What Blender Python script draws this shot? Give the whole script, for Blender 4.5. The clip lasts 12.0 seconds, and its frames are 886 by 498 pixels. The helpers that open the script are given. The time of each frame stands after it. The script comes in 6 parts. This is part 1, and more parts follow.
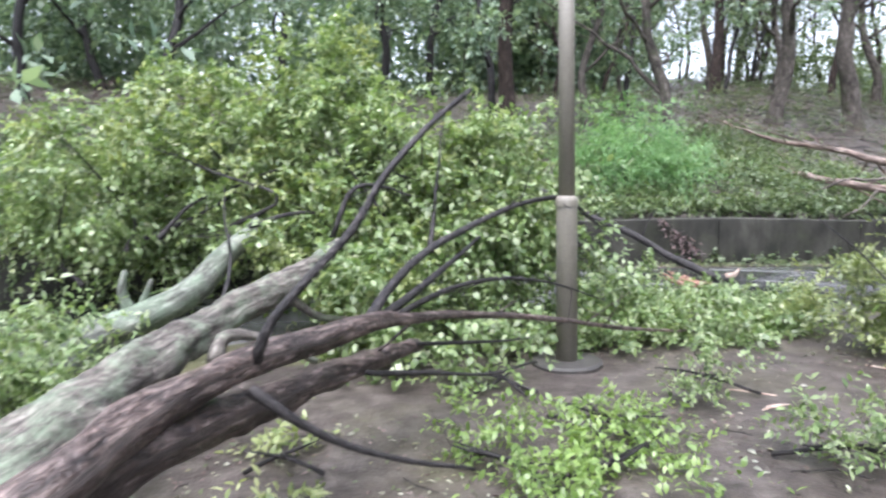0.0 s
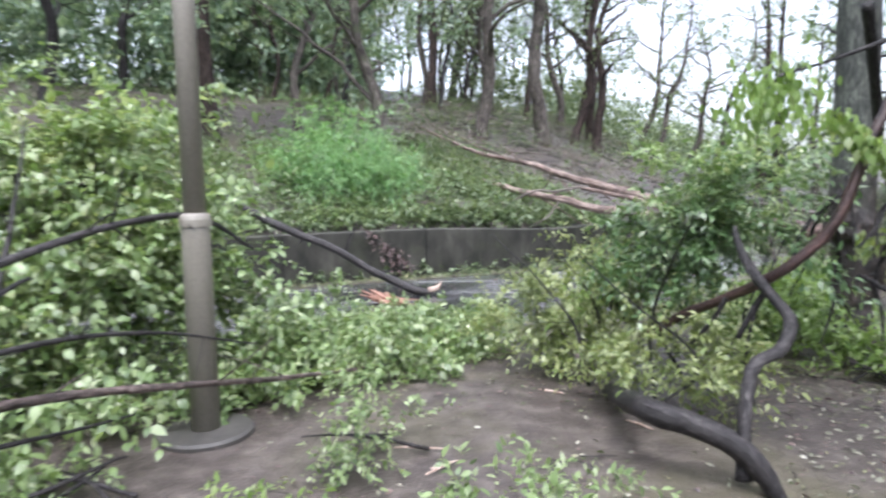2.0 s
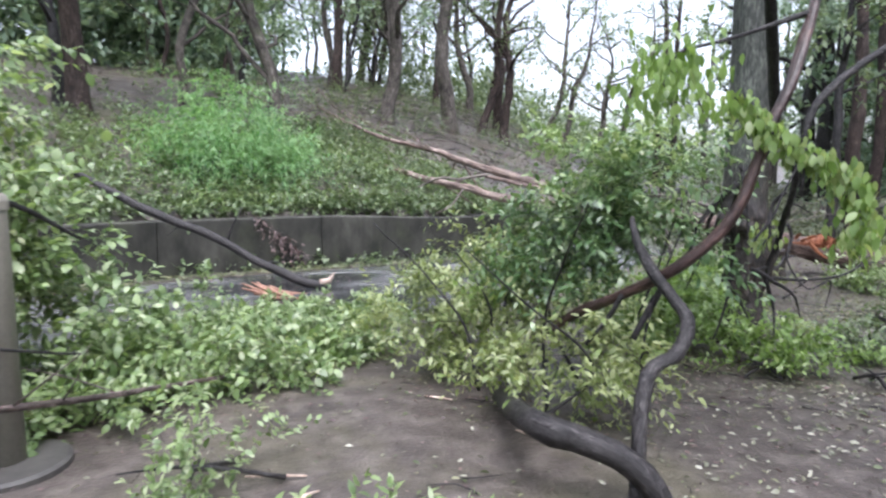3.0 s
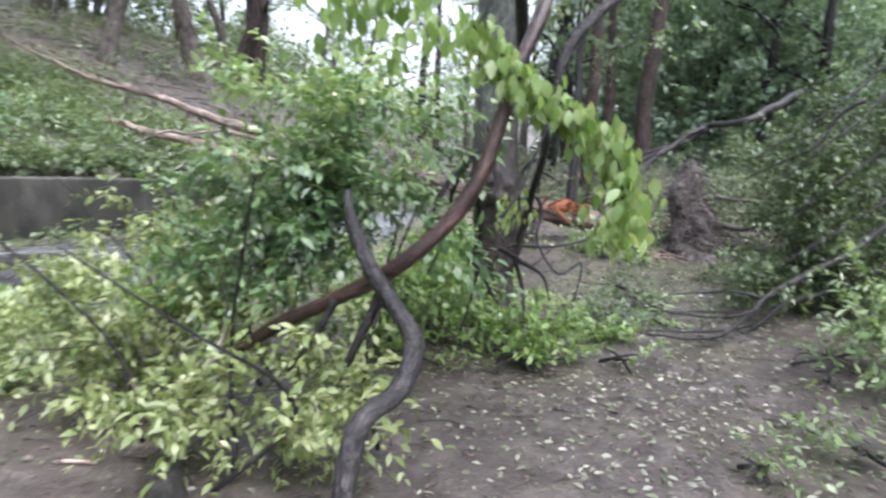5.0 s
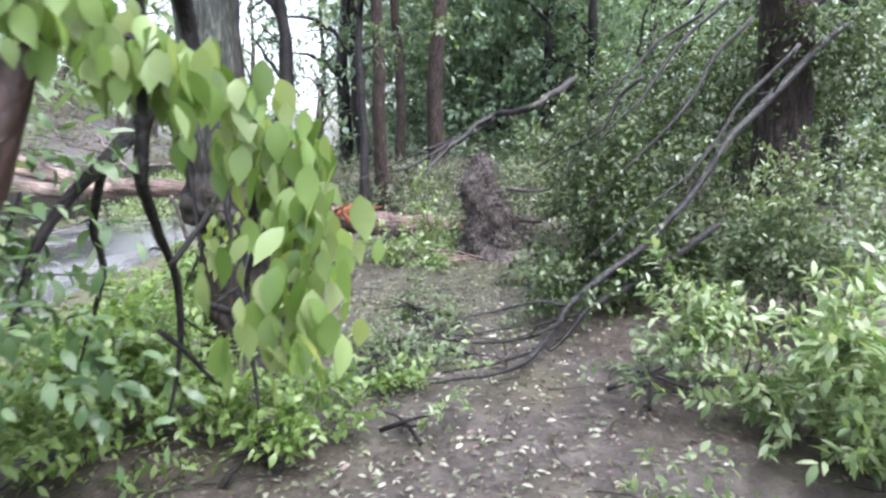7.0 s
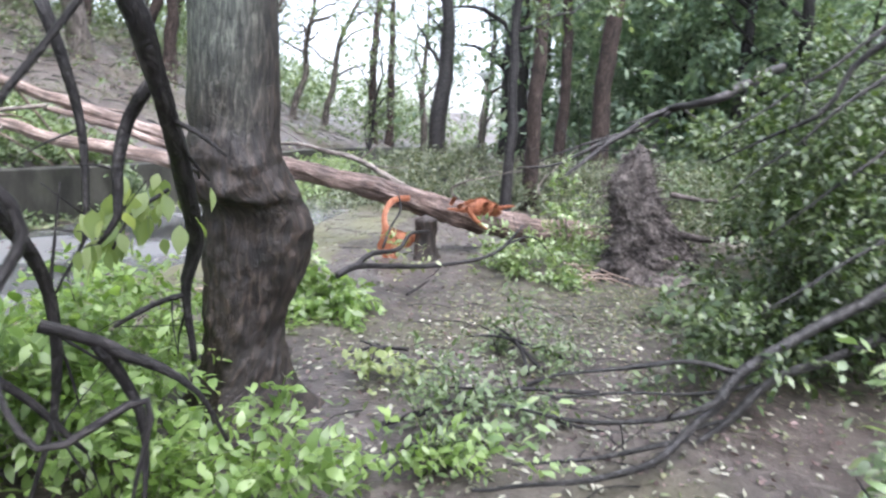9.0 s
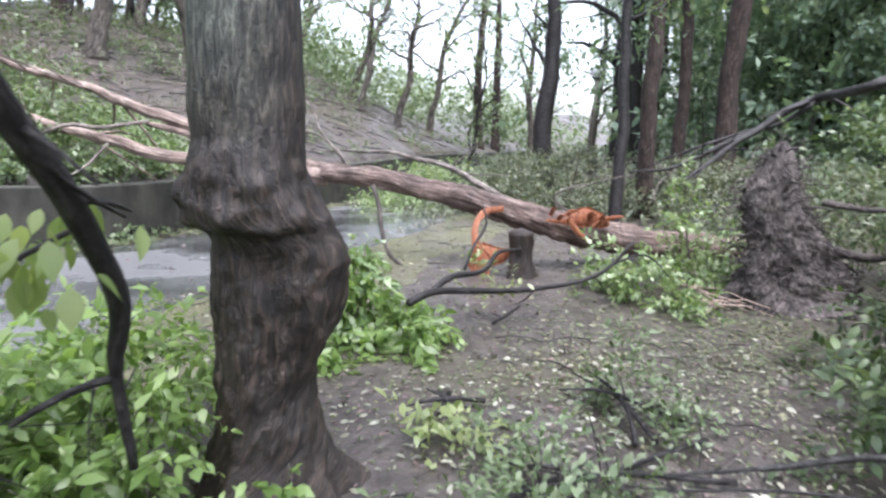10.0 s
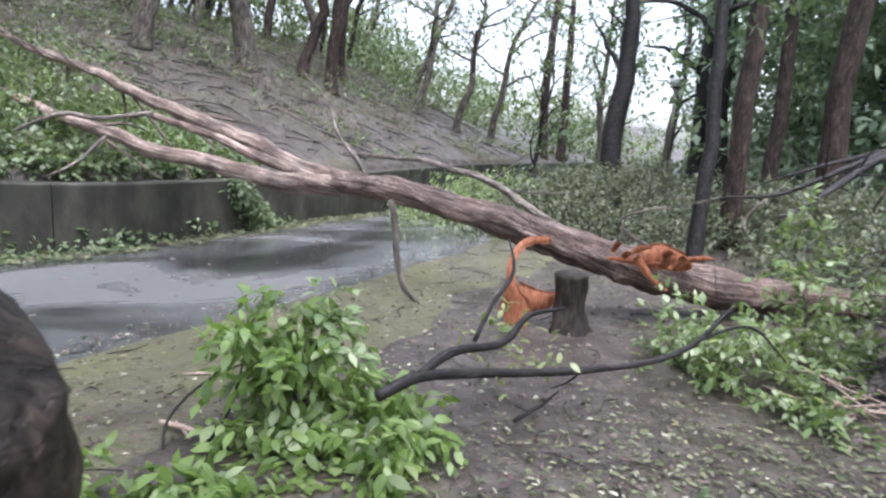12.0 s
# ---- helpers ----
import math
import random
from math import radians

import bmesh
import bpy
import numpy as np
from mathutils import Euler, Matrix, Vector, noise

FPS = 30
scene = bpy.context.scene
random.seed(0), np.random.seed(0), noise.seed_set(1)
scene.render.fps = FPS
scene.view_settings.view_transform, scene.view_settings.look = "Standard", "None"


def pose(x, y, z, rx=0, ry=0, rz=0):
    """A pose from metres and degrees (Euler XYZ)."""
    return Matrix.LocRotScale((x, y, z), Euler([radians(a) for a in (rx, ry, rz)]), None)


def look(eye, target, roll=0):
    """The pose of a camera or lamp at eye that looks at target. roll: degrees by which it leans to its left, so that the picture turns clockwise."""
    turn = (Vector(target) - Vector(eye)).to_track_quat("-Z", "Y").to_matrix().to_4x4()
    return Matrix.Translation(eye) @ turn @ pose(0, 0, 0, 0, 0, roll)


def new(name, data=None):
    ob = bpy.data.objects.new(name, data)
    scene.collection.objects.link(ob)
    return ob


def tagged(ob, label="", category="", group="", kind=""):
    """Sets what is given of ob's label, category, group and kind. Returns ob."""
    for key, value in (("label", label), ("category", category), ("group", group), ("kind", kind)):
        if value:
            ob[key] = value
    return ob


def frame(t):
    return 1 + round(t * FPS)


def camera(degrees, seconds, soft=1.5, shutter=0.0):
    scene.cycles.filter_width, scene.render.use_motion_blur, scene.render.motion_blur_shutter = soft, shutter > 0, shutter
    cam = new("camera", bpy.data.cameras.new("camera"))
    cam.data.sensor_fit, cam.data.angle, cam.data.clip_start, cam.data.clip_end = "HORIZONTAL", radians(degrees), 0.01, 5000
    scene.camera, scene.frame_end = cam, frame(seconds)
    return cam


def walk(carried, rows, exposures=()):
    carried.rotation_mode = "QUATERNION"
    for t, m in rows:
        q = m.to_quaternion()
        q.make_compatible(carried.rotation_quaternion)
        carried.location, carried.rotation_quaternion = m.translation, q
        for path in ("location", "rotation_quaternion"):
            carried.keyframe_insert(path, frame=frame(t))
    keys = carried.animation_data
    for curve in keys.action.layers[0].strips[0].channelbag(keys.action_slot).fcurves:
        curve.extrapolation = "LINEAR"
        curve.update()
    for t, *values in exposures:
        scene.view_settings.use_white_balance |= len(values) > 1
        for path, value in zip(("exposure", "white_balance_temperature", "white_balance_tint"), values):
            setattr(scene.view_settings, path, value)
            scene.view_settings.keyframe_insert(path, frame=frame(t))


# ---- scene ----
cam = camera(72.2, 12.0, 2.4, 0.4)
PATH = [
    (0, (0.679, -0.556, 1.532), (0.474, 1.423, 1.33), -1.2),
    (0.5, (0.849, -0.263, 1.548), (0.798, 1.727, 1.356), -2.9),
    (1, (1.092, 0.007, 1.552), (1.131, 1.998, 1.364), -0.7),
    (1.5, (1.321, 0.258, 1.548), (1.583, 2.232, 1.363), -0.3),
    (2, (1.496, 0.485, 1.557), (2.108, 2.38, 1.365), -0.9),
    (2.5, (1.676, 0.689, 1.536), (2.476, 2.511, 1.334), 0.8),
    (2.7, (1.766, 0.772, 1.523), (2.594, 2.58, 1.312), 0.8),
    (4.3, (2.508, 1.336, 1.53), (3.702, 2.911, 1.219), 0.4),
    (4.5, (2.637, 1.405, 1.536), (3.887, 2.938, 1.238), 1.6),
    (5, (2.89, 1.582, 1.517), (4.339, 2.916, 1.168), 2.0),
    (5.5, (3.142, 1.747, 1.516), (4.774, 2.848, 1.163), -1.0),
    (6, (3.478, 1.811, 1.48), (5.246, 2.665, 1.101), 0.9),
    (6.5, (3.802, 1.867, 1.496), (5.617, 2.605, 1.093), 1.3),
    (7, (4.141, 1.956, 1.502), (5.923, 2.796, 1.154), -0.8),
    (7.2, (4.279, 1.992, 1.507), (6.072, 2.811, 1.168), -1.3),
    (8.8, (5.33, 2.242, 1.301), (6.869, 3.476, 0.971), -0.2),
    (9, (5.453, 2.275, 1.322), (6.95, 3.556, 0.977), 2.4),
    (9.5, (5.774, 2.467, 1.314), (7.128, 3.896, 0.964), 2.0),
    (10, (6.077, 2.646, 1.331), (7.317, 4.178, 0.991), 0.7),
    (10.5, (6.412, 2.809, 1.353), (7.572, 4.408, 1.039), 2.3),
    (11, (6.691, 3.071, 1.347), (7.824, 4.692, 1.047), 1.1),
    (11.5, (6.945, 3.343, 1.349), (8.07, 4.969, 1.052), 1.7),
    (12, (7.204, 3.604, 1.348), (8.28, 5.258, 1.023), 3.0),
]
walk(cam, [(t, look(eye, target, roll)) for t, eye, target, roll in PATH], ((0.0, 2.00, 6050, 15), (1.6, 2.00, 6050, 15), (2.5, 1.80, 6050, 15), (4.5, 2.01, 6050, 15), (6.5, 2.29, 6050, 15), (7.2, 2.38, 6050, 15), (9.0, 2.36, 6050, 15), (10.5, 2.08, 6050, 15), (12.0, 1.85, 6050, 15)))

# ---- light: wet overcast afternoon ----
world = bpy.data.worlds.new("world")
scene.world = world
world.use_nodes = True
wn, wl = world.node_tree.nodes, world.node_tree.links
wn.clear()
sky = wn.new("ShaderNodeTexSky")
sky.sky_type, sky.sun_disc = "NISHITA", False
sky.sun_elevation, sky.sun_rotation = radians(70), radians(190)
sky.dust_density, sky.air_density = 4.0, 1.0
grey = wn.new("ShaderNodeHueSaturation")
grey.inputs["Saturation"].default_value = 0.42
back = wn.new("ShaderNodeBackground")
back.inputs["Strength"].default_value = 0.15
wout = wn.new("ShaderNodeOutputWorld")
wl.new(sky.outputs[0], grey.inputs["Color"])
wl.new(grey.outputs[0], back.inputs["Color"])
wl.new(back.outputs[0], wout.inputs["Surface"])
sun_data = bpy.data.lights.new("sun", "SUN")
sun_data.energy, sun_data.angle, sun_data.color = 1.3, radians(60), (0.96, 0.98, 1.0)
sun = new("sun", sun_data)
sun.matrix_world = look((2, -6, 40), (5, 8, 0))


# ---- materials ----
def nodes_of(name):
    m = bpy.data.materials.new(name)
    m.use_nodes = True
    n, l = m.node_tree.nodes, m.node_tree.links
    n.clear()
    out = n.new("ShaderNodeOutputMaterial")
    return m, n, l, out


def ramp(n, l, src, stops):
    r = n.new("ShaderNodeValToRGB")
    while len(r.color_ramp.elements) < len(stops):
        r.color_ramp.elements.new(0.5)
    for e, (p, c) in zip(r.color_ramp.elements, stops):
        e.position, e.color = p, (*c, 1)
    l.new(src, r.inputs[0])
    return r.outputs[0]


def noise_tex(n, l, coord, scale, detail=5.0, rough=0.6, stretch=None, distort=0.0):
    if stretch:
        mp = n.new("ShaderNodeMapping")
        mp.inputs["Scale"].default_value = stretch
        l.new(coord, mp.inputs["Vector"])
        coord = mp.outputs[0]
    t = n.new("ShaderNodeTexNoise")
    t.inputs["Scale"].default_value, t.inputs["Detail"].default_value = scale, detail
    t.inputs["Roughness"].default_value, t.inputs["Distortion"].default_value = rough, distort
    l.new(coord, t.inputs["Vector"])
    return t.outputs[0]


def mix_col(n, l, fac, a, b, mode="MIX"):
    m = n.new("ShaderNodeMix")
    m.data_type, m.blend_type = "RGBA", mode
    for sock, v in ((m.inputs[0], fac), (m.inputs[6], a), (m.inputs[7], b)):
        if isinstance(v, (int, float)):
            sock.default_value = v
        elif isinstance(v, tuple):
            sock.default_value = (*v, 1)
        else:
            l.new(v, sock)
    return m.outputs[2]


def bump(n, l, height, strength, dist, normal=None):
    b = n.new("ShaderNodeBump")
    b.inputs["Strength"].default_value, b.inputs["Distance"].default_value = strength, dist
    l.new(height, b.inputs["Height"])
    if normal:
        l.new(normal, b.inputs["Normal"])
    return b.outputs[0]


def finish(n, l, out, colour, rough, normal=None, spec=0.5, metal=0.0):
    p = n.new("ShaderNodeBsdfPrincipled")
    if isinstance(colour, tuple):
        p.inputs["Base Color"].default_value = (*colour, 1)
    else:
        l.new(colour, p.inputs["Base Color"])
    if isinstance(rough, (int, float)):
        p.inputs["Roughness"].default_value = rough
    else:
        l.new(rough, p.inputs["Roughness"])
    p.inputs["Specular IOR Level"].default_value, p.inputs["Metallic"].default_value = spec, metal
    if normal:
        l.new(normal, p.inputs["Normal"])
    l.new(p.outputs[0], out.inputs["Surface"])
    return p


def bark(name, dark, mid, light, rough=0.75, moss=None, grain=26, depth=0.012, moss_at=0.52, spec=0.35, cracks=0.45, along=0.22, over=None, rings=None):
    """Bark along the limb: u runs round it and v along it, in metres."""
    m, n, l, out = nodes_of(name)
    uv = n.new("ShaderNodeUVMap").outputs[0]
    obj = n.new("ShaderNodeTexCoord").outputs["Object"]
    fine = noise_tex(n, l, uv, grain, 8, 0.65, (1.0, along, 1.0), 0.6)
    big = noise_tex(n, l, obj, 3.2, 5, 0.6)
    col = ramp(n, l, fine, [(0.36, dark), (0.5, mid), (0.64, light)])
    if over:
        # a second bark above a ragged line on the trunk
        z0, z1, d2, m2, l2 = over
        sep = n.new("ShaderNodeSeparateXYZ")
        l.new(obj, sep.inputs[0])
        rag = n.new("ShaderNodeMath")
        rag.operation, rag.inputs[1].default_value = "MULTIPLY_ADD", 0.7
        l.new(noise_tex(n, l, obj, 7.0, 6, 0.7), rag.inputs[0])
        l.new(sep.outputs[2], rag.inputs[2])
        mr = n.new("ShaderNodeMapRange")
        mr.inputs[1].default_value, mr.inputs[2].default_value = z0 + 0.35, z1 + 0.35
        l.new(rag.outputs[0], mr.inputs[0])
        face = n.new("ShaderNodeMapRange")
        face.inputs[1].default_value, face.inputs[2].default_value = 0.06, -0.12
        face.inputs[3].default_value, face.inputs[4].default_value = 0.1, 1.0
        l.new(sep.outputs[0], face.inputs[0])
        both = n.new("ShaderNodeMath")
        both.operation = "MULTIPLY"
        l.new(mr.outputs[0], both.inputs[0])
        l.new(face.outputs[0], both.inputs[1])
        col = mix_col(n, l, both.outputs[0], col, ramp(n, l, fine, [(0.36, d2), (0.5, m2), (0.64, l2)]))
    tint = ramp(n, l, big, [(0.36, (0.45, 0.42, 0.42)), (0.62, (1.35, 1.3, 1.25))])
    col = mix_col(n, l, 0.75, col, tint, "MULTIPLY")
    if moss:
        patch = noise_tex(n, l, obj, 2.4, 7, 0.7)
        f = ramp(n, l, patch, [(moss_at - 0.05, (0, 0, 0)), (moss_at + 0.08, (0.8, 0.8, 0.8))])
        col = mix_col(n, l, f, col, moss)
    if rings:
        # short pale lenticels across the trunk
        dash = noise_tex(n, l, uv, 16, 3, 0.5, (0.35, 4.0, 1.0), 0.3)
        col = mix_col(n, l, ramp(n, l, dash, [(0.66, (0, 0, 0)), (0.72, (0.85, 0.85, 0.85))]), col, rings)
        rust = noise_tex(n, l, obj, 4.0, 6, 0.7, (1, 1, 0.5))
        col = mix_col(n, l, ramp(n, l, rust, [(0.52, (0, 0, 0)), (0.68, (0.6, 0.6, 0.6))]), col, (0.055, 0.022, 0.014))
    vor = n.new("ShaderNodeTexVoronoi")
    vor.feature = "DISTANCE_TO_EDGE"
    vor.inputs["Scale"].default_value = grain * 0.8
    mp = n.new("ShaderNodeMapping")
    mp.inputs["Scale"].default_value = (1.0, along * 1.2, 1.0)
    wob = n.new("ShaderNodeVectorMath")
    sc = n.new("ShaderNodeVectorMath")
    sc.operation = "SCALE"
    sc.inputs["Scale"].default_value = 0.12
    nt = n.new("ShaderNodeTexNoise")
    nt.inputs["Scale"].default_value = 14
    l.new(obj, nt.inputs["Vector"])
    l.new(nt.outputs["Color"], sc.inputs[0])
    l.new(uv, wob.inputs[0])
    l.new(sc.outputs[0], wob.inputs[1])
    l.new(wob.outputs[0], mp.inputs["Vector"])
    l.new(mp.outputs[0], vor.inputs["Vector"])
    crack = ramp(n, l, vor.outputs["Distance"], [(0.0, (0.22, 0.2, 0.2)), (0.22, (1.05, 1.05, 1.05))])
    col = mix_col(n, l, cracks, col, crack, "MULTIPLY")
    nor = bump(n, l, crack, 0.7 * cracks, depth, bump(n, l, fine, 0.9, depth))
    finish(n, l, out, col, rough, nor, spec)
    return m


def leaf_mat(name, stops, rough=0.38, trans=0.35):
    """Leaves, each its own tint; light comes through them."""
    m, n, l, out = nodes_of(name)
    geo = n.new("ShaderNodeNewGeometry")
    obj = n.new("ShaderNodeTexCoord").outputs["Object"]
    col = ramp(n, l, geo.outputs["Random Per Island"], stops)
    patch = noise_tex(n, l, obj, 1.3, 3)
    col = mix_col(n, l, 0.6, col, ramp(n, l, patch, [(0.3, (0.62, 0.66, 0.6)), (0.7, (1.25, 1.2, 1.1))]), "MULTIPLY")
    p = n.new("ShaderNodeBsdfPrincipled")
    l.new(col, p.inputs["Base Color"])
    p.inputs["Roughness"].default_value = rough
    p.inputs["Specular IOR Level"].default_value = 0.6
    t = n.new("ShaderNodeBsdfTranslucent")
    l.new(mix_col(n, l, 1.0, col, (1.45, 1.5, 0.85), "MULTIPLY"), t.inputs["Color"])
    mx = n.new("ShaderNodeMixShader")
    mx.inputs[0].default_value = trans
    l.new(p.outputs[0], mx.inputs[1])
    l.new(t.outputs[0], mx.inputs[2])
    l.new(mx.outputs[0], out.inputs["Surface"])
    return m


def ground_mat(name="wet_soil", moss=(0.50, 0.66, 0.55), tint=(0.075, 0.072, 0.034)):
    m, n, l, out = nodes_of(name)
    obj = n.new("ShaderNodeTexCoord").outputs["Object"]
    big = noise_tex(n, l, obj, 0.55, 6, 0.6)
    mid = noise_tex(n, l, obj, 5.0, 6, 0.65)
    fine = noise_tex(n, l, obj, 70.0, 4, 0.7)
    col = ramp(n, l, mid, [(0.34, (0.038, 0.031, 0.028)), (0.5, (0.064, 0.053, 0.048)), (0.66, (0.105, 0.09, 0.081))])
    col = mix_col(n, l, 0.8, col, ramp(n, l, fine, [(0.3, (0.6, 0.6, 0.6)), (0.72, (1.3, 1.28, 1.25))]), "MULTIPLY")
    green = ramp(n, l, big, [(moss[0], (0, 0, 0)), (moss[1], (moss[2],) * 3)])
    col = mix_col(n, l, green, col, tint)
    vor = n.new("ShaderNodeTexVoronoi")
    vor.inputs["Scale"].default_value = 38
    l.new(obj, vor.inputs["Vector"])
    nor = bump(n, l, vor.outputs["Distance"], 0.35, 0.012, bump(n, l, mid, 0.6, 0.05))
    wet = ramp(n, l, big, [(0.38, (0.36,) * 3), (0.62, (0.7,) * 3)])
    finish(n, l, out, col, wet, nor, 0.4)
    return m


def road_mat():
    m, n, l, out = nodes_of("wet_asphalt")
    obj = n.new("ShaderNodeTexCoord").outputs["Object"]
    big = noise_tex(n, l, obj, 0.42, 5, 0.55, (1.0, 1.9, 1.0), 0.8)
    fine = noise_tex(n, l, obj, 120, 3, 0.7)
    col = ramp(n, l, big, [(0.40, (0.028, 0.029, 0.032)), (0.47, (0.078, 0.08, 0.084)), (0.60, (0.14, 0.14, 0.142))])
    col = mix_col(n, l, 0.7, col, ramp(n, l, fine, [(0.3, (0.6,) * 3), (0.7, (1.3,) * 3)]), "MULTIPLY")
    wet = ramp(n, l, big, [(0.40, (0.05,) * 3), (0.48, (0.17,) * 3), (0.60, (0.32,) * 3)])
    b = n.new("ShaderNodeBump")
    b.inputs["Distance"].default_value = 0.004
    b.inputs["Strength"].default_value = 0.25
    l.new(fine, b.inputs["Height"])
    finish(n, l, out, col, wet, b.outputs[0], 1.0)
    return m


def concrete_mat():
    m, n, l, out = nodes_of("stained_concrete")
    obj = n.new("ShaderNodeTexCoord").outputs["Object"]
    big = noise_tex(n, l, obj, 1.6, 7, 0.65)
    run = noise_tex(n, l, obj, 3.0, 6, 0.6, (1.0, 1.0, 0.45))
    fine = noise_tex(n, l, obj, 60, 4)
    col = ramp(n, l, run, [(0.36, (0.014, 0.014, 0.011)), (0.52, (0.034, 0.033, 0.027)), (0.68, (0.062, 0.060, 0.050))])
    col = mix_col(n, l, ramp(n, l, big, [(0.5, (0, 0, 0)), (0.7, (0.6,) * 3)]), col, (0.048, 0.054, 0.030))
    col = mix_col(n, l, 0.5, col, ramp(n, l, fine, [(0.3, (0.7,) * 3), (0.7, (1.2,) * 3)]), "MULTIPLY")
    finish(n, l, out, col, 0.7, bump(n, l, fine, 0.4, 0.006), 0.35)
    return m


def paint_mat(name, a, b, rough):
    m, n, l, out = nodes_of(name)
    obj = n.new("ShaderNodeTexCoord").outputs["Object"]
    streak = noise_tex(n, l, obj, 9, 6, 0.65, (1, 1, 0.18))
    spots = noise_tex(n, l, obj, 45, 3)
    col = ramp(n, l, streak, [(0.3, a), (0.7, b)])
    col = mix_col(n, l, 0.35, col, ramp(n, l, spots, [(0.35, (0.7,) * 3), (0.6, (1.1,) * 3)]), "MULTIPLY")
    finish(n, l, out, col, rough, bump(n, l, spots, 0.15, 0.002), 0.5)
    return m


def wood_mat(name, a, b, c, scale=30):
    m, n, l, out = nodes_of(name)
    uv = n.new("ShaderNodeTexCoord").outputs["Object"]
    g = noise_tex(n, l, uv, scale, 7, 0.6, (1, 1, 0.16), 1.2)
    col = ramp(n, l, g, [(0.3, a), (0.5, b), (0.72, c)])
    finish(n, l, out, col, 0.6, bump(n, l, g, 0.8, 0.006), 0.35)
    return m


M_VERGE = ground_mat("mossy_verge", (0.30, 0.55, 0.8), (0.105, 0.105, 0.05))
M_SOIL, M_ROAD, M_CONCRETE = ground_mat(), road_mat(), concrete_mat()
M_POLE = paint_mat("weathered_beige_paint", (0.17, 0.155, 0.128), (0.23, 0.212, 0.18), 0.42)
M_IRON = paint_mat("dark_iron", (0.03, 0.028, 0.026), (0.065, 0.06, 0.055), 0.6)
M_GLOBE = paint_mat("white_globe", (0.72, 0.74, 0.76), (0.82, 0.83, 0.84), 0.25)
M_GREYBARK = bark("grey_mossy_bark", (0.035, 0.032, 0.03), (0.11, 0.10, 0.09), (0.22, 0.21, 0.19), 0.8, (0.17, 0.21, 0.15), 24)
M_GREENBARK = bark("green_lichen_bark", (0.06, 0.065, 0.055), (0.15, 0.165, 0.14), (0.26, 0.29, 0.25), 0.8, (0.16, 0.21, 0.15), 22)
M_REDBARK = bark("wet_red_brown_bark", (0.016, 0.011, 0.010), (0.066, 0.046, 0.041), (0.205, 0.165, 0.153), 0.42, None, 30, 0.018, spec=0.5, along=0.3, cracks=0.55)
M_DARKBARK = bark("wet_dark_bark", (0.007, 0.006, 0.007), (0.019, 0.017, 0.018), (0.058, 0.053, 0.054), 0.55, None, 38, 0.012, spec=0.35, along=0.4)
M_BURL = bark("burl_bark", (0.011, 0.009, 0.008), (0.036, 0.027, 0.023), (0.088, 0.069, 0.059), 0.7, (0.13, 0.165, 0.125), 30, 0.02, 0.60)
M_BURLTREE = bark("two_toned_burl_bark", (0.006, 0.004, 0.004), (0.021, 0.015, 0.012), (0.072, 0.052, 0.042), 0.55, None, 46, 0.016, spec=0.5, cracks=0.3, along=0.2, over=(1.28, 1.75, (0.018, 0.021, 0.018), (0.062, 0.070, 0.058), (0.175, 0.192, 0.160)))
M_BROWNBARK = bark("brown_forest_bark", (0.011, 0.008, 0.007), (0.030, 0.022, 0.019), (0.066, 0.052, 0.046), 0.85, None, 18, 0.02)
M_RUSTBARK = bark("rusty_forest_bark", (0.012, 0.008, 0.007), (0.038, 0.026, 0.022), (0.080, 0.061, 0.053), 0.85, None, 18, 0.02)
M_GREYFOREST = bark("grey_forest_bark", (0.035, 0.03, 0.027), (0.09, 0.08, 0.07), (0.17, 0.155, 0.14), 0.85, (0.08, 0.10, 0.05), 18, 0.02, 0.6)
M_LOGBARK = bark("weathered_log_bark", (0.046, 0.029, 0.025), (0.132, 0.092, 0.079), (0.264, 0.214, 0.193), 0.7, None, 30, 0.02, along=0.07, cracks=0.5)
M_PINKBARK = bark("peeling_pink_bark", (0.060, 0.040, 0.035), (0.185, 0.137, 0.118), (0.380, 0.319, 0.289), 0.7, None, 30, 0.02, along=0.07, cracks=0.4)
M_TWIGDARK = bark("wet_grey_bough", (0.008, 0.008, 0.008), (0.020, 0.019, 0.019), (0.085, 0.085, 0.088), 0.5, None, 40, 0.012, spec=0.35, along=0.5)
M_WETTRUNK = bark("wet_smooth_trunk", (0.009, 0.006, 0.006), (0.02, 0.014, 0.013), (0.042, 0.032, 0.03), 0.45, None, 14, 0.008, spec=0.5, cracks=0.15, rings=(0.13, 0.115, 0.105))
M_REDDARK = bark("wet_dark_red_bark", (0.016, 0.009, 0.009), (0.048, 0.026, 0.023), (0.11, 0.066, 0.058), 0.4, None, 28, 0.008, spec=0.5)
M_TWIG = bark("bare_grey_twig", (0.06, 0.05, 0.045), (0.16, 0.14, 0.125), (0.3, 0.28, 0.26), 0.8)
M_ORANGE = wood_mat("torn_orange_wood", (0.095, 0.028, 0.014), (0.235, 0.078, 0.036), (0.365, 0.175, 0.098))
M_SPLIT = wood_mat("pale_split_wood", (0.22, 0.145, 0.115), (0.38, 0.29, 0.24), (0.52, 0.44, 0.38))
M_ROOT = bark("muddy_roots", (0.028, 0.024, 0.024), (0.120, 0.106, 0.103), (0.245, 0.224, 0.216), 0.9, None, 34, 0.02, along=0.8)
M_LEAF = leaf_mat("fresh_green_leaves", [(0.0, (0.080, 0.130, 0.050)), (0.4, (0.150, 0.219, 0.088)), (0.75, (0.228, 0.300, 0.146)), (1.0, (0.355, 0.400, 0.285))])
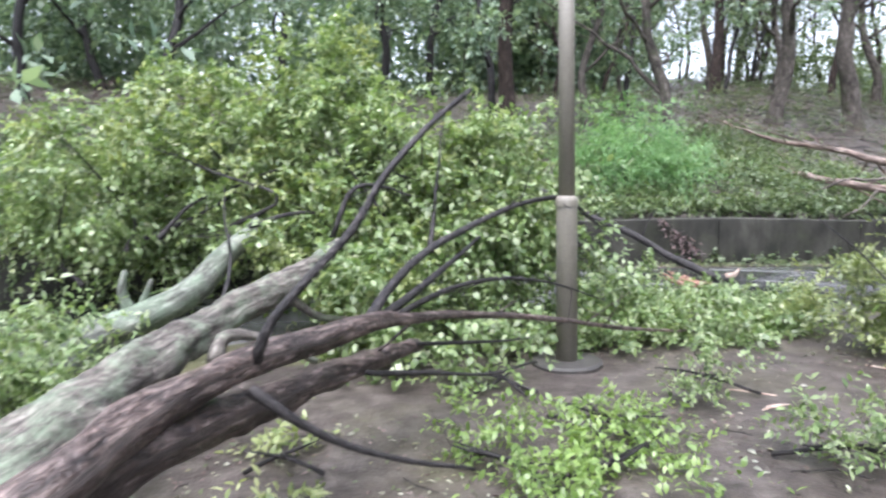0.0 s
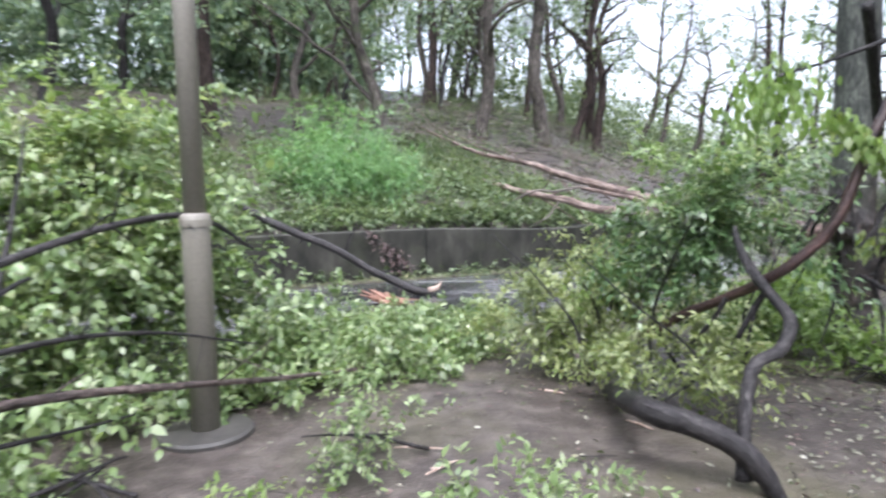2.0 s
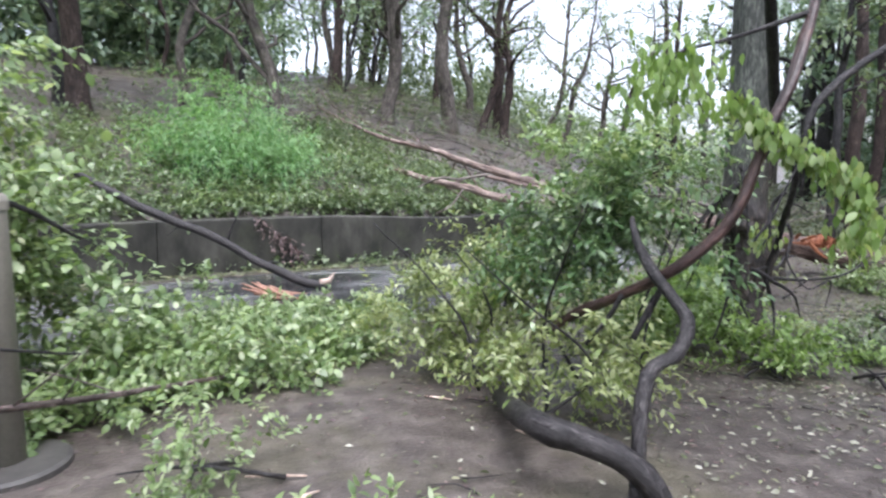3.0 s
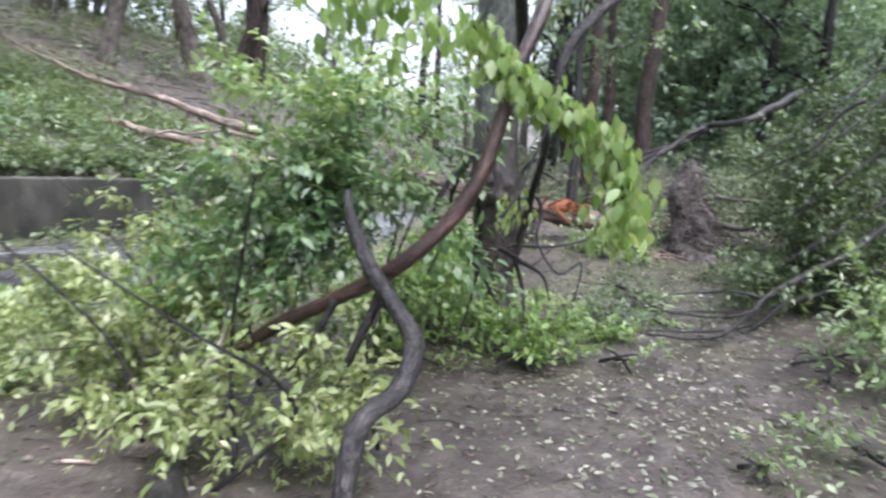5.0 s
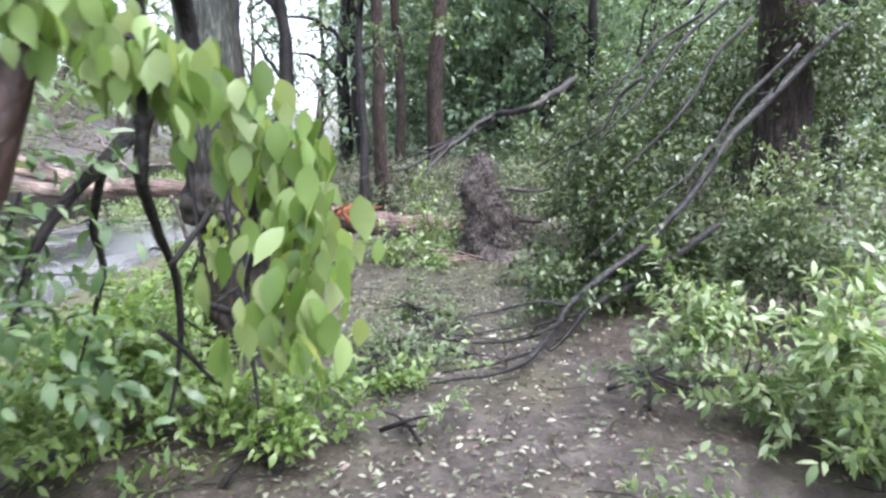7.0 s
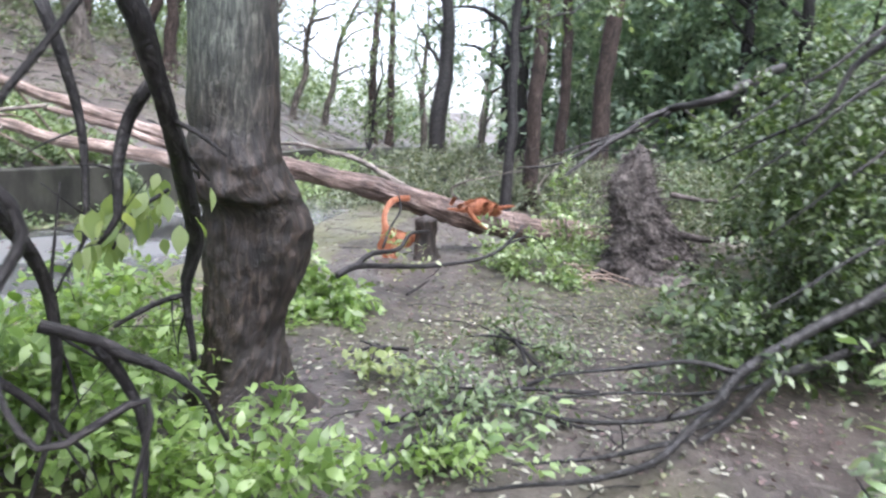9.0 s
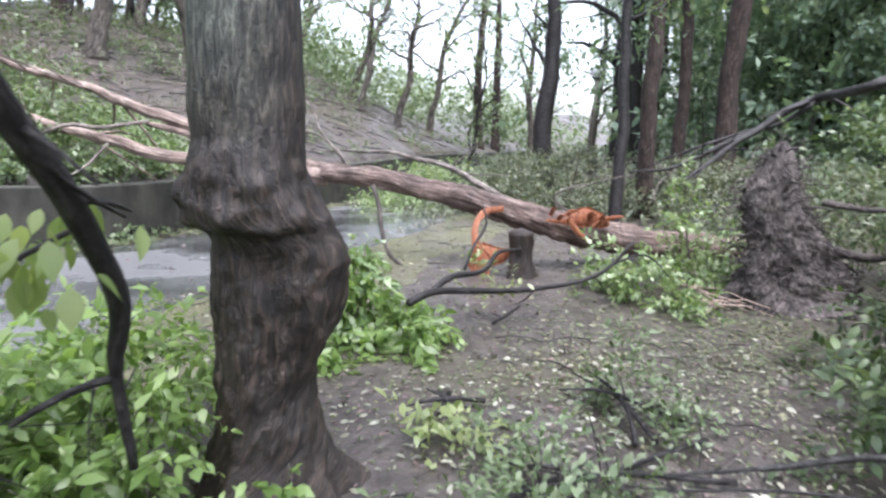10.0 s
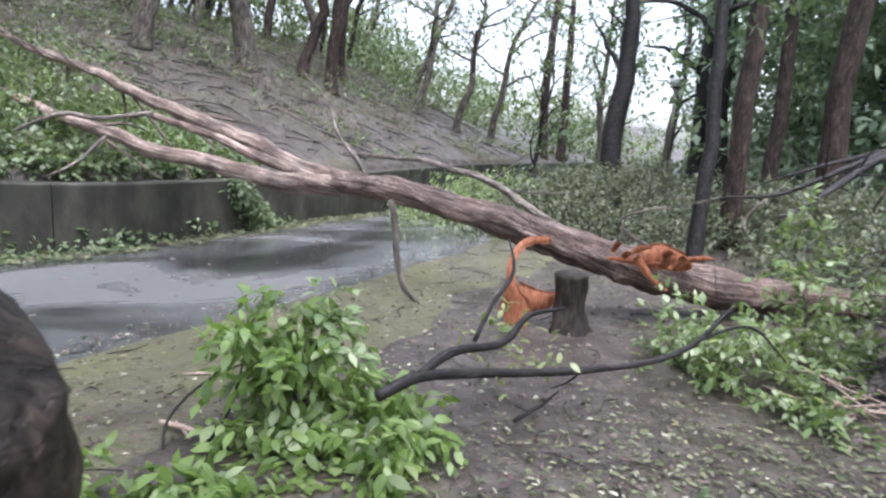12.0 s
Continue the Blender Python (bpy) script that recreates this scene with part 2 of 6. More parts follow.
M_LEAF_PALE = leaf_mat("pale_turned_leaves", [(0.0, (0.116, 0.164, 0.053)), (0.45, (0.213, 0.260, 0.106)), (0.8, (0.310, 0.348, 0.185)), (1.0, (0.36, 0.40, 0.24))])
M_LEAF_LIME = leaf_mat("lime_leaves", [(0.0, (0.082, 0.138, 0.034)), (0.4, (0.165, 0.255, 0.078)), (0.85, (0.250, 0.350, 0.130)), (1.0, (0.34, 0.42, 0.23))], 0.3, 0.45)
M_LEAF_DARK = leaf_mat("dark_glossy_leaves", [(0.0, (0.026, 0.046, 0.018)), (0.5, (0.056, 0.092, 0.034)), (0.85, (0.105, 0.150, 0.055)), (1.0, (0.17, 0.21, 0.12))], 0.4, 0.25)
M_LEAF_MINT = leaf_mat("mint_green_leaves", [(0.0, (0.110, 0.178, 0.072)), (0.5, (0.225, 0.310, 0.148)), (0.9, (0.355, 0.425, 0.265)), (1.0, (0.45, 0.48, 0.37))], 0.35, 0.35)
# distant leaves: misty air is put into the colour, paler and greyer-blue
M_LEAF_HAZY = leaf_mat("hazed_woodland_leaves", [(0.0, (0.092, 0.145, 0.106)), (0.5, (0.164, 0.238, 0.173)), (1.0, (0.304, 0.374, 0.293))], 0.5, 0.35)
M_LEAF_MID = leaf_mat("hillside_leaves", [(0.0, (0.063, 0.094, 0.044)), (0.5, (0.113, 0.165, 0.079)), (1.0, (0.203, 0.245, 0.158))], 0.45, 0.3)
M_LEAF_GREY = leaf_mat("withering_grey_green_leaves", [(0.0, (0.045, 0.058, 0.034)), (0.5, (0.095, 0.118, 0.070)), (1.0, (0.19, 0.205, 0.14))], 0.45, 0.25)
M_LEAF_DEEP = leaf_mat("deep_green_leaves", [(0.0, (0.062, 0.115, 0.050)), (0.5, (0.115, 0.195, 0.085)), (0.9, (0.190, 0.275, 0.140)), (1.0, (0.30, 0.35, 0.29))], 0.28, 0.3)
M_HEART = wood_mat("pink_heartwood", (0.13, 0.055, 0.038), (0.29, 0.15, 0.105), (0.48, 0.34, 0.26))
M_FERN = leaf_mat("feathery_green_leaves", [(0.0, (0.085, 0.19, 0.075)), (0.5, (0.165, 0.31, 0.135)), (1.0, (0.29, 0.43, 0.23))], 0.5, 0.4)
M_LITTER_PALE = leaf_mat("pale_fallen_leaves", [(0.0, (0.110, 0.114, 0.082)), (0.5, (0.207, 0.207, 0.163)), (1.0, (0.378, 0.370, 0.318))], 0.4, 0.1)
M_LITTER_BROWN = leaf_mat("brown_fallen_leaves", [(0.0, (0.031, 0.019, 0.021)), (0.6, (0.087, 0.055, 0.054)), (1.0, (0.205, 0.141, 0.142))], 0.5, 0.1)
M_LITTER_GREEN = leaf_mat("green_fallen_leaves", [(0.0, (0.057, 0.076, 0.034)), (0.6, (0.115, 0.140, 0.067)), (1.0, (0.241, 0.235, 0.146))], 0.6, 0.15)


# ---- building tools ----
def mesh_from(name, verts, faces, mat, parent=None, label="", uv=None, smooth=False):
    me = bpy.data.meshes.new(name)
    verts, faces = np.asarray(verts, dtype=np.float32), np.asarray(faces, dtype=np.int32)
    k = faces.shape[1]
    me.vertices.add(len(verts))
    me.vertices.foreach_set("co", verts.ravel())
    me.loops.add(faces.size)
    me.loops.foreach_set("vertex_index", faces.ravel())
    me.polygons.add(len(faces))
    me.polygons.foreach_set("loop_start", np.arange(0, faces.size, k, dtype=np.int32))
    if uv is not None:
        layer = me.uv_layers.new(name="UVMap")
        layer.data.foreach_set("uv", np.asarray(uv, dtype=np.float32)[faces.ravel()].ravel())
    me.update(calc_edges=True)
    me.validate()
    if smooth:
        me.polygons.foreach_set("use_smooth", np.ones(len(me.polygons), dtype=bool))
    me.materials.append(mat)
    ob = new(name, me)
    if parent:
        ob.parent = parent
    if label:
        ob["label"] = label
    return ob


def part(name, bm, material, parent, label="", smooth=False):
    me = bpy.data.meshes.new(name)
    if smooth:
        for f in bm.faces:
            f.smooth = True
    bm.to_mesh(me)
    bm.free()
    me.materials.append(material)
    ob = new(name, me)
    ob.parent = parent
    if label:
        ob["label"] = label
    return ob


def thing(name, label, category, group="", kind=""):
    return tagged(new(name), label, category, group, kind)


def spline(ctrl, step):
    """Smooth line through rows of x, y, z, radius."""
    c = np.array(ctrl, dtype=float)
    c = np.vstack([2 * c[0] - c[1], c, 2 * c[-1] - c[-2]])
    out = []
    for i in range(1, len(c) - 2):
        p0, p1, p2, p3 = c[i - 1:i + 3]
        n = max(2, int(np.linalg.norm(p2[:3] - p1[:3]) / step))
        t = np.linspace(0, 1, n, endpoint=False)[:, None]
        out.append(0.5 * (2 * p1 + (p2 - p0) * t + (2 * p0 - 5 * p1 + 4 * p2 - p3) * t ** 2 + (3 * p1 - p0 - 3 * p2 + p3) * t ** 3))
    out.append(c[-2][None])
    out = np.vstack(out)
    out[:, 3] = np.maximum(out[:, 3], 0.0015)
    return out


def tube_data(ctrl, sides=8, step=0.08, gnarl=0.12, wander=0.0, seed=0, freq=6.0):
    rng = np.random.default_rng(seed)
    line = spline(ctrl, step)
    pts, rad = line[:, :3].copy(), line[:, 3]
    if wander:
        for i in range(1, len(pts) - 1):
            pts[i] += wander * np.array(noise.noise_vector(Vector(pts[i]) * 2.3 + Vector((seed, 0, 0))))
    tang = np.gradient(pts, axis=0)
    tang /= np.linalg.norm(tang, axis=1)[:, None] + 1e-9
    up = np.array([0, 0, 1.0]) if abs(tang[0][2]) < 0.9 else np.array([1.0, 0, 0])
    nrm = np.cross(tang[0], up)
    nrm /= np.linalg.norm(nrm)
    ang = np.linspace(0, 2 * np.pi, sides, endpoint=False)
    lens = np.concatenate([[0], np.cumsum(np.linalg.norm(np.diff(pts, axis=0), axis=1))])
    verts, uv = [], []
    off = rng.uniform(0, 50)
    for i in range(len(pts)):
        nrm = nrm - tang[i] * (nrm @ tang[i])
        nrm /= np.linalg.norm(nrm) + 1e-9
        b = np.cross(tang[i], nrm)
        for j, a in enumerate(ang):
            d = nrm * np.cos(a) + b * np.sin(a)
            k = 1.0
            if gnarl:
                q = Vector(pts[i] * freq * 0.5 + d * 1.3) + Vector((off, off, 0))
                k += gnarl * noise.noise(q) + 0.5 * gnarl * noise.noise(q * 3.1)
            verts.append(pts[i] + d * rad[i] * k)
            uv.append((a * max(rad[i], 0.01), lens[i]))
    n, s = len(pts), sides
    i, j = np.meshgrid(np.arange(n - 1), np.arange(s), indexing="ij")
    a = (i * s + j).ravel()
    b = (i * s + (j + 1) % s).ravel()
    quads = np.stack([a, b, b + s, a + s], 1)
    tri = [np.stack([quads[:, 0], quads[:, 1], quads[:, 2]], 1), np.stack([quads[:, 0], quads[:, 2], quads[:, 3]], 1)]
    verts += [pts[0] - tang[0] * rad[0] * 0.15, pts[-1] + tang[-1] * rad[-1] * 0.4]
    uv += [(0, 0), (0, lens[-1])]
    jj = np.arange(s)
    tri.append(np.stack([np.full(s, n * s), (jj + 1) % s, jj], 1))
    tri.append(np.stack([np.full(s, n * s + 1), (n - 1) * s + jj, (n - 1) * s + (jj + 1) % s], 1))
    return np.array(verts), np.vstack(tri), np.array(uv)


def join(datas):
    vs, fs, us, base = [], [], [], 0
    for v, f, u in datas:
        vs.append(v), fs.append(f + base), us.append(u)
        base += len(v)
    return np.vstack(vs), np.vstack(fs), np.vstack(us)


def limb(name, ctrl, mat, parent, sides=8, step=0.08, gnarl=0.14, wander=0.0, seed=0, label="", twigs=0, twig_len=0.35, apart=True):
    """One branch; with bare side twigs on its outer part."""
    v, f, u = tube_data(ctrl, sides, step, gnarl, wander, seed)
    ob = mesh_from(name, v, f, mat, parent, label, u, True)
    if twigs:
        datas = []
        rng = np.random.default_rng(seed + 7)
        line = spline(ctrl, 0.05)
        for _ in range(twigs):
            i = int(len(line) * rng.uniform(0.3, 0.97))
            p = line[min(i, len(line) - 1)]
            d = rng.normal(size=3) + np.array([0, 0, 0.1])
            d /= np.linalg.norm(d)
            q = twig_len * rng.uniform(0.4, 1.2)
            r = max(0.002, p[3] * 0.35)
            bend = rng.normal(size=3) * 0.25
            data = tube_data([(*p[:3], r), (*(p[:3] + d * q * 0.5 + bend * q * 0.3), r * 0.7), (*(p[:3] + d * q + bend * q), r * 0.35)], 4, max(0.06, q / 4), 0, 0, seed)
            datas.append(data)
            if apart:
                mesh_from("twig", data[0], data[1], mat, ob, "", data[2], True)
        if not apart:
            v, f, u = join(datas)
            tagged(mesh_from("twig_mass", v, f, mat, ob, "", u, True), kind="stuff")
    return ob


LEAF_SHAPE = np.array([(0, 0, 0), (-0.44, 0.28, 0.08), (-0.46, 0.6, 0.04), (0, 1.0, -0.14), (0.46, 0.6, 0.0), (0.44, 0.28, 0.03)])
LEAF_TRI = np.array([(0, 5, 1), (1, 5, 4), (1, 4, 2), (2, 4, 3)])
CARD_SHAPE = np.array([(0, 0, 0), (-0.5, 0.45, 0.06), (0.5, 0.45, 0.06), (0, 1.0, -0.1)])
CARD_TRI = np.array([(0, 2, 1), (1, 2, 3)])


def leaf_geometry(org, direc, size, rng, width=0.45, near=True, flat=0.35):
    """Leaves at org along direc; returns vertices and triangles."""
    shape, tri = (LEAF_SHAPE, LEAF_TRI) if near else (CARD_SHAPE, CARD_TRI)
    n = len(org)
    y = direc / (np.linalg.norm(direc, axis=1)[:, None] + 1e-9)
    up = rng.normal(size=(n, 3)) * flat + np.array([0, 0, 1.0])
    x = np.cross(y, up)
    x /= np.linalg.norm(x, axis=1)[:, None] + 1e-9
    z = np.cross(x, y)
    s = (np.ones(n) * size * rng.uniform(0.6, 1.25, n))[:, None, None]
    w = width * rng.uniform(0.8, 1.2, n)[:, None, None]
    v = org[:, None, :] + s * (shape[None, :, 0:1] * w * x[:, None, :] + shape[None, :, 1:2] * y[:, None, :] + shape[None, :, 2:3] * z[:, None, :])
    f = tri[None] + (np.arange(n) * len(shape))[:, None, None]
    return v.reshape(-1, 3), f.reshape(-1, 3)


def sprays(centre, direc, length, per, size, rng, droop=0.3, width=0.45, near=True, splay=0.75):
    """Twigs from centre along direc, each with alternate leaves; returns leaf mesh data and the twigs' own."""
    n = len(centre)
    direc = direc / (np.linalg.norm(direc, axis=1)[:, None] + 1e-9)
    ln = length * rng.uniform(0.5, 1.2, n)
    t = np.tile((np.arange(per) + 0.7) / per, (n, 1)) + rng.uniform(-0.05, 0.05, (n, per))
    sag = -droop * (t ** 2)[..., None] * np.array([0, 0, 1.0]) * ln[:, None, None]
    org = centre[:, None, :] + direc[:, None, :] * (t * ln[:, None])[..., None] + sag
    side = np.cross(direc, rng.normal(size=(n, 3)))
    side /= np.linalg.norm(side, axis=1)[:, None] + 1e-9
    sign = np.where(np.arange(per) % 2, 1.0, -1.0)[None, :, None]
    d = direc[:, None, :] * (0.35 + 0.5 * t[..., None]) + side[:, None, :] * sign * splay + rng.normal(size=(n, per, 3)) * 0.3
    d[..., 2] -= droop * 0.9
    v, f = leaf_geometry(org.reshape(-1, 3), d.reshape(-1, 3), size, rng, width, near)
    r = np.maximum(0.0016, ln * 0.006)
    a, b = centre, centre + direc * ln[:, None] + np.array([0, 0, -1.0]) * (droop * ln)[:, None]
    sv = np.stack([a + side * r[:, None], a - side * r[:, None], a + np.cross(side, direc) * r[:, None], b], 1).reshape(-1, 3)
    sf = (np.array([(0, 1, 3), (1, 2, 3), (2, 0, 3)])[None] + (np.arange(n) * 4)[:, None, None]).reshape(-1, 3)
    return v, f, sv, sf


def foliage(parent, clumps, mat, size=0.09, per=9, length=0.35, droop=0.35, width=0.45, near=True, seed=0, name="foliage", label="", twig_mat=None, floor=None, tuft=11):
    """Leafy twigs filling soft clumps: rows of x, y, z, rx, ry, rz, number of twigs."""
    rng = np.random.default_rng(seed)
    cs, ds = [], []
    for x, y, z, rx, ry, rz, n in clumps:
        m = max(1, round(n / tuft))
        u = rng.normal(size=(m, 3))
        u /= np.linalg.norm(u, axis=1)[:, None]
        # uneven outline: pull some sectors in and push some out
        lob = np.array([0.8 + 0.55 * noise.noise(Vector(q) * 1.9 + Vector((x, y, z)) * 3) for q in u])
        rad = rng.uniform(0.12, 1, m) ** 0.5 * lob
        p = np.array([x, y, z]) + u * rad[:, None] * np.array([rx, ry, rz])
        lean = u * 0.7 + rng.normal(size=(m, 3)) * 0.5 + np.array([0, 0, 0.2])
        which = rng.integers(0, m, n)
        cs.append(p[which] + rng.normal(size=(n, 3)) * length * 0.22 + lean[which] * length * rng.uniform(0, 0.7, n)[:, None])
        ds.append(lean[which] + rng.normal(size=(n, 3)) * 0.75)
    c, d = np.vstack(cs), np.vstack(ds)
    if floor is not None:
        c[:, 2] = np.maximum(c[:, 2], floor + rng.uniform(0.01, 0.10, len(c)))
        low = c[:, 2] < floor + 0.25
        d[low, 2] = np.abs(d[low, 2]) * 0.4 + 0.1
    v, f, sv, sf = sprays(c, d, length, per, size * (0.84 if near else 1.0), rng, droop, width, near)
    if floor is not None:
        v[:, 2] = np.maximum(v[:, 2], floor + 0.006 + 0.01 * rng.uniform(0, 1, len(v)))
    ob = mesh_from(name, v, f, mat, parent, label)
    tagged(ob, kind="stuff")
    if twig_mat:
        tagged(mesh_from("twig_mass", sv, sf, twig_mat, parent), kind="stuff")
    return ob


def lathe(profile, sides=32):
    """Rows of radius, height, turned round the z axis."""
    bm = bmesh.new()
    rings = []
    for r, z in profile:
        rings.append([bm.verts.new((r * math.cos(2 * math.pi * k / sides), r * math.sin(2 * math.pi * k / sides), z)) for k in range(sides)])
    for a, b in zip(rings, rings[1:]):
        for k in range(sides):
            bm.faces.new((a[k], a[(k + 1) % sides], b[(k + 1) % sides], b[k]))
    bm.faces.new(rings[0][::-1])
    bm.faces.new(rings[-1])
    return bm


# ---- the land: path, road, retaining wall and hillside ----
WALL = [(-26, -6), (-14, 1.6), (-9.5, 4.4), (-5.3, 7.0), (-1.5, 9.5), (1.8, 10.8), (4.5, 11.15), (7.0, 11.3), (9.1, 12.4), (10.9, 13.6), (13.0, 14.8), (18.4, 18.3), (26.0, 23.5), (44, 36)]
NEAR = [(-26, -11.5), (-14, -3.5), (-9, 0.4), (-5, 3.2), (-2, 5.2), (1.0, 6.5), (3.5, 6.75), (6.2, 7.0), (7.2, 7.6), (8.8, 8.45), (10.3, 9.3), (12.7, 10.8), (18.4, 14.6), (26, 19.6), (44, 32)]


def flat_line(rows, step):
    return spline([(x, y, 0, 1) for x, y in rows], step)[:, :2]


WALL_LINE, NEAR_LINE = flat_line(WALL, 0.6), flat_line(NEAR, 0.6)


def beyond(line, x, y):
    """Signed distance from a line, positive on its far side."""
    p = np.stack([np.ravel(x), np.ravel(y)], 1).astype(float)
    best, sign = np.full(len(p), 1e9), np.zeros(len(p))
    for a, b in zip(line, line[1:]):
        ab = b - a
        t = np.clip(((p - a) @ ab) / (ab @ ab), 0, 1)
        q = p - (a + t[:, None] * ab)
        d = np.hypot(q[:, 0], q[:, 1])
        s = np.sign(ab[0] * q[:, 1] - ab[1] * q[:, 0])
        hit = d < best
        best[hit], sign[hit] = d[hit], s[hit]
    return (best * sign).reshape(np.shape(x))


def smooth(a, b, x):
    t = np.clip((x - a) / (b - a), 0, 1)
    return t * t * (3 - 2 * t)


def wall_top(x):
    x = np.asarray(x, dtype=float)
    return 0.86 - 0.11 * smooth(4.5, 8, x) + 0.24 * smooth(9, 19, x)


def rough(x, y, f, seed=0.0):
    return np.array([noise.noise(Vector((a * f, b * f, seed))) for a, b in zip(np.ravel(x), np.ravel(y))]).reshape(np.shape(x))


def land(x, y):
    """Height of the ground."""
    x, y = np.asarray(x, dtype=float), np.asarray(y, dtype=float)
    d = beyond(WALL_LINE, x, y)
    slope = 0.43 + 0.11 * smooth(5, 11, x) - 0.27 * smooth(16, 32, x)
    rise = wall_top(x) + 0.04 + slope * 20 * (1 - np.exp(-np.maximum(d - 0.5, 0) / 20)) + 0.25 * rough(x, y, 0.35) * smooth(0.8, 4, d)
    road = smooth(-0.05, 0.25, beyond(NEAR_LINE, x, y)) * smooth(0.5, 0.1, d)
    low = 0.02 * rough(x, y, 0.8) + 0.015 * rough(x, y, 3.0, 4.0) - 0.07 * road * smooth(0.1, -0.35, d)
    return np.where(d > 0.45, rise, low)


def axis(lo, hi, core_lo, core_hi, fine):
    core = np.arange(core_lo, core_hi, fine)
    out_hi = core_hi + np.cumsum(np.geomspace(fine, (hi - core_hi) / 4, 34))
    out_lo = core_lo - np.cumsum(np.geomspace(fine, (core_lo - lo) / 4, 34))
    return np.concatenate([out_lo[::-1], core, out_hi])


gx, gy = axis(-400, 400, -9, 21, 0.2), axis(-400, 400, -3, 21, 0.2)
GX, GY = np.meshgrid(gx, gy, indexing="ij")
GZ = land(GX, GY)
idx = np.arange(GX.size).reshape(GX.shape)
quads = np.stack([idx[:-1, :-1], idx[1:, :-1], idx[1:, 1:], idx[:-1, 1:]], -1).reshape(-1, 4)
ground = mesh_from("ground", np.stack([GX.ravel(), GY.ravel(), GZ.ravel()], 1), quads, M_SOIL, smooth=True)
tagged(ground, "wet trodden grey-brown earth path and wooded hillside", "ground", kind="structure")

# road: a wet asphalt strip between the path's verge and the wall
rn = 150
ra, rb = spline([(x, y, 0, 1) for x, y in NEAR], 0.3)[:, :2], spline([(x, y, 0, 1) for x, y in WALL], 0.3)[:, :2]
ra = ra[np.linspace(0, len(ra) - 1, rn).astype(int)]
near_to = [rb[np.argmin(np.hypot(*(rb - p).T))] for p in ra]
road_v = []
for i, (a, b) in enumerate(zip(ra, near_to)):
    w = b - a
    a = a + w * 0.02 * noise.noise(Vector((i * 0.7, 0, 0)))
    for k in range(9):
        q = a + w * (0.91 + 0.02 * noise.noise(Vector((i * 0.5, 9, 0)))) * k / 8
        crown = 0.035 * math.sin(math.pi * k / 8)
        road_v.append((q[0], q[1], -0.012 + crown))
ri = np.arange(rn * 9).reshape(rn, 9)
road_f = np.stack([ri[:-1, :-1], ri[1:, :-1], ri[1:, 1:], ri[:-1, 1:]], -1).reshape(-1, 4)
road = tagged(mesh_from("road", road_v, road_f, M_ROAD, smooth=True), "narrow wet asphalt park road with puddles", "road", kind="structure")

# retaining wall of cast panels, with joints between them
wall = thing("wall_retaining", "low dark stained concrete retaining wall beside the road", "wall", kind="structure")
wl_line = spline([(x, y, 0, 1) for x, y in WALL], 0.1)[:, :2]
cum = np.concatenate([[0], np.cumsum(np.hypot(*np.diff(wl_line, axis=0).T))])
for s0 in np.arange(12.0, cum[-1] - 12, 2.6):
    ss = np.linspace(s0 + 0.006, s0 + 2.594, 9)
    px, py = np.interp(ss, cum, wl_line[:, 0]), np.interp(ss, cum, wl_line[:, 1])
    tx, ty = np.gradient(px), np.gradient(py)
    tl = np.hypot(tx, ty)
    nx, ny = -ty / tl, tx / tl
    top = wall_top(px)
    ring = []
    for off, zz in ((0.0, -0.25), (0.0, -0.02), (0.0, None), (0.018, "t"), (0.282, "t"), (0.3, None), (0.3, -0.25)):
        z = top - 0.018 if zz is None else (top if zz == "t" else np.full(9, zz))
        ring.append(np.stack([px + nx * off, py + ny * off, z], 1))
    ring = np.stack(ring, 1)
    k = ring.shape[1]
    ii = np.arange(9 * k).reshape(9, k)
    f = [np.stack([ii[:-1, j], ii[1:, j], ii[1:, (j + 1) % k], ii[:-1, (j + 1) % k]], 1) for j in range(k)]
    bm = bmesh.new()
    vs = [bm.verts.new(p) for p in ring.reshape(-1, 3)]
    for q in np.vstack(f):
        bm.faces.new([vs[i] for i in q])
    bm.faces.new([vs[i] for i in ii[0]])
    bm.faces.new([vs[i] for i in ii[-1][::-1]])
    bmesh.ops.recalc_face_normals(bm, faces=bm.faces)
    part("panel", bm, M_CONCRETE, wall)


# mossy grass verge along the near side of the road
vn = 120
vl = NEAR_LINE[(NEAR_LINE[:, 0] > -6) & (NEAR_LINE[:, 0] < 22)]
vl = np.column_stack([np.interp(np.linspace(0, 1, vn), np.linspace(0, 1, len(vl)), vl[:, c]) for c in (0, 1)])
tx = np.gradient(vl, axis=0)
tx /= np.linalg.norm(tx, axis=1)[:, None]
nx = np.stack([tx[:, 1], -tx[:, 0]], 1)
vv = []
for i in range(vn):
    w = 1.25 + 0.5 * noise.noise(Vector((i * 0.13, 2.0, 0))) + 0.25 * noise.noise(Vector((i * 0.6, 5.0, 0)))
    for k in range(13):
        vv.append(vl[i] + nx[i] * (0.03 + w * k / 12))
vv = np.array(vv)
vz = land(vv[:, 0], vv[:, 1]) + 0.012
vz[12::13] -= 0.03
vi = np.arange(vn * 13).reshape(vn, 13)
vf = np.stack([vi[:-1, :-1], vi[:-1, 1:], vi[1:, 1:], vi[1:, :-1]], -1).reshape(-1, 4)
tagged(mesh_from("verge", np.column_stack([vv, vz]), vf, M_VERGE, smooth=True), "mossy olive-green trodden verge beside the road", "verge", kind="structure")

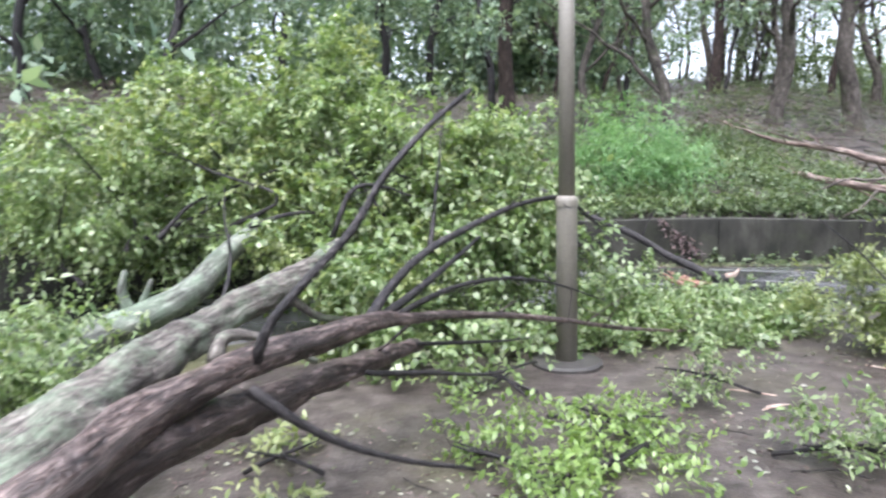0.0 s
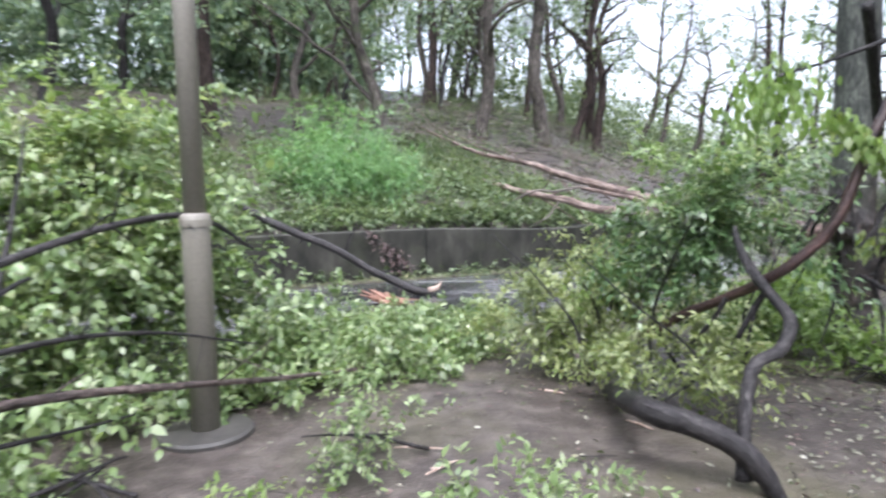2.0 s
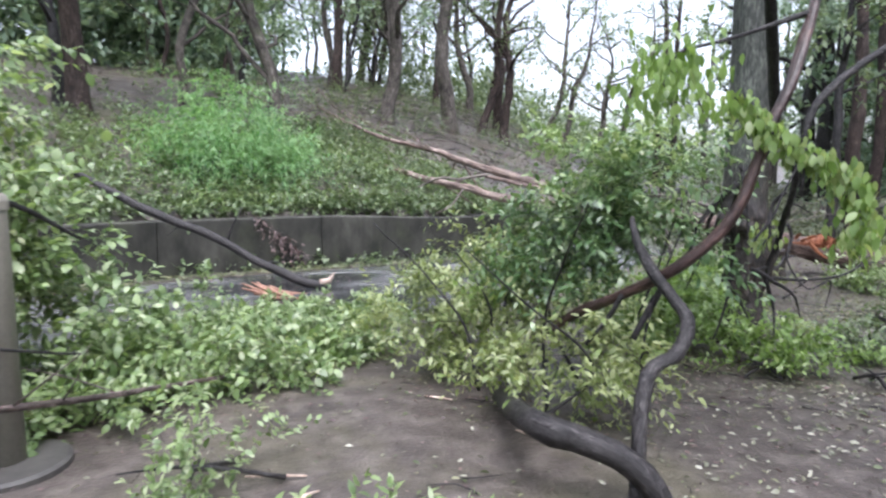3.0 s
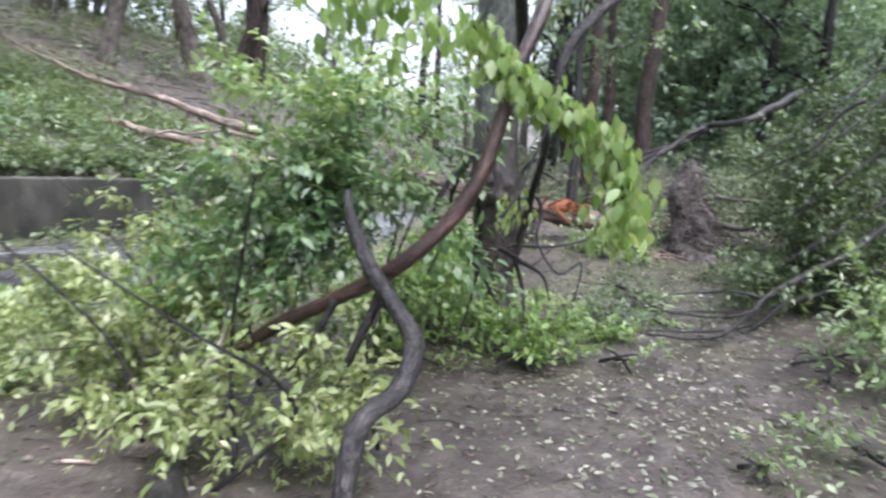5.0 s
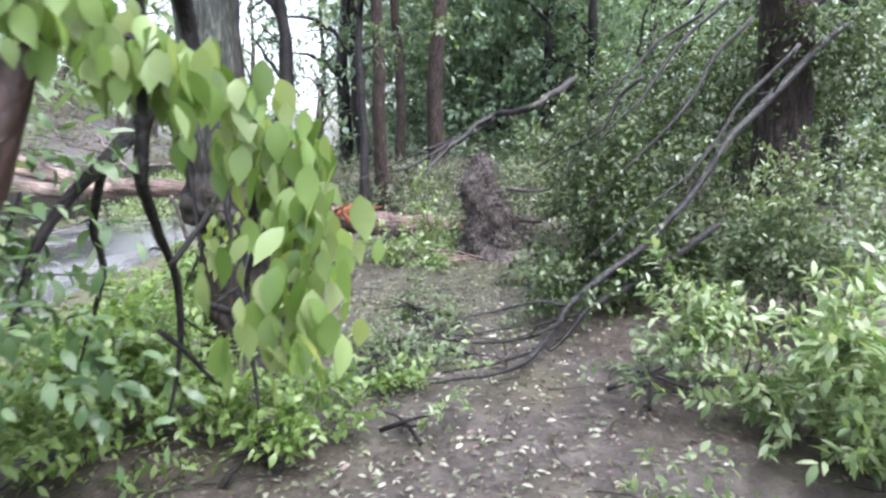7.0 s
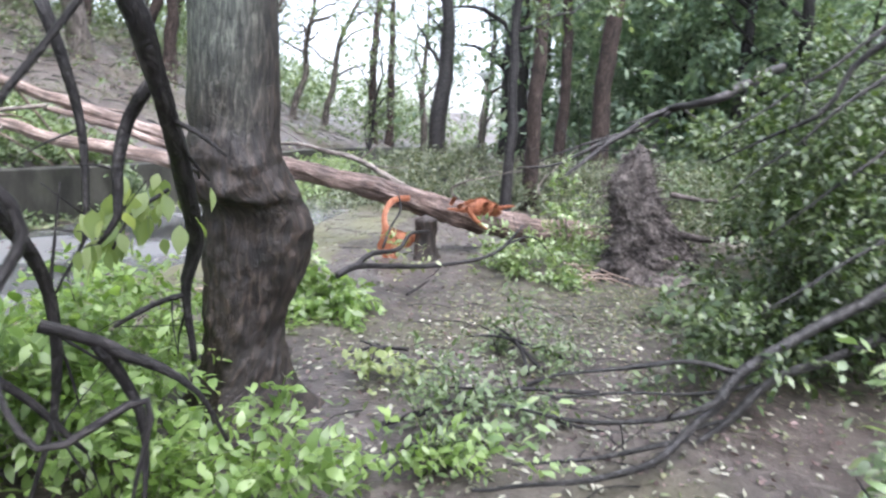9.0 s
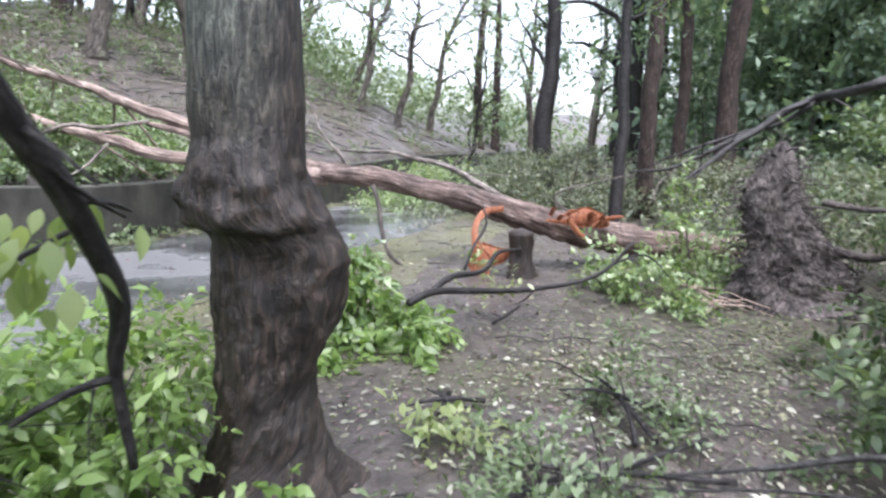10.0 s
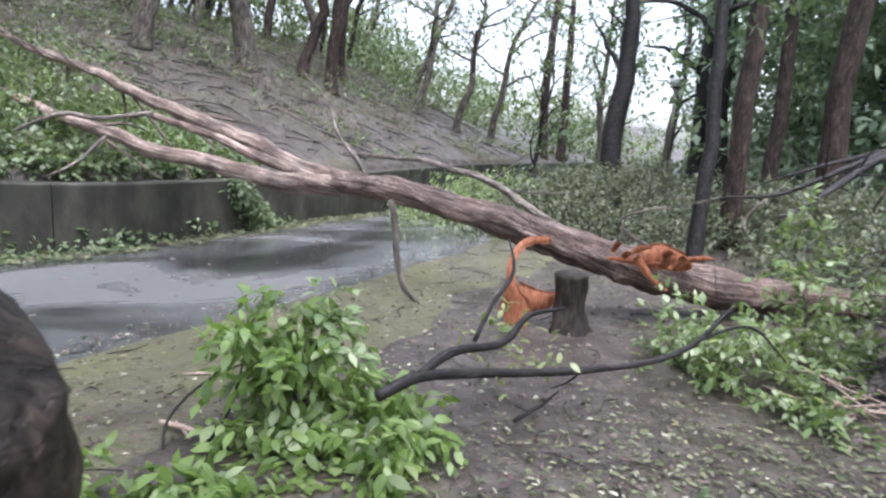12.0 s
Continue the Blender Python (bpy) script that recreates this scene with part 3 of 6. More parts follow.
# ---- lamp post on the path ----
def lamp_post(x, y, base_z, globe_on, label):
    t = thing("lamp_post", label, "lamp post", "park lamp posts")
    part("base_plate", lathe([(0.30, 0.0), (0.30, 0.03), (0.28, 0.045), (0.12, 0.05)]), M_IRON, t, "round dark base plate")
    part("lower_pole", lathe([(0.09, 0.04), (0.088, 1.33), (0.088, 1.36)]), M_POLE, t, smooth=True)
    part("collar", lathe([(0.097, 1.355), (0.097, 1.40), (0.088, 1.425), (0.07, 1.44)]), M_POLE, t, "flared collar")
    part("upper_pole", lathe([(0.068, 1.43), (0.064, 4.1)]), M_POLE, t, smooth=True)
    if globe_on:
        part("collar", lathe([(0.11, 4.1), (0.13, 4.16), (0.11, 4.2)]), M_IRON, t)
        g = bmesh.new()
        bmesh.ops.create_uvsphere(g, u_segments=24, v_segments=16, radius=0.25)
        bmesh.ops.translate(g, verts=g.verts, vec=(0, 0, 4.42))
        part("globe", g, M_GLOBE, t, "white round lamp globe", True)
    t.location = (x, y, base_z)
    return t


lamp_post(1.19, 4.6, 0.0, False, "beige painted steel lamp post with flared collar on the path")
lamp_post(27.00, 18.68, -0.1, True, "pale lamp post with white globe among the grove trees")

# ---- fallen tree beside the path ----
fallen = thing("fallen_tree", "storm-felled tree with split grey and red-brown trunks and leafy crown", "fallen tree")
limb("trunk", [(-1.21, 1.15, 0.36, 0.19), (-1.25, 1.56, 0.44, 0.175), (-1.31, 2.17, 0.53, 0.15), (-1.31, 2.98, 0.62, 0.13), (-1.13, 3.82, 0.75, 0.115), (-0.90, 4.37, 0.90, 0.09), (-0.82, 4.80, 1.05, 0.04)], M_GREYBARK, fallen, 30, 0.035, 0.3, 0.03, 1, "mossy grey split trunk")
limb("trunk", [(-2.85, 3.37, 0.02, 0.14), (-2.61, 3.94, 0.37, 0.135), (-2.36, 4.28, 0.49, 0.13), (-2.10, 4.63, 0.70, 0.12), (-1.96, 5.08, 0.98, 0.10), (-1.92, 5.61, 1.20, 0.07)], M_GREENBARK, fallen, 18, 0.05, 0.25, 0.02, 2, "green lichened trunk")
limb("stub", [(-2.47, 4.22, 0.50, 0.06), (-2.53, 4.18, 0.70, 0.04), (-2.50, 4.20, 0.89, 0.025)], M_GREENBARK, fallen, 8, 0.05, 0.2, 0, 3)
limb("stub", [(-2.43, 4.28, 0.56, 0.04), (-2.34, 4.31, 0.80, 0.02)], M_GREENBARK, fallen, 8, 0.05, 0.2, 0, 4)
limb("trunk", [(-0.70, 0.78, 0.63, 0.1), (-0.61, 0.99, 0.71, 0.093), (-0.59, 1.31, 0.76, 0.082), (-0.51, 1.57, 0.79, 0.073), (-0.39, 1.84, 0.82, 0.066), (-0.22, 2.21, 0.81, 0.064), (-0.05, 2.53, 0.82, 0.052), (0.19, 2.95, 0.77, 0.03), (0.58, 3.54, 0.66, 0.024), (1.12, 4.03, 0.51, 0.02), (1.82, 4.79, 0.26, 0.016), (3.17, 5.81, 0.00, 0.007)], M_REDBARK, fallen, 18, 0.03, 0.26, 0.012, 5, "wet red-brown trunk", 10, 0.5)
limb("trunk", [(-0.75, 0.96, 0.54, 0.1), (-0.67, 1.18, 0.59, 0.1), (-0.56, 1.60, 0.61, 0.092), (-0.40, 2.06, 0.58, 0.082), (-0.18, 2.64, 0.54, 0.07), (0.11, 3.22, 0.53, 0.045)], M_REDBARK, fallen, 18, 0.03, 0.36, 0.012, 6, "wet red-brown broken trunk")
limb("limb", [(-0.36, 1.81, 0.83, 0.028), (-0.28, 1.82, 1.00, 0.021), (-0.16, 1.95, 1.16, 0.02), (0.01, 2.09, 1.37, 0.0195), (0.12, 2.27, 1.60, 0.018), (0.30, 2.47, 1.83, 0.016), (0.50, 2.71, 2.04, 0.013)], M_DARKBARK, fallen, 9, 0.05, 0.25, 0.01, 7, "bent dark limb", 5, 0.3)
limb("limb", [(-0.05, 2.53, 0.83, 0.034), (0.01, 2.80, 0.95, 0.028), (0.17, 3.19, 1.12, 0.025), (0.43, 3.63, 1.26, 0.023), (0.79, 4.19, 1.39, 0.021), (1.19, 4.74, 1.41, 0.018), (1.54, 5.15, 1.15, 0.01)], M_DARKBARK, fallen, 9, 0.06, 0.2, 0.01, 8, "arching limb", 6, 0.4)
limb("limb", [(-0.35, 1.73, 0.74, 0.026), (-0.22, 1.74, 0.64, 0.021), (-0.10, 1.79, 0.54, 0.018), (0.07, 1.85, 0.44, 0.015), (0.29, 1.96, 0.34, 0.012), (0.53, 2.08, 0.26, 0.009)], M_DARKBARK, fallen, 7, 0.05, 0.25, 0.006, 9)
limb("limb", [(-0.08, 2.60, 0.54, 0.018), (0.17, 2.82, 0.47, 0.015), (0.55, 3.25, 0.33, 0.011), (0.89, 3.68, 0.29, 0.006)], M_DARKBARK, fallen, 6, 0.06, 0.25, 0.01, 10)
limb("limb", [(-0.04, 2.63, 0.81, 0.03), (0.13, 2.96, 0.91, 0.024), (0.33, 3.40, 1.05, 0.018), (0.50, 3.83, 1.17, 0.01)], M_DARKBARK, fallen, 7, 0.06, 0.2, 0.01, 11)
limb("limb", [(0.06, 2.74, 0.82, 0.02), (0.33, 3.28, 0.89, 0.016), (0.62, 3.72, 0.88, 0.014), (0.96, 4.15, 0.79, 0.011), (1.53, 4.79, 0.53, 0.006)], M_DARKBARK, fallen, 7, 0.06, 0.2, 0.01, 12, "", 5, 0.4)
limb("limb", [(0.13, 3.13, 0.56, 0.016), (0.46, 3.56, 0.46, 0.012), (0.87, 4.09, 0.36, 0.006)], M_DARKBARK, fallen, 6, 0.06, 0.2, 0.01, 13)
limb("limb", [(-1.04, 2.80, 0.53, 0.05), (-1.04, 2.91, 0.64, 0.045), (-0.89, 3.03, 0.63, 0.03), (-0.60, 3.34, 0.38, 0.02)], M_GREYBARK, fallen, 8, 0.06, 0.2, 0, 14)
limb("limb", [(-1.31, 3.50, 0.74, 0.018), (-1.39, 3.82, 0.98, 0.014), (-1.61, 4.23, 1.25, 0.01), (-1.81, 4.65, 1.58, 0.004)], M_DARKBARK, fallen, 7, 0.08, 0.2, 0.02, 15, "", 6, 0.4)
limb("limb", [(-1.76, 5.02, 1.20, 0.03), (-1.40, 5.27, 1.31, 0.022), (-1.06, 5.70, 1.27, 0.012)], M_DARKBARK, fallen, 7, 0.08, 0.2, 0.02, 16, "", 4, 0.4)
limb("limb", [(-1.17, 4.03, 0.81, 0.05), (-0.88, 4.23, 0.50, 0.035), (-0.60, 4.65, 0.41, 0.02)], M_GREYBARK, fallen, 8, 0.08, 0.2, 0.02, 17)
for k in range(16):
    rr = random.Random(400 + k)
    ax, ay, az = rr.uniform(-4.6, 1.0), rr.uniform(4.6, 7.6), rr.uniform(0.5, 1.2)
    limb("bough", [(ax, ay, az, 0.03), (ax + rr.uniform(-0.6, 0.9), ay + rr.uniform(-0.2, 0.6), az + rr.uniform(0.2, 0.6), 0.02), (ax + rr.uniform(-1.0, 1.6), ay + rr.uniform(-0.3, 1.0), az + rr.uniform(0.3, 1.3), 0.006)], M_DARKBARK, fallen, 6, 0.12, 0.2, 0.04, 420 + k, "", 8, 0.5)
crown = [(-5.34, 6.92, 1.65, 1.6, 1.2, 0.8, 420), (-3.79, 6.57, 1.62, 1.4, 1.2, 1.0, 520), (-2.61, 6.71, 1.81, 1.2, 1.2, 1.0, 480), (-1.63, 6.88, 2.48, 0.95, 0.9, 0.75, 420), (-1.14, 6.53, 1.57, 1.2, 1.1, 0.9, 560),
         (-0.21, 6.65, 1.75, 1.0, 1.0, 0.8, 460), (0.40, 6.52, 1.86, 0.7, 0.8, 0.5, 240), (0.12, 5.79, 0.95, 1.0, 0.8, 0.6, 420), (-0.78, 5.48, 0.76, 0.9, 0.7, 0.5, 330), (0.83, 5.87, 0.99, 0.6, 0.7, 0.6, 260),
         (-4.14, 6.46, 0.94, 1.2, 0.8, 0.45, 260), (-6.11, 6.97, 0.99, 1.2, 0.8, 0.5, 200), (-0.30, 4.68, 0.40, 0.9, 0.6, 0.35, 220), (-1.88, 6.61, 1.10, 1.3, 0.9, 0.7, 380), (-3.54, 7.60, 2.55, 1.3, 1.0, 0.8, 380)]
foliage(fallen, crown, M_LEAF, 0.105, 10, 0.4, 0.4, 0.55, True, 21, "foliage", "fresh green crown leaves", M_TWIG, 0.0)
foliage(fallen, [(x, y, z + 0.1, a, b, c, int(n * 0.22)) for x, y, z, a, b, c, n in crown], M_LEAF_PALE, 0.10, 9, 0.38, 0.3, 0.55, True, 22, "foliage", "pale turned leaves", None, 0.0)
foliage(fallen, [(x, y, z + 0.15, a * 0.95, b, c, int(n * 0.22)) for x, y, z, a, b, c, n in crown], M_LEAF_MINT, 0.10, 9, 0.38, 0.4, 0.55, True, 25, "foliage", "pale green wind-turned leaves", None, 0.0)
# leaves strewn round the post and over the verge
strip = [(1.77, 5.28, 0.16, 0.45, 0.4, 0.24, 120), (2.02, 5.70, 0.12, 0.7, 0.5, 0.2, 170), (1.58, 5.79, 0.40, 0.45, 0.4, 0.35, 130), (3.07, 6.00, -0.00, 0.6, 0.4, 0.14, 120), (2.48, 5.54, 0.05, 0.8, 0.4, 0.2, 150), (0.60, 4.97, 0.34, 0.7, 0.5, 0.35, 180)]
foliage(fallen, strip, M_LEAF, 0.09, 10, 0.34, 0.3, 0.55, True, 23, "foliage", "fresh green crown leaves", M_TWIG, 0.0)
foliage(fallen, [(-2.57, 3.24, 0.39, 0.9, 0.8, 0.42, 330), (-3.22, 3.37, 0.35, 0.9, 0.8, 0.5, 220), (-2.21, 2.65, 0.23, 0.4, 0.4, 0.3, 120)], M_LEAF, 0.085, 10, 0.34, 0.3, 0.46, True, 24, "foliage", "fresh green crown leaves", M_TWIG, 0.0)

# broken snag leaning from the wall down to the road
snag = thing("broken_limb", "dark broken limb leaning from the wall onto the road", "broken branch")
limb("limb", [(1.0, 10.6, 1.62, 0.045), (2.0, 9.98, 1.04, 0.06), (2.6, 9.75, 0.78, 0.058), (3.2, 9.4, 0.42, 0.058), (3.7, 9.15, 0.15, 0.06), (4.06, 9.0, 0.03, 0.06)], M_DARKBARK, snag, 10, 0.07, 0.2, 0.02, 31, "", 4, 0.4)
limb("torn_end", [(4.02, 9.02, 0.08, 0.062), (4.14, 9.0, 0.12, 0.04), (4.22, 9.01, 0.22, 0.008)], M_SPLIT, snag, 7, 0.05, 0.5, 0, 32, "pale torn wood")
chunk = thing("split_wood", "pink-brown splintered heartwood lying on the road edge", "broken branch")
for k in range(14):
    rr = random.Random(60 + k)
    ax, ay = 3.3 + rr.uniform(-0.14, 0.14), 8.5 + rr.uniform(-0.16, 0.16)
    limb("splinter", [(ax - rr.uniform(0.12, 0.25), ay + rr.uniform(0.0, .15), 0.07 + 0.013 * k, 0.008), (ax, ay, 0.04 + 0.006 * k, 0.022), (ax + rr.uniform(0.12, 0.28), ay - rr.uniform(0.0, .2), 0.03 + 0.004 * k, 0.006)], M_HEART, chunk, 6, 0.06, 0.7, 0, 60 + k)

# ---- leafy sprays lying on the path in front of the start ----
def ground_spray(x, y, rx, ry, rz, n, mat, seed, label, size=0.085, per=9, length=0.3, stems=3):
    t = thing("fallen_branch", label, "fallen branch", "leafy branches on the path")
    for k in range(stems):
        rr = random.Random(seed * 31 + k)
        a = rr.uniform(0, 6.28)
        limb("stem", [(x - math.cos(a) * rx, y - math.sin(a) * ry, 0.03, 0.014), (x, y, 0.05 + rz * 0.35, 0.011), (x + math.cos(a + 0.4) * rx * 0.9, y + math.sin(a + 0.4) * ry * 0.9, 0.05 + rz * 0.6, 0.004)], M_DARKBARK, t, 6, 0.07, 0.2, 0.02, seed + k, "", 3, rx * 0.5)
    foliage(t, [(x, y, rz * 0.35, rx, ry, rz, n)], mat, size, per, length, 0.3, 0.46, True, seed, "foliage", "", M_TWIG, 0.0)
    return t


GREEN_SPRAY = "green leafy branch torn off and lying on the path"
ground_spray(1.24, 3.11, 0.45, 0.3, 0.2, 95, M_LEAF_LIME, 41, GREEN_SPRAY, 0.064)
ground_spray(0.68, 2.50, 0.35, 0.28, 0.18, 70, M_LEAF_LIME, 42, GREEN_SPRAY, 0.064)
ground_spray(2.07, 3.86, 0.4, 0.3, 0.3, 75, M_LEAF, 43, GREEN_SPRAY, 0.06)
ground_spray(2.50, 2.74, 0.4, 0.25, 0.2, 80, M_LEAF, 44, GREEN_SPRAY, 0.065)
ground_spray(1.21, 2.53, 0.4, 0.25, 0.15, 80, M_LEAF_LIME, 45, GREEN_SPRAY, 0.064)
ground_spray(-0.51, 2.43, 0.22, 0.2, 0.25, 26, M_LEAF_PALE, 46, GREEN_SPRAY, 0.085)
ground_spray(0.65, 3.93, 0.3, 0.25, 0.14, 30, M_LEAF, 47, GREEN_SPRAY, 0.07)
ground_spray(6.36, 1.91, 0.14, 0.12, 0.10, 16, M_LEAF, 48, GREEN_SPRAY, 0.07)
ground_spray(6.14, 3.89, 0.22, 0.16, 0.12, 18, M_LEAF_LIME, 49, GREEN_SPRAY, 0.075)
ground_spray(6.68, 3.38, 0.14, 0.14, 0.12, 10, M_LEAF_MINT, 50, GREEN_SPRAY, 0.07)
ground_spray(7.90, 4.87, 0.24, 0.14, 0.07, 16, M_LEAF_PALE, 51, "yellow-green leaf sprig on the bare path", 0.09)
ground_spray(8.53, 4.29, 0.36, 0.3, 0.2, 60, M_LEAF_MID, 52, GREEN_SPRAY, 0.055)
ground_spray(7.64, 4.05, 0.4, 0.25, 0.07, 40, M_LEAF_MID, 53, GREEN_SPRAY, 0.06)
ground_spray(7.82, 2.32, 0.35, 0.25, 0.16, 36, M_LEAF_MID, 54, GREEN_SPRAY, 0.065)
ground_spray(5.85, 2.26, 0.12, 0.08, 0.06, 12, M_LEAF, 55, GREEN_SPRAY, 0.06)
ground_spray(9.29, 5.79, 0.2, 0.12, 0.08, 14, M_LEAF_PALE, 56, GREEN_SPRAY, 0.08, stems=1)
ground_spray(7.92, 3.93, 0.7, 0.4, 0.05, 70, M_LEAF_MID, 58, GREEN_SPRAY, 0.055)
ground_spray(7.26, 3.86, 0.4, 0.2, 0.05, 26, M_LEAF_MID, 59, GREEN_SPRAY, 0.055)

# ---- broken branch heap in the middle of the path ----
heap = thing("branch_heap", "heap of broken leafy branches with dark crooked limbs on the path", "fallen branch")
limb("limb", [(3.93, 4.16, 0.10, 0.06), (3.55, 3.25, 0.34, 0.068), (3.67, 3.03, 0.31, 0.062), (3.81, 2.90, 0.25, 0.06), (3.90, 2.80, 0.14, 0.055), (3.98, 2.69, -0.05, 0.03)], M_DARKBARK, heap, 12, 0.05, 0.2, 0.01, 71, "thick crooked dark limb on the ground")
limb("limb", [(3.86, 2.86, 0.05, 0.042), (3.93, 2.93, 0.20, 0.04), (4.08, 3.04, 0.55, 0.038), (4.28, 3.05, 0.65, 0.037), (4.39, 3.09, 0.78, 0.036), (4.42, 3.21, 0.88, 0.034), (4.45, 3.41, 1.01, 0.033), (4.51, 3.59, 1.15, 0.026), (4.56, 3.70, 1.29, 0.014)], M_DARKBARK, heap, 10, 0.05, 0.25, 0.01, 72, "crooked snaking limb")
limb("limb", [(4.27, 4.18, 0.49, 0.03), (4.39, 3.92, 0.69, 0.033), (4.46, 3.69, 0.81, 0.031), (4.52, 3.36, 1.00, 0.034), (4.63, 3.17, 1.20, 0.033), (4.72, 3.07, 1.41, 0.032), (4.85, 3.04, 1.79, 0.03), (5.01, 3.03, 2.07, 0.032), (5.24, 3.11, 2.44, 0.03), (5.55, 3.23, 3.03, 0.02)], M_REDDARK, heap, 10, 0.05, 0.2, 0.01, 73, "wet reddish broken limb")
limb("limb", [(4.29, 3.77, 0.51, 0.012), (4.41, 3.71, 0.68, 0.016), (4.45, 3.64, 0.83, 0.018)], M_DARKBARK, heap, 7, 0.05, 0.2, 0.01, 74)
limb("limb", [(4.38, 3.46, 0.61, 0.02), (4.45, 3.43, 0.76, 0.02), (4.49, 3.36, 0.93, 0.02)], M_DARKBARK, heap, 7, 0.05, 0.2, 0.01, 75)
limb("limb", [(4.01, 4.72, 0.18, 0.022), (4.00, 5.02, 0.34, 0.018), (3.94, 5.36, 0.46, 0.01)], M_TWIG, heap, 7, 0.06, 0.2, 0.01, 76, "", 5, 0.3)
limb("limb", [(4.07, 4.18, 0.34, 0.022), (4.28, 4.31, 0.55, 0.018), (4.40, 4.53, 0.85, 0.012), (4.49, 4.63, 1.04, 0.006)], M_TWIG, heap, 7, 0.06, 0.2, 0.01, 77, "", 5, 0.3)
for k in range(9):
    rr = random.Random(700 + k)
    ax, ay = rr.uniform(3.9, 4.9), rr.uniform(3.6, 4.9)
    limb("bough", [(ax, ay, 0.06, 0.013), (ax + rr.uniform(-.3, .3), ay + rr.uniform(-.3, .3), rr.uniform(0.4, 0.8), 0.009), (ax + rr.uniform(-.6, .6), ay + rr.uniform(-.6, .6), rr.uniform(0.9, 1.5), 0.004)], M_DARKBARK, heap, 6, 0.08, 0.2, 0.03, 720 + k, "", 6, 0.35)
foliage(heap, [(4.85, 4.26, 1.36, 0.55, 0.5, 0.36, 192), (4.60, 4.42, 1.09, 0.5, 0.5, 0.34, 176), (4.95, 3.93, 1.41, 0.36, 0.36, 0.28, 88), (4.64, 4.08, 0.90, 0.4, 0.4, 0.3, 96)], M_LEAF_DEEP, 0.085, 10, 0.28, 0.3, 0.42, True, 81, "foliage", "deep green glossy leaves", M_DARKBARK, 0.0)
foliage(heap, [(4.87, 4.30, 1.66, 0.42, 0.42, 0.24, 96), (4.99, 3.80, 1.57, 0.3, 0.3, 0.18, 51), (4.64, 4.31, 1.36, 0.4, 0.4, 0.3, 64)], M_LEAF_MINT, 0.078, 9, 0.26, 0.2, 0.46, True, 82, "foliage", "mint green leaves", None, 0.0)
foliage(heap, [(4.32, 5.33, 0.57, 0.55, 0.5, 0.34, 192), (3.93, 4.94, 0.27, 0.45, 0.4, 0.24, 176), (4.35, 4.65, 0.56, 0.42, 0.42, 0.34, 144), (4.44, 4.04, 0.49, 0.36, 0.36, 0.3, 120), (4.11, 4.02, 0.38, 0.35, 0.3, 0.18, 112), (4.59, 5.18, 0.97, 0.4, 0.4, 0.22, 96), (4.26, 3.64, 0.36, 0.25, 0.22, 0.16, 48), (3.86, 5.75, 0.14, 0.45, 0.35, 0.2, 112)], M_LEAF_PALE, 0.078, 9, 0.28, 0.3, 0.4, True, 83, "foliage", "yellow-green leaves", M_TWIG, 0.0)
foliage(heap, [(4.48, 4.98, 0.81, 0.45, 0.45, 0.26, 80), (5.80, 4.60, 0.36, 0.3, 0.3, 0.18, 60)], M_LEAF_LIME, 0.075, 9, 0.28, 0.3, 0.46, True, 84, "foliage", "fresh green leaves", M_TWIG, 0.0)
strewn = thing("fallen_branch", "yellow-green leafy branches strewn between the path and the road", "fallen branch")
foliage(strewn, [(3.44, 7.20, -0.18, 0.9, 0.7, 0.22, 260), (2.96, 7.29, -0.40, 0.8, 0.6, 0.22, 200), (3.11, 6.04, 0.03, 0.7, 0.4, 0.14, 150), (2.17, 6.68, 0.07, 0.7, 0.5, 0.3, 200), (1.72, 6.21, 0.02, 0.5, 0.4, 0.22, 110)], M_LEAF, 0.085, 9, 0.32, 0.3, 0.46, True, 85, "foliage", "", M_TWIG, 0.0)
limb("stem", [(1.03, 5.64, 0.04, 0.016), (2.00, 5.75, -0.02, 0.014), (2.76, 5.86, -0.04, 0.01), (3.73, 6.22, 0.10, 0.006)], M_DARKBARK, strewn, 6, 0.08, 0.2, 0.02, 86, "", 7, 0.4)
limb("stem", [(1.09, 7.44, 0.72, 0.02), (1.49, 6.76, 0.11, 0.015), (2.04, 6.28, -0.11, 0.01)], M_DARKBARK, strewn, 6, 0.08, 0.2, 0.02, 87, "", 7, 0.4)

# ---- hanging lime-green branch over the path ----
hang = thing("hanging_branch", "wet drooping branch with large lime-green leaves hanging over the path", "hanging branch")
limb("limb", [(5.77, 2.69, 2.53, 0.024), (5.44, 2.72, 2.28, 0.022), (5.14, 2.80, 2.07, 0.021), (4.94, 2.86, 1.88, 0.02), (4.88, 2.87, 1.67, 0.016), (4.85, 2.84, 1.44, 0.008)], M_DARKBARK, hang, 8, 0.06, 0.2, 0.01, 91)
SPRAY = [(4.72, 3.15, 1.95, 0.012), (4.80, 2.95, 1.74, 0.011), (4.88, 2.79, 1.64, 0.009), (4.98, 2.67, 1.50, 0.006), (4.94, 2.60, 1.36, 0.004), (4.81, 2.54, 1.21, 0.002)]
limb("stem", SPRAY, M_DARKBARK, hang, 6, 0.05, 0.1, 0, 92)
OVER = [(4.41, 3.22, 2.18, 0.012), (4.32, 3.27, 2.07, 0.008), (4.34, 3.22, 1.89, 0.003)]
limb("stem", OVER, M_DARKBARK, hang, 6, 0.05, 0.1, 0, 93)
limb("stem", [(5.24, 3.11, 2.44, 0.02), (4.75, 3.22, 2.27, 0.012), (4.41, 3.22, 2.18, 0.01)], M_DARKBARK, hang, 6, 0.05, 0.1, 0, 94)
big = bpy.data.meshes.new("leaf")
big_pts = [(0, 0, 0), (0, -0.12, 0)]
bmb = bmesh.new()
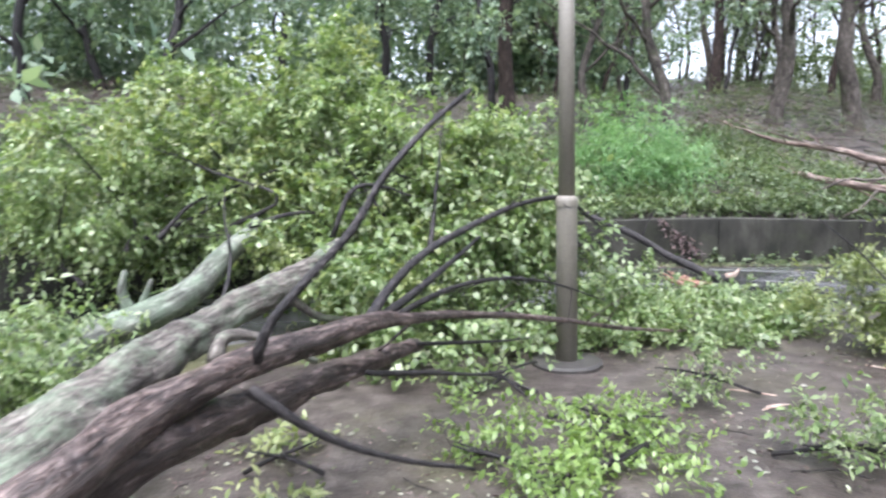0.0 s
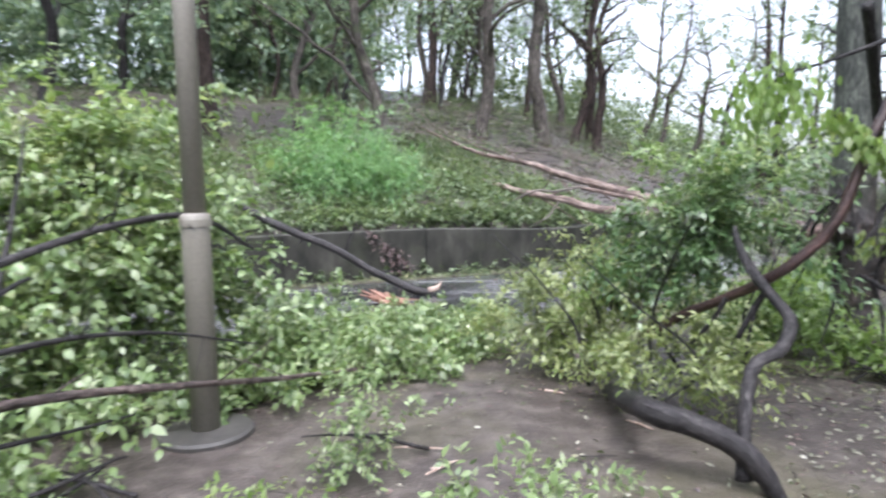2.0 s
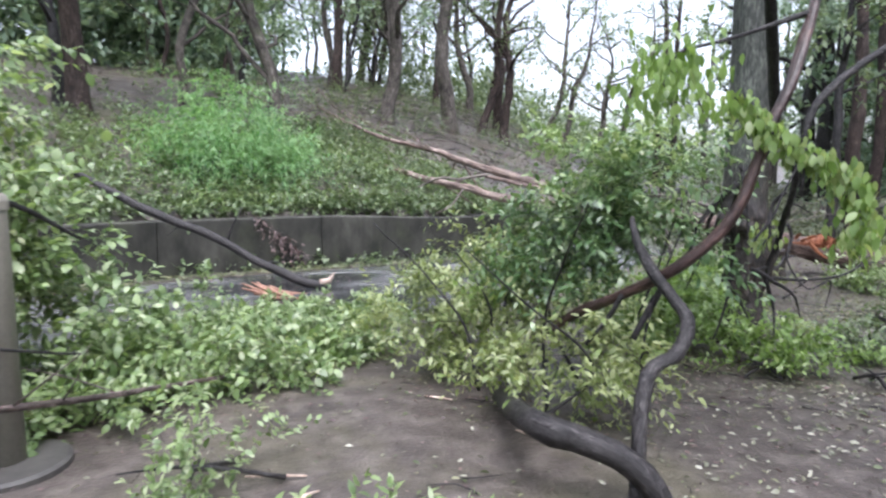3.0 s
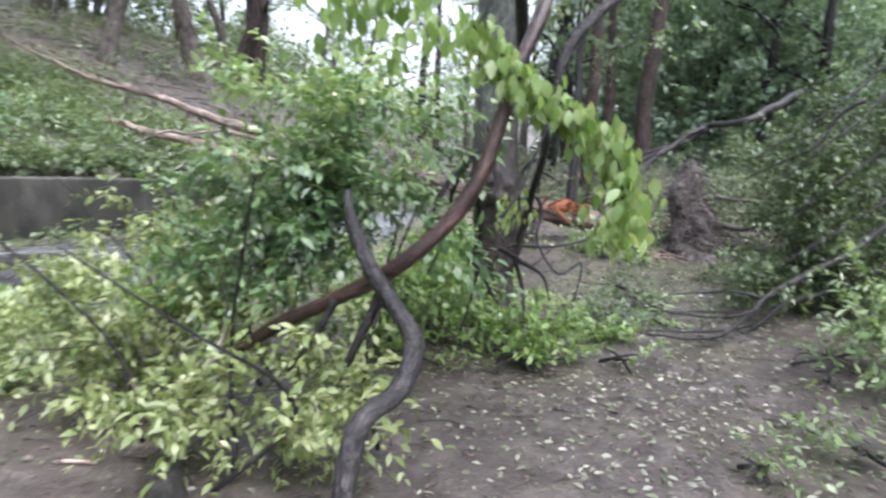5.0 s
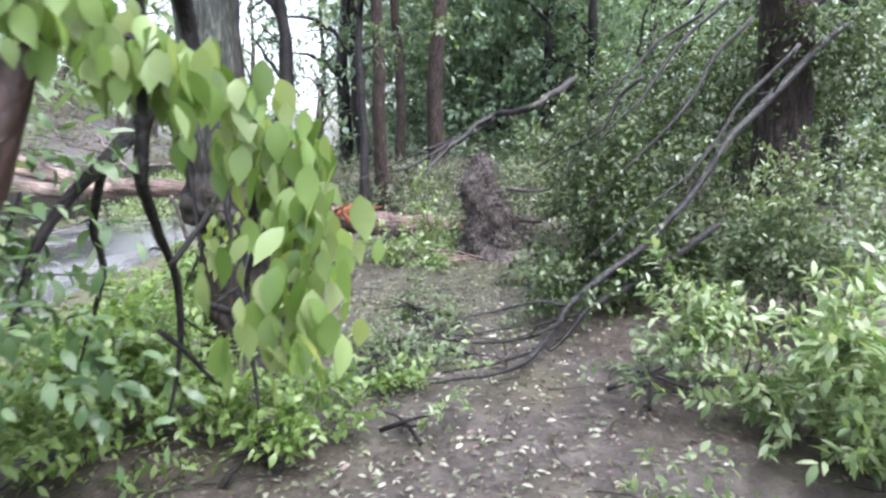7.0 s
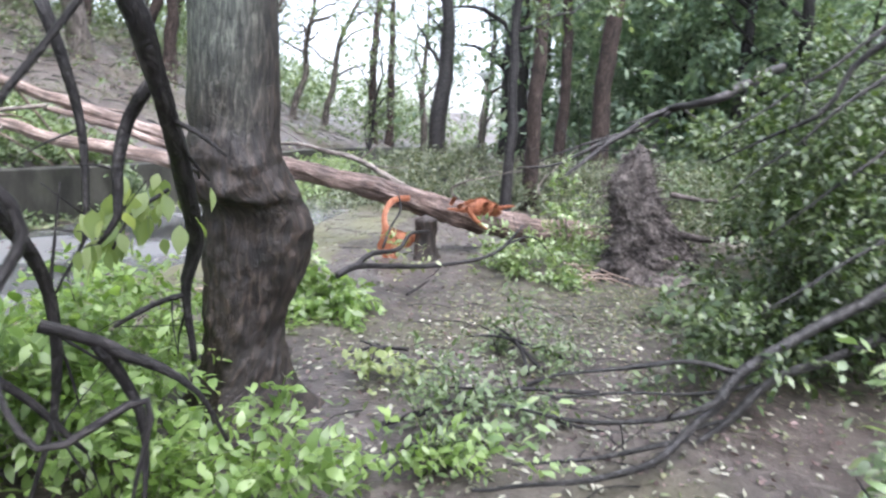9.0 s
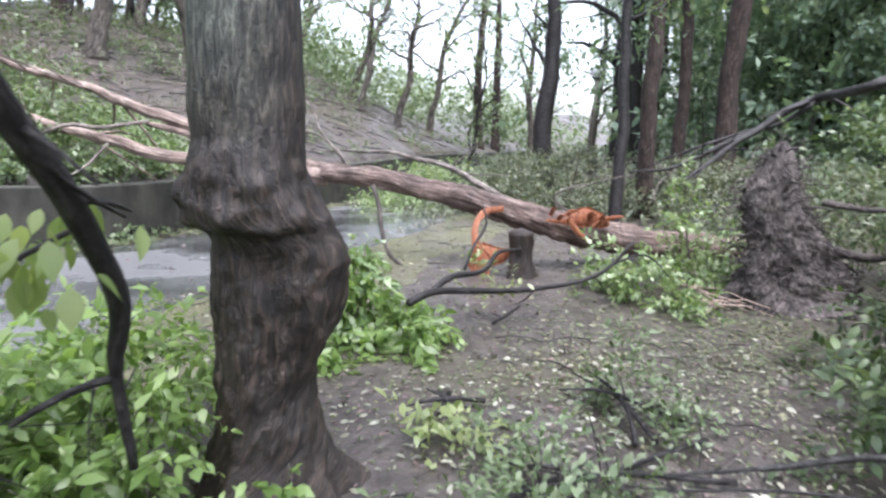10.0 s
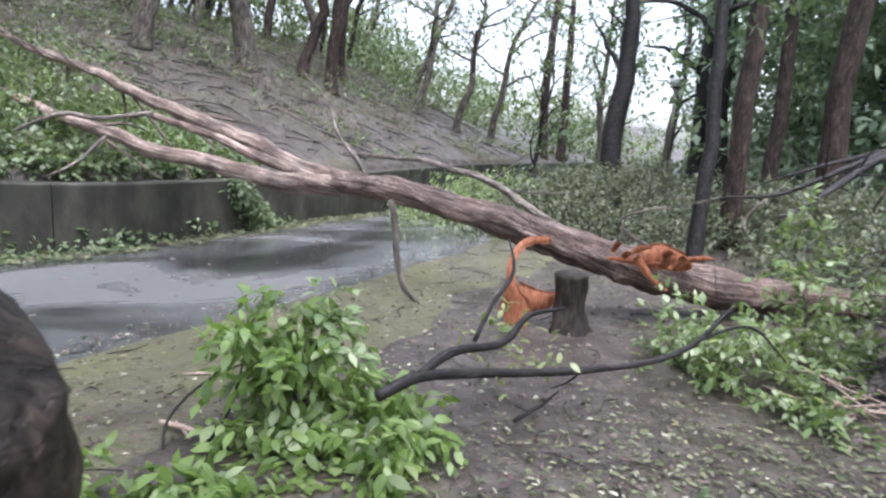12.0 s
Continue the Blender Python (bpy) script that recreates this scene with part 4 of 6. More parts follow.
rows_w = [0.0, 0.36, 0.52, 0.54, 0.42, 0.2, 0.0]
left, mid_v, right = [], [], []
for i, w in enumerate(rows_w):
    yy = i / 6
    sag_z = -0.16 * yy * yy
    mid_v.append(bmb.verts.new((0, yy, sag_z)))
    if 0 < w:
        left.append(bmb.verts.new((-w * 0.5, yy, sag_z + 0.10 * w)))
        right.append(bmb.verts.new((w * 0.5, yy, sag_z + 0.10 * w)))
for side, flip in ((left, False), (right, True)):
    seq = [mid_v[0]] + side + [mid_v[-1]]
    for i in range(6):
        quad = [mid_v[i], mid_v[i + 1], seq[i + 1], seq[i]]
        uniq = []
        for q in quad:
            if q not in uniq:
                uniq.append(q)
        if len(uniq) >= 3:
            bmb.faces.new(uniq[::-1] if flip else uniq)
for f in bmb.faces:
    f.smooth = True
bmb.to_mesh(big)
bmb.free()


def big_leaf_mat():
    m, n, l, out = nodes_of("big_lime_leaf")
    info = n.new("ShaderNodeObjectInfo")
    obj = n.new("ShaderNodeTexCoord").outputs["Object"]
    col = ramp(n, l, info.outputs["Random"], [(0.0, (0.14, 0.20, 0.075)), (0.5, (0.225, 0.29, 0.125)), (1.0, (0.34, 0.40, 0.22))])
    wav = n.new("ShaderNodeTexWave")
    wav.inputs["Scale"].default_value, wav.inputs["Distortion"].default_value = 1.6, 2.0
    wav.bands_direction = "Y"
    l.new(obj, wav.inputs["Vector"])
    p = n.new("ShaderNodeBsdfPrincipled")
    l.new(col, p.inputs["Base Color"])
    p.inputs["Roughness"].default_value = 0.3
    l.new(bump(n, l, wav.outputs["Fac"], 0.05, 0.004), p.inputs["Normal"])
    t = n.new("ShaderNodeBsdfTranslucent")
    l.new(mix_col(n, l, 1.0, col, (1.5, 1.5, 0.6), "MULTIPLY"), t.inputs["Color"])
    mx = n.new("ShaderNodeMixShader")
    mx.inputs[0].default_value = 0.5
    l.new(p.outputs[0], mx.inputs[1])
    l.new(t.outputs[0], mx.inputs[2])
    l.new(mx.outputs[0], out.inputs["Surface"])
    return m


big.materials.append(big_leaf_mat())


def big_leaves(stem, number, size, seed, reach=0.12, joined=False):
    base_v = np.array([q.co for q in big.vertices])
    vs, fs = [], []
    rng = np.random.default_rng(seed)
    line = spline(stem, 0.02)
    for k in range(number):
        p = line[int((k + 0.5) / number * (len(line) - 1))][:3]
        d = np.array([rng.normal() * 0.32, rng.normal() * 0.32, -1.0 + rng.normal() * 0.2])
        d /= np.linalg.norm(d)
        q = Vector(d).to_track_quat("Y", "Z").to_matrix().to_4x4()
        s = size * rng.uniform(0.65, 1.25)
        base = p + rng.normal(size=3) * reach * np.array([0.6, 0.6, 0.35])
        m = Matrix.Translation(base) @ q @ pose(0, 0, 0, 0, rng.uniform(-60, 60), 0) @ Matrix.Diagonal((s, s, s, 1))
        if joined:
            mm = np.array(m)
            fs += [tuple(f.vertices[i] + k * len(base_v) for i in (0, j, j + 1)) for f in big.polygons for j in range(1, len(f.vertices) - 1)]
            vs.append(base_v @ mm[:3, :3].T + mm[:3, 3])
            continue
        ob = new("leaf", big)
        ob.parent = hang
        ob.matrix_basis = m
    if joined:
        tagged(mesh_from("foliage", np.vstack(vs), fs, M_LEAF_LIME, hang, "lime-green wet leaves", None, True), kind="stuff")


big_leaves(SPRAY, 290, 0.066, 95, 0.07)
big_leaves(SPRAY, 330, 0.064, 97, 0.085, True)
big_leaves(OVER, 280, 0.07, 96, 0.22, True)

# dark crooked twigs hanging from the same branch towards the burl tree
droop = thing("hanging_branch", "dark crooked bare twigs drooping beside the burl tree", "hanging branch")
limb("limb", [(5.0, 3.2, 2.6, 0.035), (5.69, 3.61, 1.90, 0.03), (5.56, 3.56, 1.71, 0.028), (5.51, 3.62, 1.60, 0.026), (5.41, 3.66, 1.48, 0.022), (5.30, 3.73, 1.35, 0.018), (5.20, 3.76, 1.20, 0.015), (5.09, 3.76, 0.94, 0.009)], M_DARKBARK, droop, 9, 0.04, 0.3, 0.01, 101)
limb("limb", [(5.51, 3.62, 1.60, 0.024), (5.61, 3.80, 1.42, 0.021), (5.78, 3.96, 1.20, 0.02), (5.95, 4.07, 0.92, 0.018), (5.97, 4.12, 0.56, 0.012), (5.89, 4.16, 0.26, 0.005)], M_DARKBARK, droop, 8, 0.04, 0.3, 0.01, 102, "", 5, 0.25)
limb("limb", [(5.40, 3.69, 1.46, 0.016), (5.51, 3.94, 1.23, 0.015), (5.56, 3.99, 1.04, 0.012), (5.54, 4.14, 0.70, 0.005)], M_DARKBARK, droop, 7, 0.04, 0.3, 0.01, 103, "", 5, 0.2)
limb("limb", [(5.50, 3.57, 1.12, 0.01), (5.69, 3.58, 1.27, 0.009), (5.82, 3.61, 1.43, 0.008), (5.98, 3.60, 1.66, 0.006)], M_DARKBARK, droop, 6, 0.04, 0.3, 0.01, 104)
limb("limb", [(5.72, 3.49, 1.23, 0.012), (5.76, 3.48, 1.14, 0.011), (5.69, 3.45, 0.99, 0.008), (5.72, 3.32, 0.82, 0.006), (5.87, 3.27, 0.87, 0.007), (5.83, 3.27, 0.68, 0.003)], M_DARKBARK, droop, 6, 0.04, 0.3, 0.01, 105)
limb("limb", [(6.00, 3.67, 1.65, 0.026), (6.05, 3.67, 1.56, 0.026), (6.14, 3.76, 1.39, 0.025), (6.25, 3.89, 1.19, 0.024), (6.32, 3.98, 1.00, 0.022), (6.31, 4.03, 0.84, 0.016), (6.33, 4.03, 0.62, 0.01)], M_DARKBARK, droop, 9, 0.04, 0.3, 0.008, 106, "", 5, 0.25)
limb("limb", [(6.12, 3.79, 1.43, 0.015), (6.10, 3.87, 1.35, 0.014), (6.07, 3.87, 1.22, 0.012), (6.06, 3.85, 1.11, 0.01), (6.02, 3.88, 1.04, 0.005)], M_DARKBARK, droop, 7, 0.04, 0.3, 0.008, 107, "", 4, 0.2)
limb("limb", [(5.99, 4.08, 1.63, 0.016), (6.03, 4.07, 1.48, 0.014), (6.06, 4.06, 1.32, 0.012), (6.05, 4.03, 1.14, 0.009), (6.04, 4.02, 1.04, 0.006), (5.97, 4.05, 0.89, 0.003)], M_DARKBARK, droop, 7, 0.04, 0.3, 0.008, 108, "", 4, 0.2)
limb("limb", [(5.87, 3.84, 0.87, 0.017), (5.98, 3.81, 0.81, 0.016), (6.03, 3.79, 0.77, 0.014), (6.10, 3.75, 0.73, 0.012), (6.17, 3.70, 0.66, 0.008), (6.25, 3.70, 0.50, 0.005)], M_DARKBARK, droop, 9, 0.04, 0.3, 0.008, 109)
limb("limb", [(5.98, 3.81, 0.81, 0.015), (6.04, 3.81, 0.69, 0.013), (6.07, 3.79, 0.56, 0.01), (6.05, 3.76, 0.36, 0.005)], M_DARKBARK, droop, 7, 0.04, 0.3, 0.008, 110)
limb("limb", [(5.75, 3.96, 0.78, 0.012), (5.87, 3.95, 0.65, 0.011), (5.98, 3.93, 0.48, 0.006)], M_DARKBARK, droop, 6, 0.04, 0.3, 0.008, 111, "", 4, 0.2)
limb("limb", [(6.32, 4.02, 0.84, 0.009), (6.22, 4.05, 0.81, 0.008), (6.12, 4.08, 0.76, 0.005)], M_DARKBARK, droop, 6, 0.04, 0.3, 0.008, 112, "", 3, 0.2)
TIP = [(6.24, 3.97, 1.16, 0.006), (6.12, 3.93, 1.10, 0.005), (6.06, 3.90, 1.02, 0.003)]
limb("stem", TIP, M_DARKBARK, hang, 6, 0.04, 0.1, 0, 113)
big_leaves(TIP, 60, 0.075, 114, 0.09)

# low yellow-green undergrowth round the burl tree
under = thing("fallen_branch", "low tangle of yellow-green leafy branches under the burl tree", "fallen branch")
foliage(under, [(6.30, 5.08, 0.33, 0.5, 0.45, 0.18, 120), (6.00, 4.62, 0.25, 0.35, 0.35, 0.18, 70), (6.10, 4.98, 0.45, 0.5, 0.45, 0.2, 120), (5.83, 5.06, 0.41, 0.45, 0.45, 0.2, 80), (6.51, 5.06, 0.44, 0.4, 0.35, 0.18, 75), (6.76, 5.46, 0.30, 0.4, 0.35, 0.16, 70), (6.10, 4.62, 0.33, 0.4, 0.4, 0.22, 70)], M_LEAF_LIME, 0.078, 10, 0.26, 0.25, 0.46, True, 121, "foliage", "", M_TWIG, 0.0)
foliage(under, [(6.46, 3.81, 0.11, 0.22, 0.16, 0.05, 26), (6.31, 4.08, 0.14, 0.22, 0.18, 0.07, 26), (6.32, 3.96, 0.25, 0.25, 0.25, 0.16, 45), (6.66, 3.98, 0.34, 0.15, 0.15, 0.16, 22), (6.90, 3.81, -0.01, 0.25, 0.16, 0.05, 24)], M_LEAF_LIME, 0.075, 10, 0.24, 0.15, 0.46, True, 122, "foliage", "", M_TWIG, 0.0)
foliage(under, [(5.75, 4.62, 0.22, 0.32, 0.28, 0.12, 50)], M_LEAF_LIME, 0.075, 8, 0.26, 0.2, 0.46, True, 123, "foliage", "", M_TWIG, 0.0)

# ---- burl tree ----
def burl_tree(x, y):
    t = thing("burl_tree", "large grey-green tree with a dark swollen burl on its trunk", "tree")
    sides, rows = 96, 150
    v, uv = [], []
    prof = [(-0.1, 0.36), (0.0, 0.29), (0.1, 0.235), (0.25, 0.195), (0.5, 0.168), (0.98, 0.166), (1.08, 0.184), (1.3, 0.189), (1.8, 0.183), (2.6, 0.175), (4.5, 0.16), (7.0, 0.13), (9.0, 0.07)]
    pz, pr = zip(*prof)
    zs = np.concatenate([np.linspace(-0.1, 1.5, 110), np.linspace(1.53, 9, 60)])
    for z in zs:
        base = float(np.interp(z, pz, pr))
        for k in range(sides):
            a = 2 * math.pi * k / sides
            d = Vector((math.cos(a), math.sin(a), 0))
            # swelling that hangs on one side, and a thick collar ending in a ledge on the other
            side = max(0.0, math.cos(a + radians(15)))
            bz = z + 0.05 * noise.noise(d * 2.1)
            bulge = 0.14 * side * float(np.interp(bz, [0.42, 0.58, 0.68, 0.80, 0.95, 1.08, 1.22], [0, 0.3, 0.85, 1.0, 0.95, 0.55, 0]))
            lip = float(smooth(-0.35, 0.45, math.cos(a - radians(200))))
            lz = z + 0.02 * noise.noise(d * 2.3)
            collar = float(np.interp(lz, [1.03, 1.045, 1.08, 1.2, 1.33], [0, 0.95, 1.05, 0.9, 0]))
            bulge += 0.05 * lip * collar * (1 + 0.5 * noise.noise(Vector((d.x * 3.5, d.y * 3.5, z * 16))))
            shift = -0.02 * float(smooth(0.98, 1.15, z))
            root = 0.12 * max(0, math.cos(3 * a + 0.6)) * math.exp(-max(z, 0) / 0.16)
            q = Vector((d.x * 1.5, d.y * 1.5, z * 5.5))
            low = 1.0 - float(smooth(1.15, 1.5, z))
            r = base + bulge + root + 0.014 * noise.noise(q * 0.9) + low * (0.02 * noise.noise(q * 1.5) + 0.008 * noise.noise(q * 3.7) + 0.004 * noise.noise(q * 6.1))
            r += 0.006 * noise.noise(Vector((d.x * 9, d.y * 9, z * 1.4)))
            v.append((d.x * r + 0.78 * shift - 0.012 * max(0, z - 1.2), d.y * r - 0.63 * shift, z))
            uv.append((a * base, z))
    n = len(zs)
    i, j = np.meshgrid(np.arange(n - 1), np.arange(sides), indexing="ij")
    a, b = (i * sides + j).ravel(), (i * sides + (j + 1) % sides).ravel()
    f = np.stack([a, b, b + sides, a + sides], 1)
    split = 110
    mesh_from("lower_trunk", v, f[:(split - 33) * sides], M_BURLTREE, t, "dark swollen burl bark", uv, True)
    mesh_from("upper_trunk", v, f[(split - 33) * sides:], M_BURLTREE, t, "smooth grey-green bark", uv, True)
    for k in range(7):
        rr = random.Random(130 + k)
        az, z0 = rr.uniform(0, 6.28), rr.uniform(4.2, 7.5)
        e = (math.cos(az) * rr.uniform(1.6, 2.8), math.sin(az) * rr.uniform(1.6, 2.8))
        limb("limb", [(0, 0, z0, 0.07), (e[0] * 0.4, e[1] * 0.4, z0 + 0.6, 0.05), (e[0], e[1], z0 + 1.2, 0.015)], M_GREYFOREST, t, 7, 0.15, 0.2, 0.05, 130 + k, "", 8, 0.8)
    foliage(t, [(math.cos(k) * 1.8, math.sin(k) * 1.8, 6.3 + 0.5 * (k % 4), 1.2, 1.2, 0.8, 160) for k in range(8)], M_LEAF_MID, 0.11, 9, 0.5, 0.3, 0.42, False, 139)
    t.location = (x, y, 0)
    return t


burl_tree(6.91, 4.71)

# ---- trunk close beside the path ----
near_tree = thing("tree", "wet dark-brown smooth-barked tree trunk close beside the path", "tree")
limb("trunk", [(6.30, 1.18, -0.1, 0.34), (6.30, 1.18, 0.08, 0.27), (6.30, 1.19, 0.4, 0.235), (6.28, 1.24, 1.0, 0.22), (6.25, 1.35, 2.2, 0.205), (6.2, 1.5, 4.5, 0.17), (6.2, 1.6, 7.5, 0.1)], M_WETTRUNK, near_tree, 28, 0.05, 0.05, 0, 141)
for k in range(6):
    rr = random.Random(150 + k)
    az, z0 = rr.uniform(0, 6.28), rr.uniform(4.0, 7.0)
    limb("limb", [(6.42, 1.08, z0, 0.06), (6.42 + math.cos(az), 1.08 + math.sin(az), z0 + 0.7, 0.035), (6.42 + 2 * math.cos(az), 1.08 + 2 * math.sin(az), z0 + 1.2, 0.01)], M_DARKBARK, near_tree, 7, 0.15, 0.2, 0.05, 150 + k, "", 7, 0.7)
foliage(near_tree, [(6.4 + 1.5 * math.cos(k * 1.3), 1.0 + 1.5 * math.sin(k * 1.3), 6.0 + 0.5 * (k % 3), 1.1, 1.1, 0.7, 130) for k in range(6)], M_LEAF_MID, 0.11, 9, 0.5, 0.3, 0.42, False, 158)

# ---- bushes by the path ----
def bush(label, clumps, mat, seed, size=0.085, stems=8, per=9, length=0.3, width=0.46, droop=0.2):
    t = thing("bush", label, "bush")
    rr = random.Random(seed)
    for k in range(stems):
        x, y, z, rx, ry, rz, n = clumps[k % len(clumps)]
        a = rr.uniform(0, 6.28)
        limb("stem", [(x + 0.2 * rx * math.cos(a), y + 0.2 * ry * math.sin(a), 0.0, 0.013), (x + 0.35 * rx * math.cos(a), y + 0.35 * ry * math.sin(a), z * 0.6, 0.009), (x + 0.7 * rx * math.cos(a), y + 0.7 * ry * math.sin(a), z + rz * 0.4, 0.003)], M_TWIG, t, 5, 0.08, 0.2, 0.03, seed + k, "", 5, rx * 0.5)
    foliage(t, clumps, mat, size, per, length, droop, width, True, seed, "foliage", "", M_TWIG, 0.0)
    return t


bush("mint-green leafy bush bent over the path edge", [(7.97, 1.82, 0.30, 0.36, 0.32, 0.2, 90), (7.62, 1.35, 0.34, 0.34, 0.34, 0.25, 110), (7.50, 1.57, 0.19, 0.28, 0.28, 0.14, 50), (7.30, 1.21, 0.36, 0.28, 0.28, 0.26, 75)], M_LEAF_MINT, 161, 0.105, 8, 12, 0.3, 0.34)
bush("olive-green leafy bush behind the path edge", [(9.36, 1.34, 0.73, 0.7, 0.6, 0.42, 300), (9.54, 1.21, 0.92, 0.7, 0.6, 0.5, 300), (9.33, 1.49, 0.50, 0.5, 0.5, 0.35, 150)], M_LEAF_MID, 165, 0.07)
shoot = bush("fresh green drooping leafy shoot on the grass verge", [(8.18, 6.32, 0.42, 0.10, 0.10, 0.16, 42), (8.16, 6.20, 0.20, 0.14, 0.14, 0.18, 60), (8.48, 6.06, 0.08, 0.26, 0.2, 0.13, 80), (8.06, 5.98, 0.03, 0.16, 0.16, 0.12, 45), (7.60, 5.98, -0.04, 0.22, 0.15, 0.1, 36), (8.53, 5.86, 0.01, 0.2, 0.16, 0.12, 36)], M_LEAF_LIME, 168, 0.115, 8, 9, 0.24, 0.42, 0.75)
foliage(shoot, [(8.18, 6.32, 0.40, 0.12, 0.12, 0.2, 18), (8.40, 6.08, 0.10, 0.34, 0.24, 0.14, 50)], M_LEAF_MINT, 0.105, 8, 0.24, 0.6, 0.42, True, 169, "foliage", "pale undersides of wind-turned leaves", None, 0.0)
bush("lime-green shoots beside the fallen log", [(10.75, 5.66, 0.17, 0.3, 0.28, 0.2, 80), (11.64, 5.64, 0.57, 0.22, 0.22, 0.3, 60), (11.47, 5.43, 0.17, 0.35, 0.3, 0.2, 90), (10.77, 6.10, 0.02, 0.25, 0.22, 0.14, 45), (10.74, 5.28, 0.05, 0.4, 0.22, 0.1, 70)], M_LEAF, 172, 0.085)
limb_t = thing("broken_limb", "forked dark branch lying across the path beside the bush", "broken branch")
limb("limb", [(8.32, 5.76, 0.31, 0.028), (8.54, 5.80, 0.35, 0.027), (8.89, 5.81, 0.30, 0.024), (9.32, 5.76, 0.25, 0.021), (9.78, 5.64, 0.26, 0.018), (10.08, 5.53, 0.35, 0.015), (10.35, 5.46, 0.57, 0.009)], M_DARKBARK, limb_t, 9, 0.05, 0.2, 0.01, 176, "", 3, 0.3)
limb("limb", [(8.54, 5.80, 0.35, 0.022), (8.75, 5.86, 0.41, 0.024), (9.05, 5.85, 0.42, 0.021), (9.22, 5.88, 0.53, 0.015), (9.52, 5.92, 0.53, 0.008)], M_DARKBARK, limb_t, 8, 0.05, 0.25, 0.01, 177)
limb("limb", [(8.87, 5.85, 0.45, 0.012), (9.01, 5.91, 0.60, 0.011), (9.17, 5.95, 0.75, 0.01), (9.19, 6.04, 0.91, 0.004)], M_DARKBARK, limb_t, 7, 0.05, 0.2, 0.01, 178)
limb("limb", [(10.14, 5.50, 0.40, 0.01), (10.47, 5.42, 0.45, 0.009), (10.72, 5.33, 0.24, 0.004)], M_DARKBARK, limb_t, 7, 0.05, 0.2, 0.01, 179)

# ---- fallen red log over the road ----
log = thing("fallen_log", "long fallen tree trunk with peeling pinkish bark lying across the road", "fallen tree")
limb("trunk", [(13.37, 5.89, 0.16, 0.14), (12.69, 6.34, 0.20, 0.155), (11.93, 6.73, 0.29, 0.165), (11.28, 7.06, 0.46, 0.155), (10.79, 7.54, 0.65, 0.135), (10.40, 8.12, 0.81, 0.12), (9.99, 8.78, 0.94, 0.115), (9.63, 9.45, 0.98, 0.11)], M_LOGBARK, log, 30, 0.04, 0.32, 0.03, 181, "peeling pinkish bark")
limb("limb", [(9.73, 9.26, 0.97, 0.11), (9.46, 9.82, 1.06, 0.095), (9.09, 10.60, 1.32, 0.09), (8.64, 11.41, 1.55, 0.085), (8.21, 12.35, 1.81, 0.075), (7.66, 13.51, 2.19, 0.06), (7.01, 14.84, 2.50, 0.045), (6.03, 16.60, 3.31, 0.02)], M_PINKBARK, log, 12, 0.08, 0.2, 0.03, 182, "", 9, 0.9)
limb("limb", [(9.66, 9.36, 0.92, 0.12), (9.22, 9.82, 0.93, 0.1), (8.81, 10.47, 1.02, 0.09), (8.30, 11.20, 1.14, 0.085), (7.74, 12.08, 1.36, 0.075), (7.18, 13.09, 1.58, 0.065), (6.68, 13.96, 1.86, 0.055), (5.60, 15.95, 2.72, 0.03), (4.35, 17.85, 3.85, 0.012)], M_PINKBARK, log, 12, 0.08, 0.2, 0.03, 183, "", 9, 0.8)
limb("limb", [(9.50, 9.59, 0.97, 0.07), (9.07, 10.33, 1.17, 0.055), (8.71, 11.10, 1.39, 0.05), (8.28, 11.89, 1.56, 0.04)], M_PINKBARK, log, 9, 0.08, 0.2, 0.03, 184)
limb("limb", [(8.27, 11.79, 1.59, 0.03), (7.69, 12.03, 1.50, 0.028), (7.29, 12.16, 1.50, 0.025), (6.73, 12.36, 1.27, 0.02), (5.91, 12.88, 1.19, 0.008)], M_TWIG, log, 7, 0.08, 0.2, 0.03, 185, "", 6, 0.5)
limb("limb", [(7.79, 11.92, 1.30, 0.022), (7.43, 11.84, 0.96, 0.017), (6.98, 11.97, 0.72, 0.012), (6.50, 12.13, 0.60, 0.005)], M_TWIG, log, 6, 0.08, 0.2, 0.02, 186, "", 5, 0.4)
limb("limb", [(9.84, 9.09, 1.05, 0.02), (9.76, 9.56, 1.37, 0.016), (9.66, 10.01, 1.48, 0.013), (9.43, 10.69, 1.72, 0.007)], M_TWIG, log, 6, 0.08, 0.2, 0.03, 187, "", 7, 0.5)
limb("limb", [(9.83, 9.22, 1.10, 0.018), (9.70, 9.49, 1.43, 0.014), (9.72, 9.79, 1.78, 0.01), (9.58, 10.18, 2.08, 0.005)], M_TWIG, log, 6, 0.08, 0.2, 0.03, 188, "", 6, 0.5)
limb("limb", [(11.08, 7.34, 0.60, 0.045), (11.00, 7.79, 0.77, 0.042), (10.91, 8.38, 1.01, 0.038), (10.72, 9.02, 1.15, 0.032), (10.46, 9.68, 1.22, 0.022), (10.09, 10.41, 1.24, 0.01)], M_TWIG, log, 9, 0.08, 0.2, 0.03, 189, "bare grey branch", 4, 0.5)
limb("bark_strip", [(9.83, 8.57, 0.85, 0.03), (9.81, 8.42, 0.64, 0.03), (9.76, 8.28, 0.36, 0.028), (9.78, 8.16, 0.12, 0.024), (9.86, 8.02, -0.00, 0.016)], M_GREYFOREST, log, 7, 0.05, 0.1, 0, 190, "hanging dark bark strip")

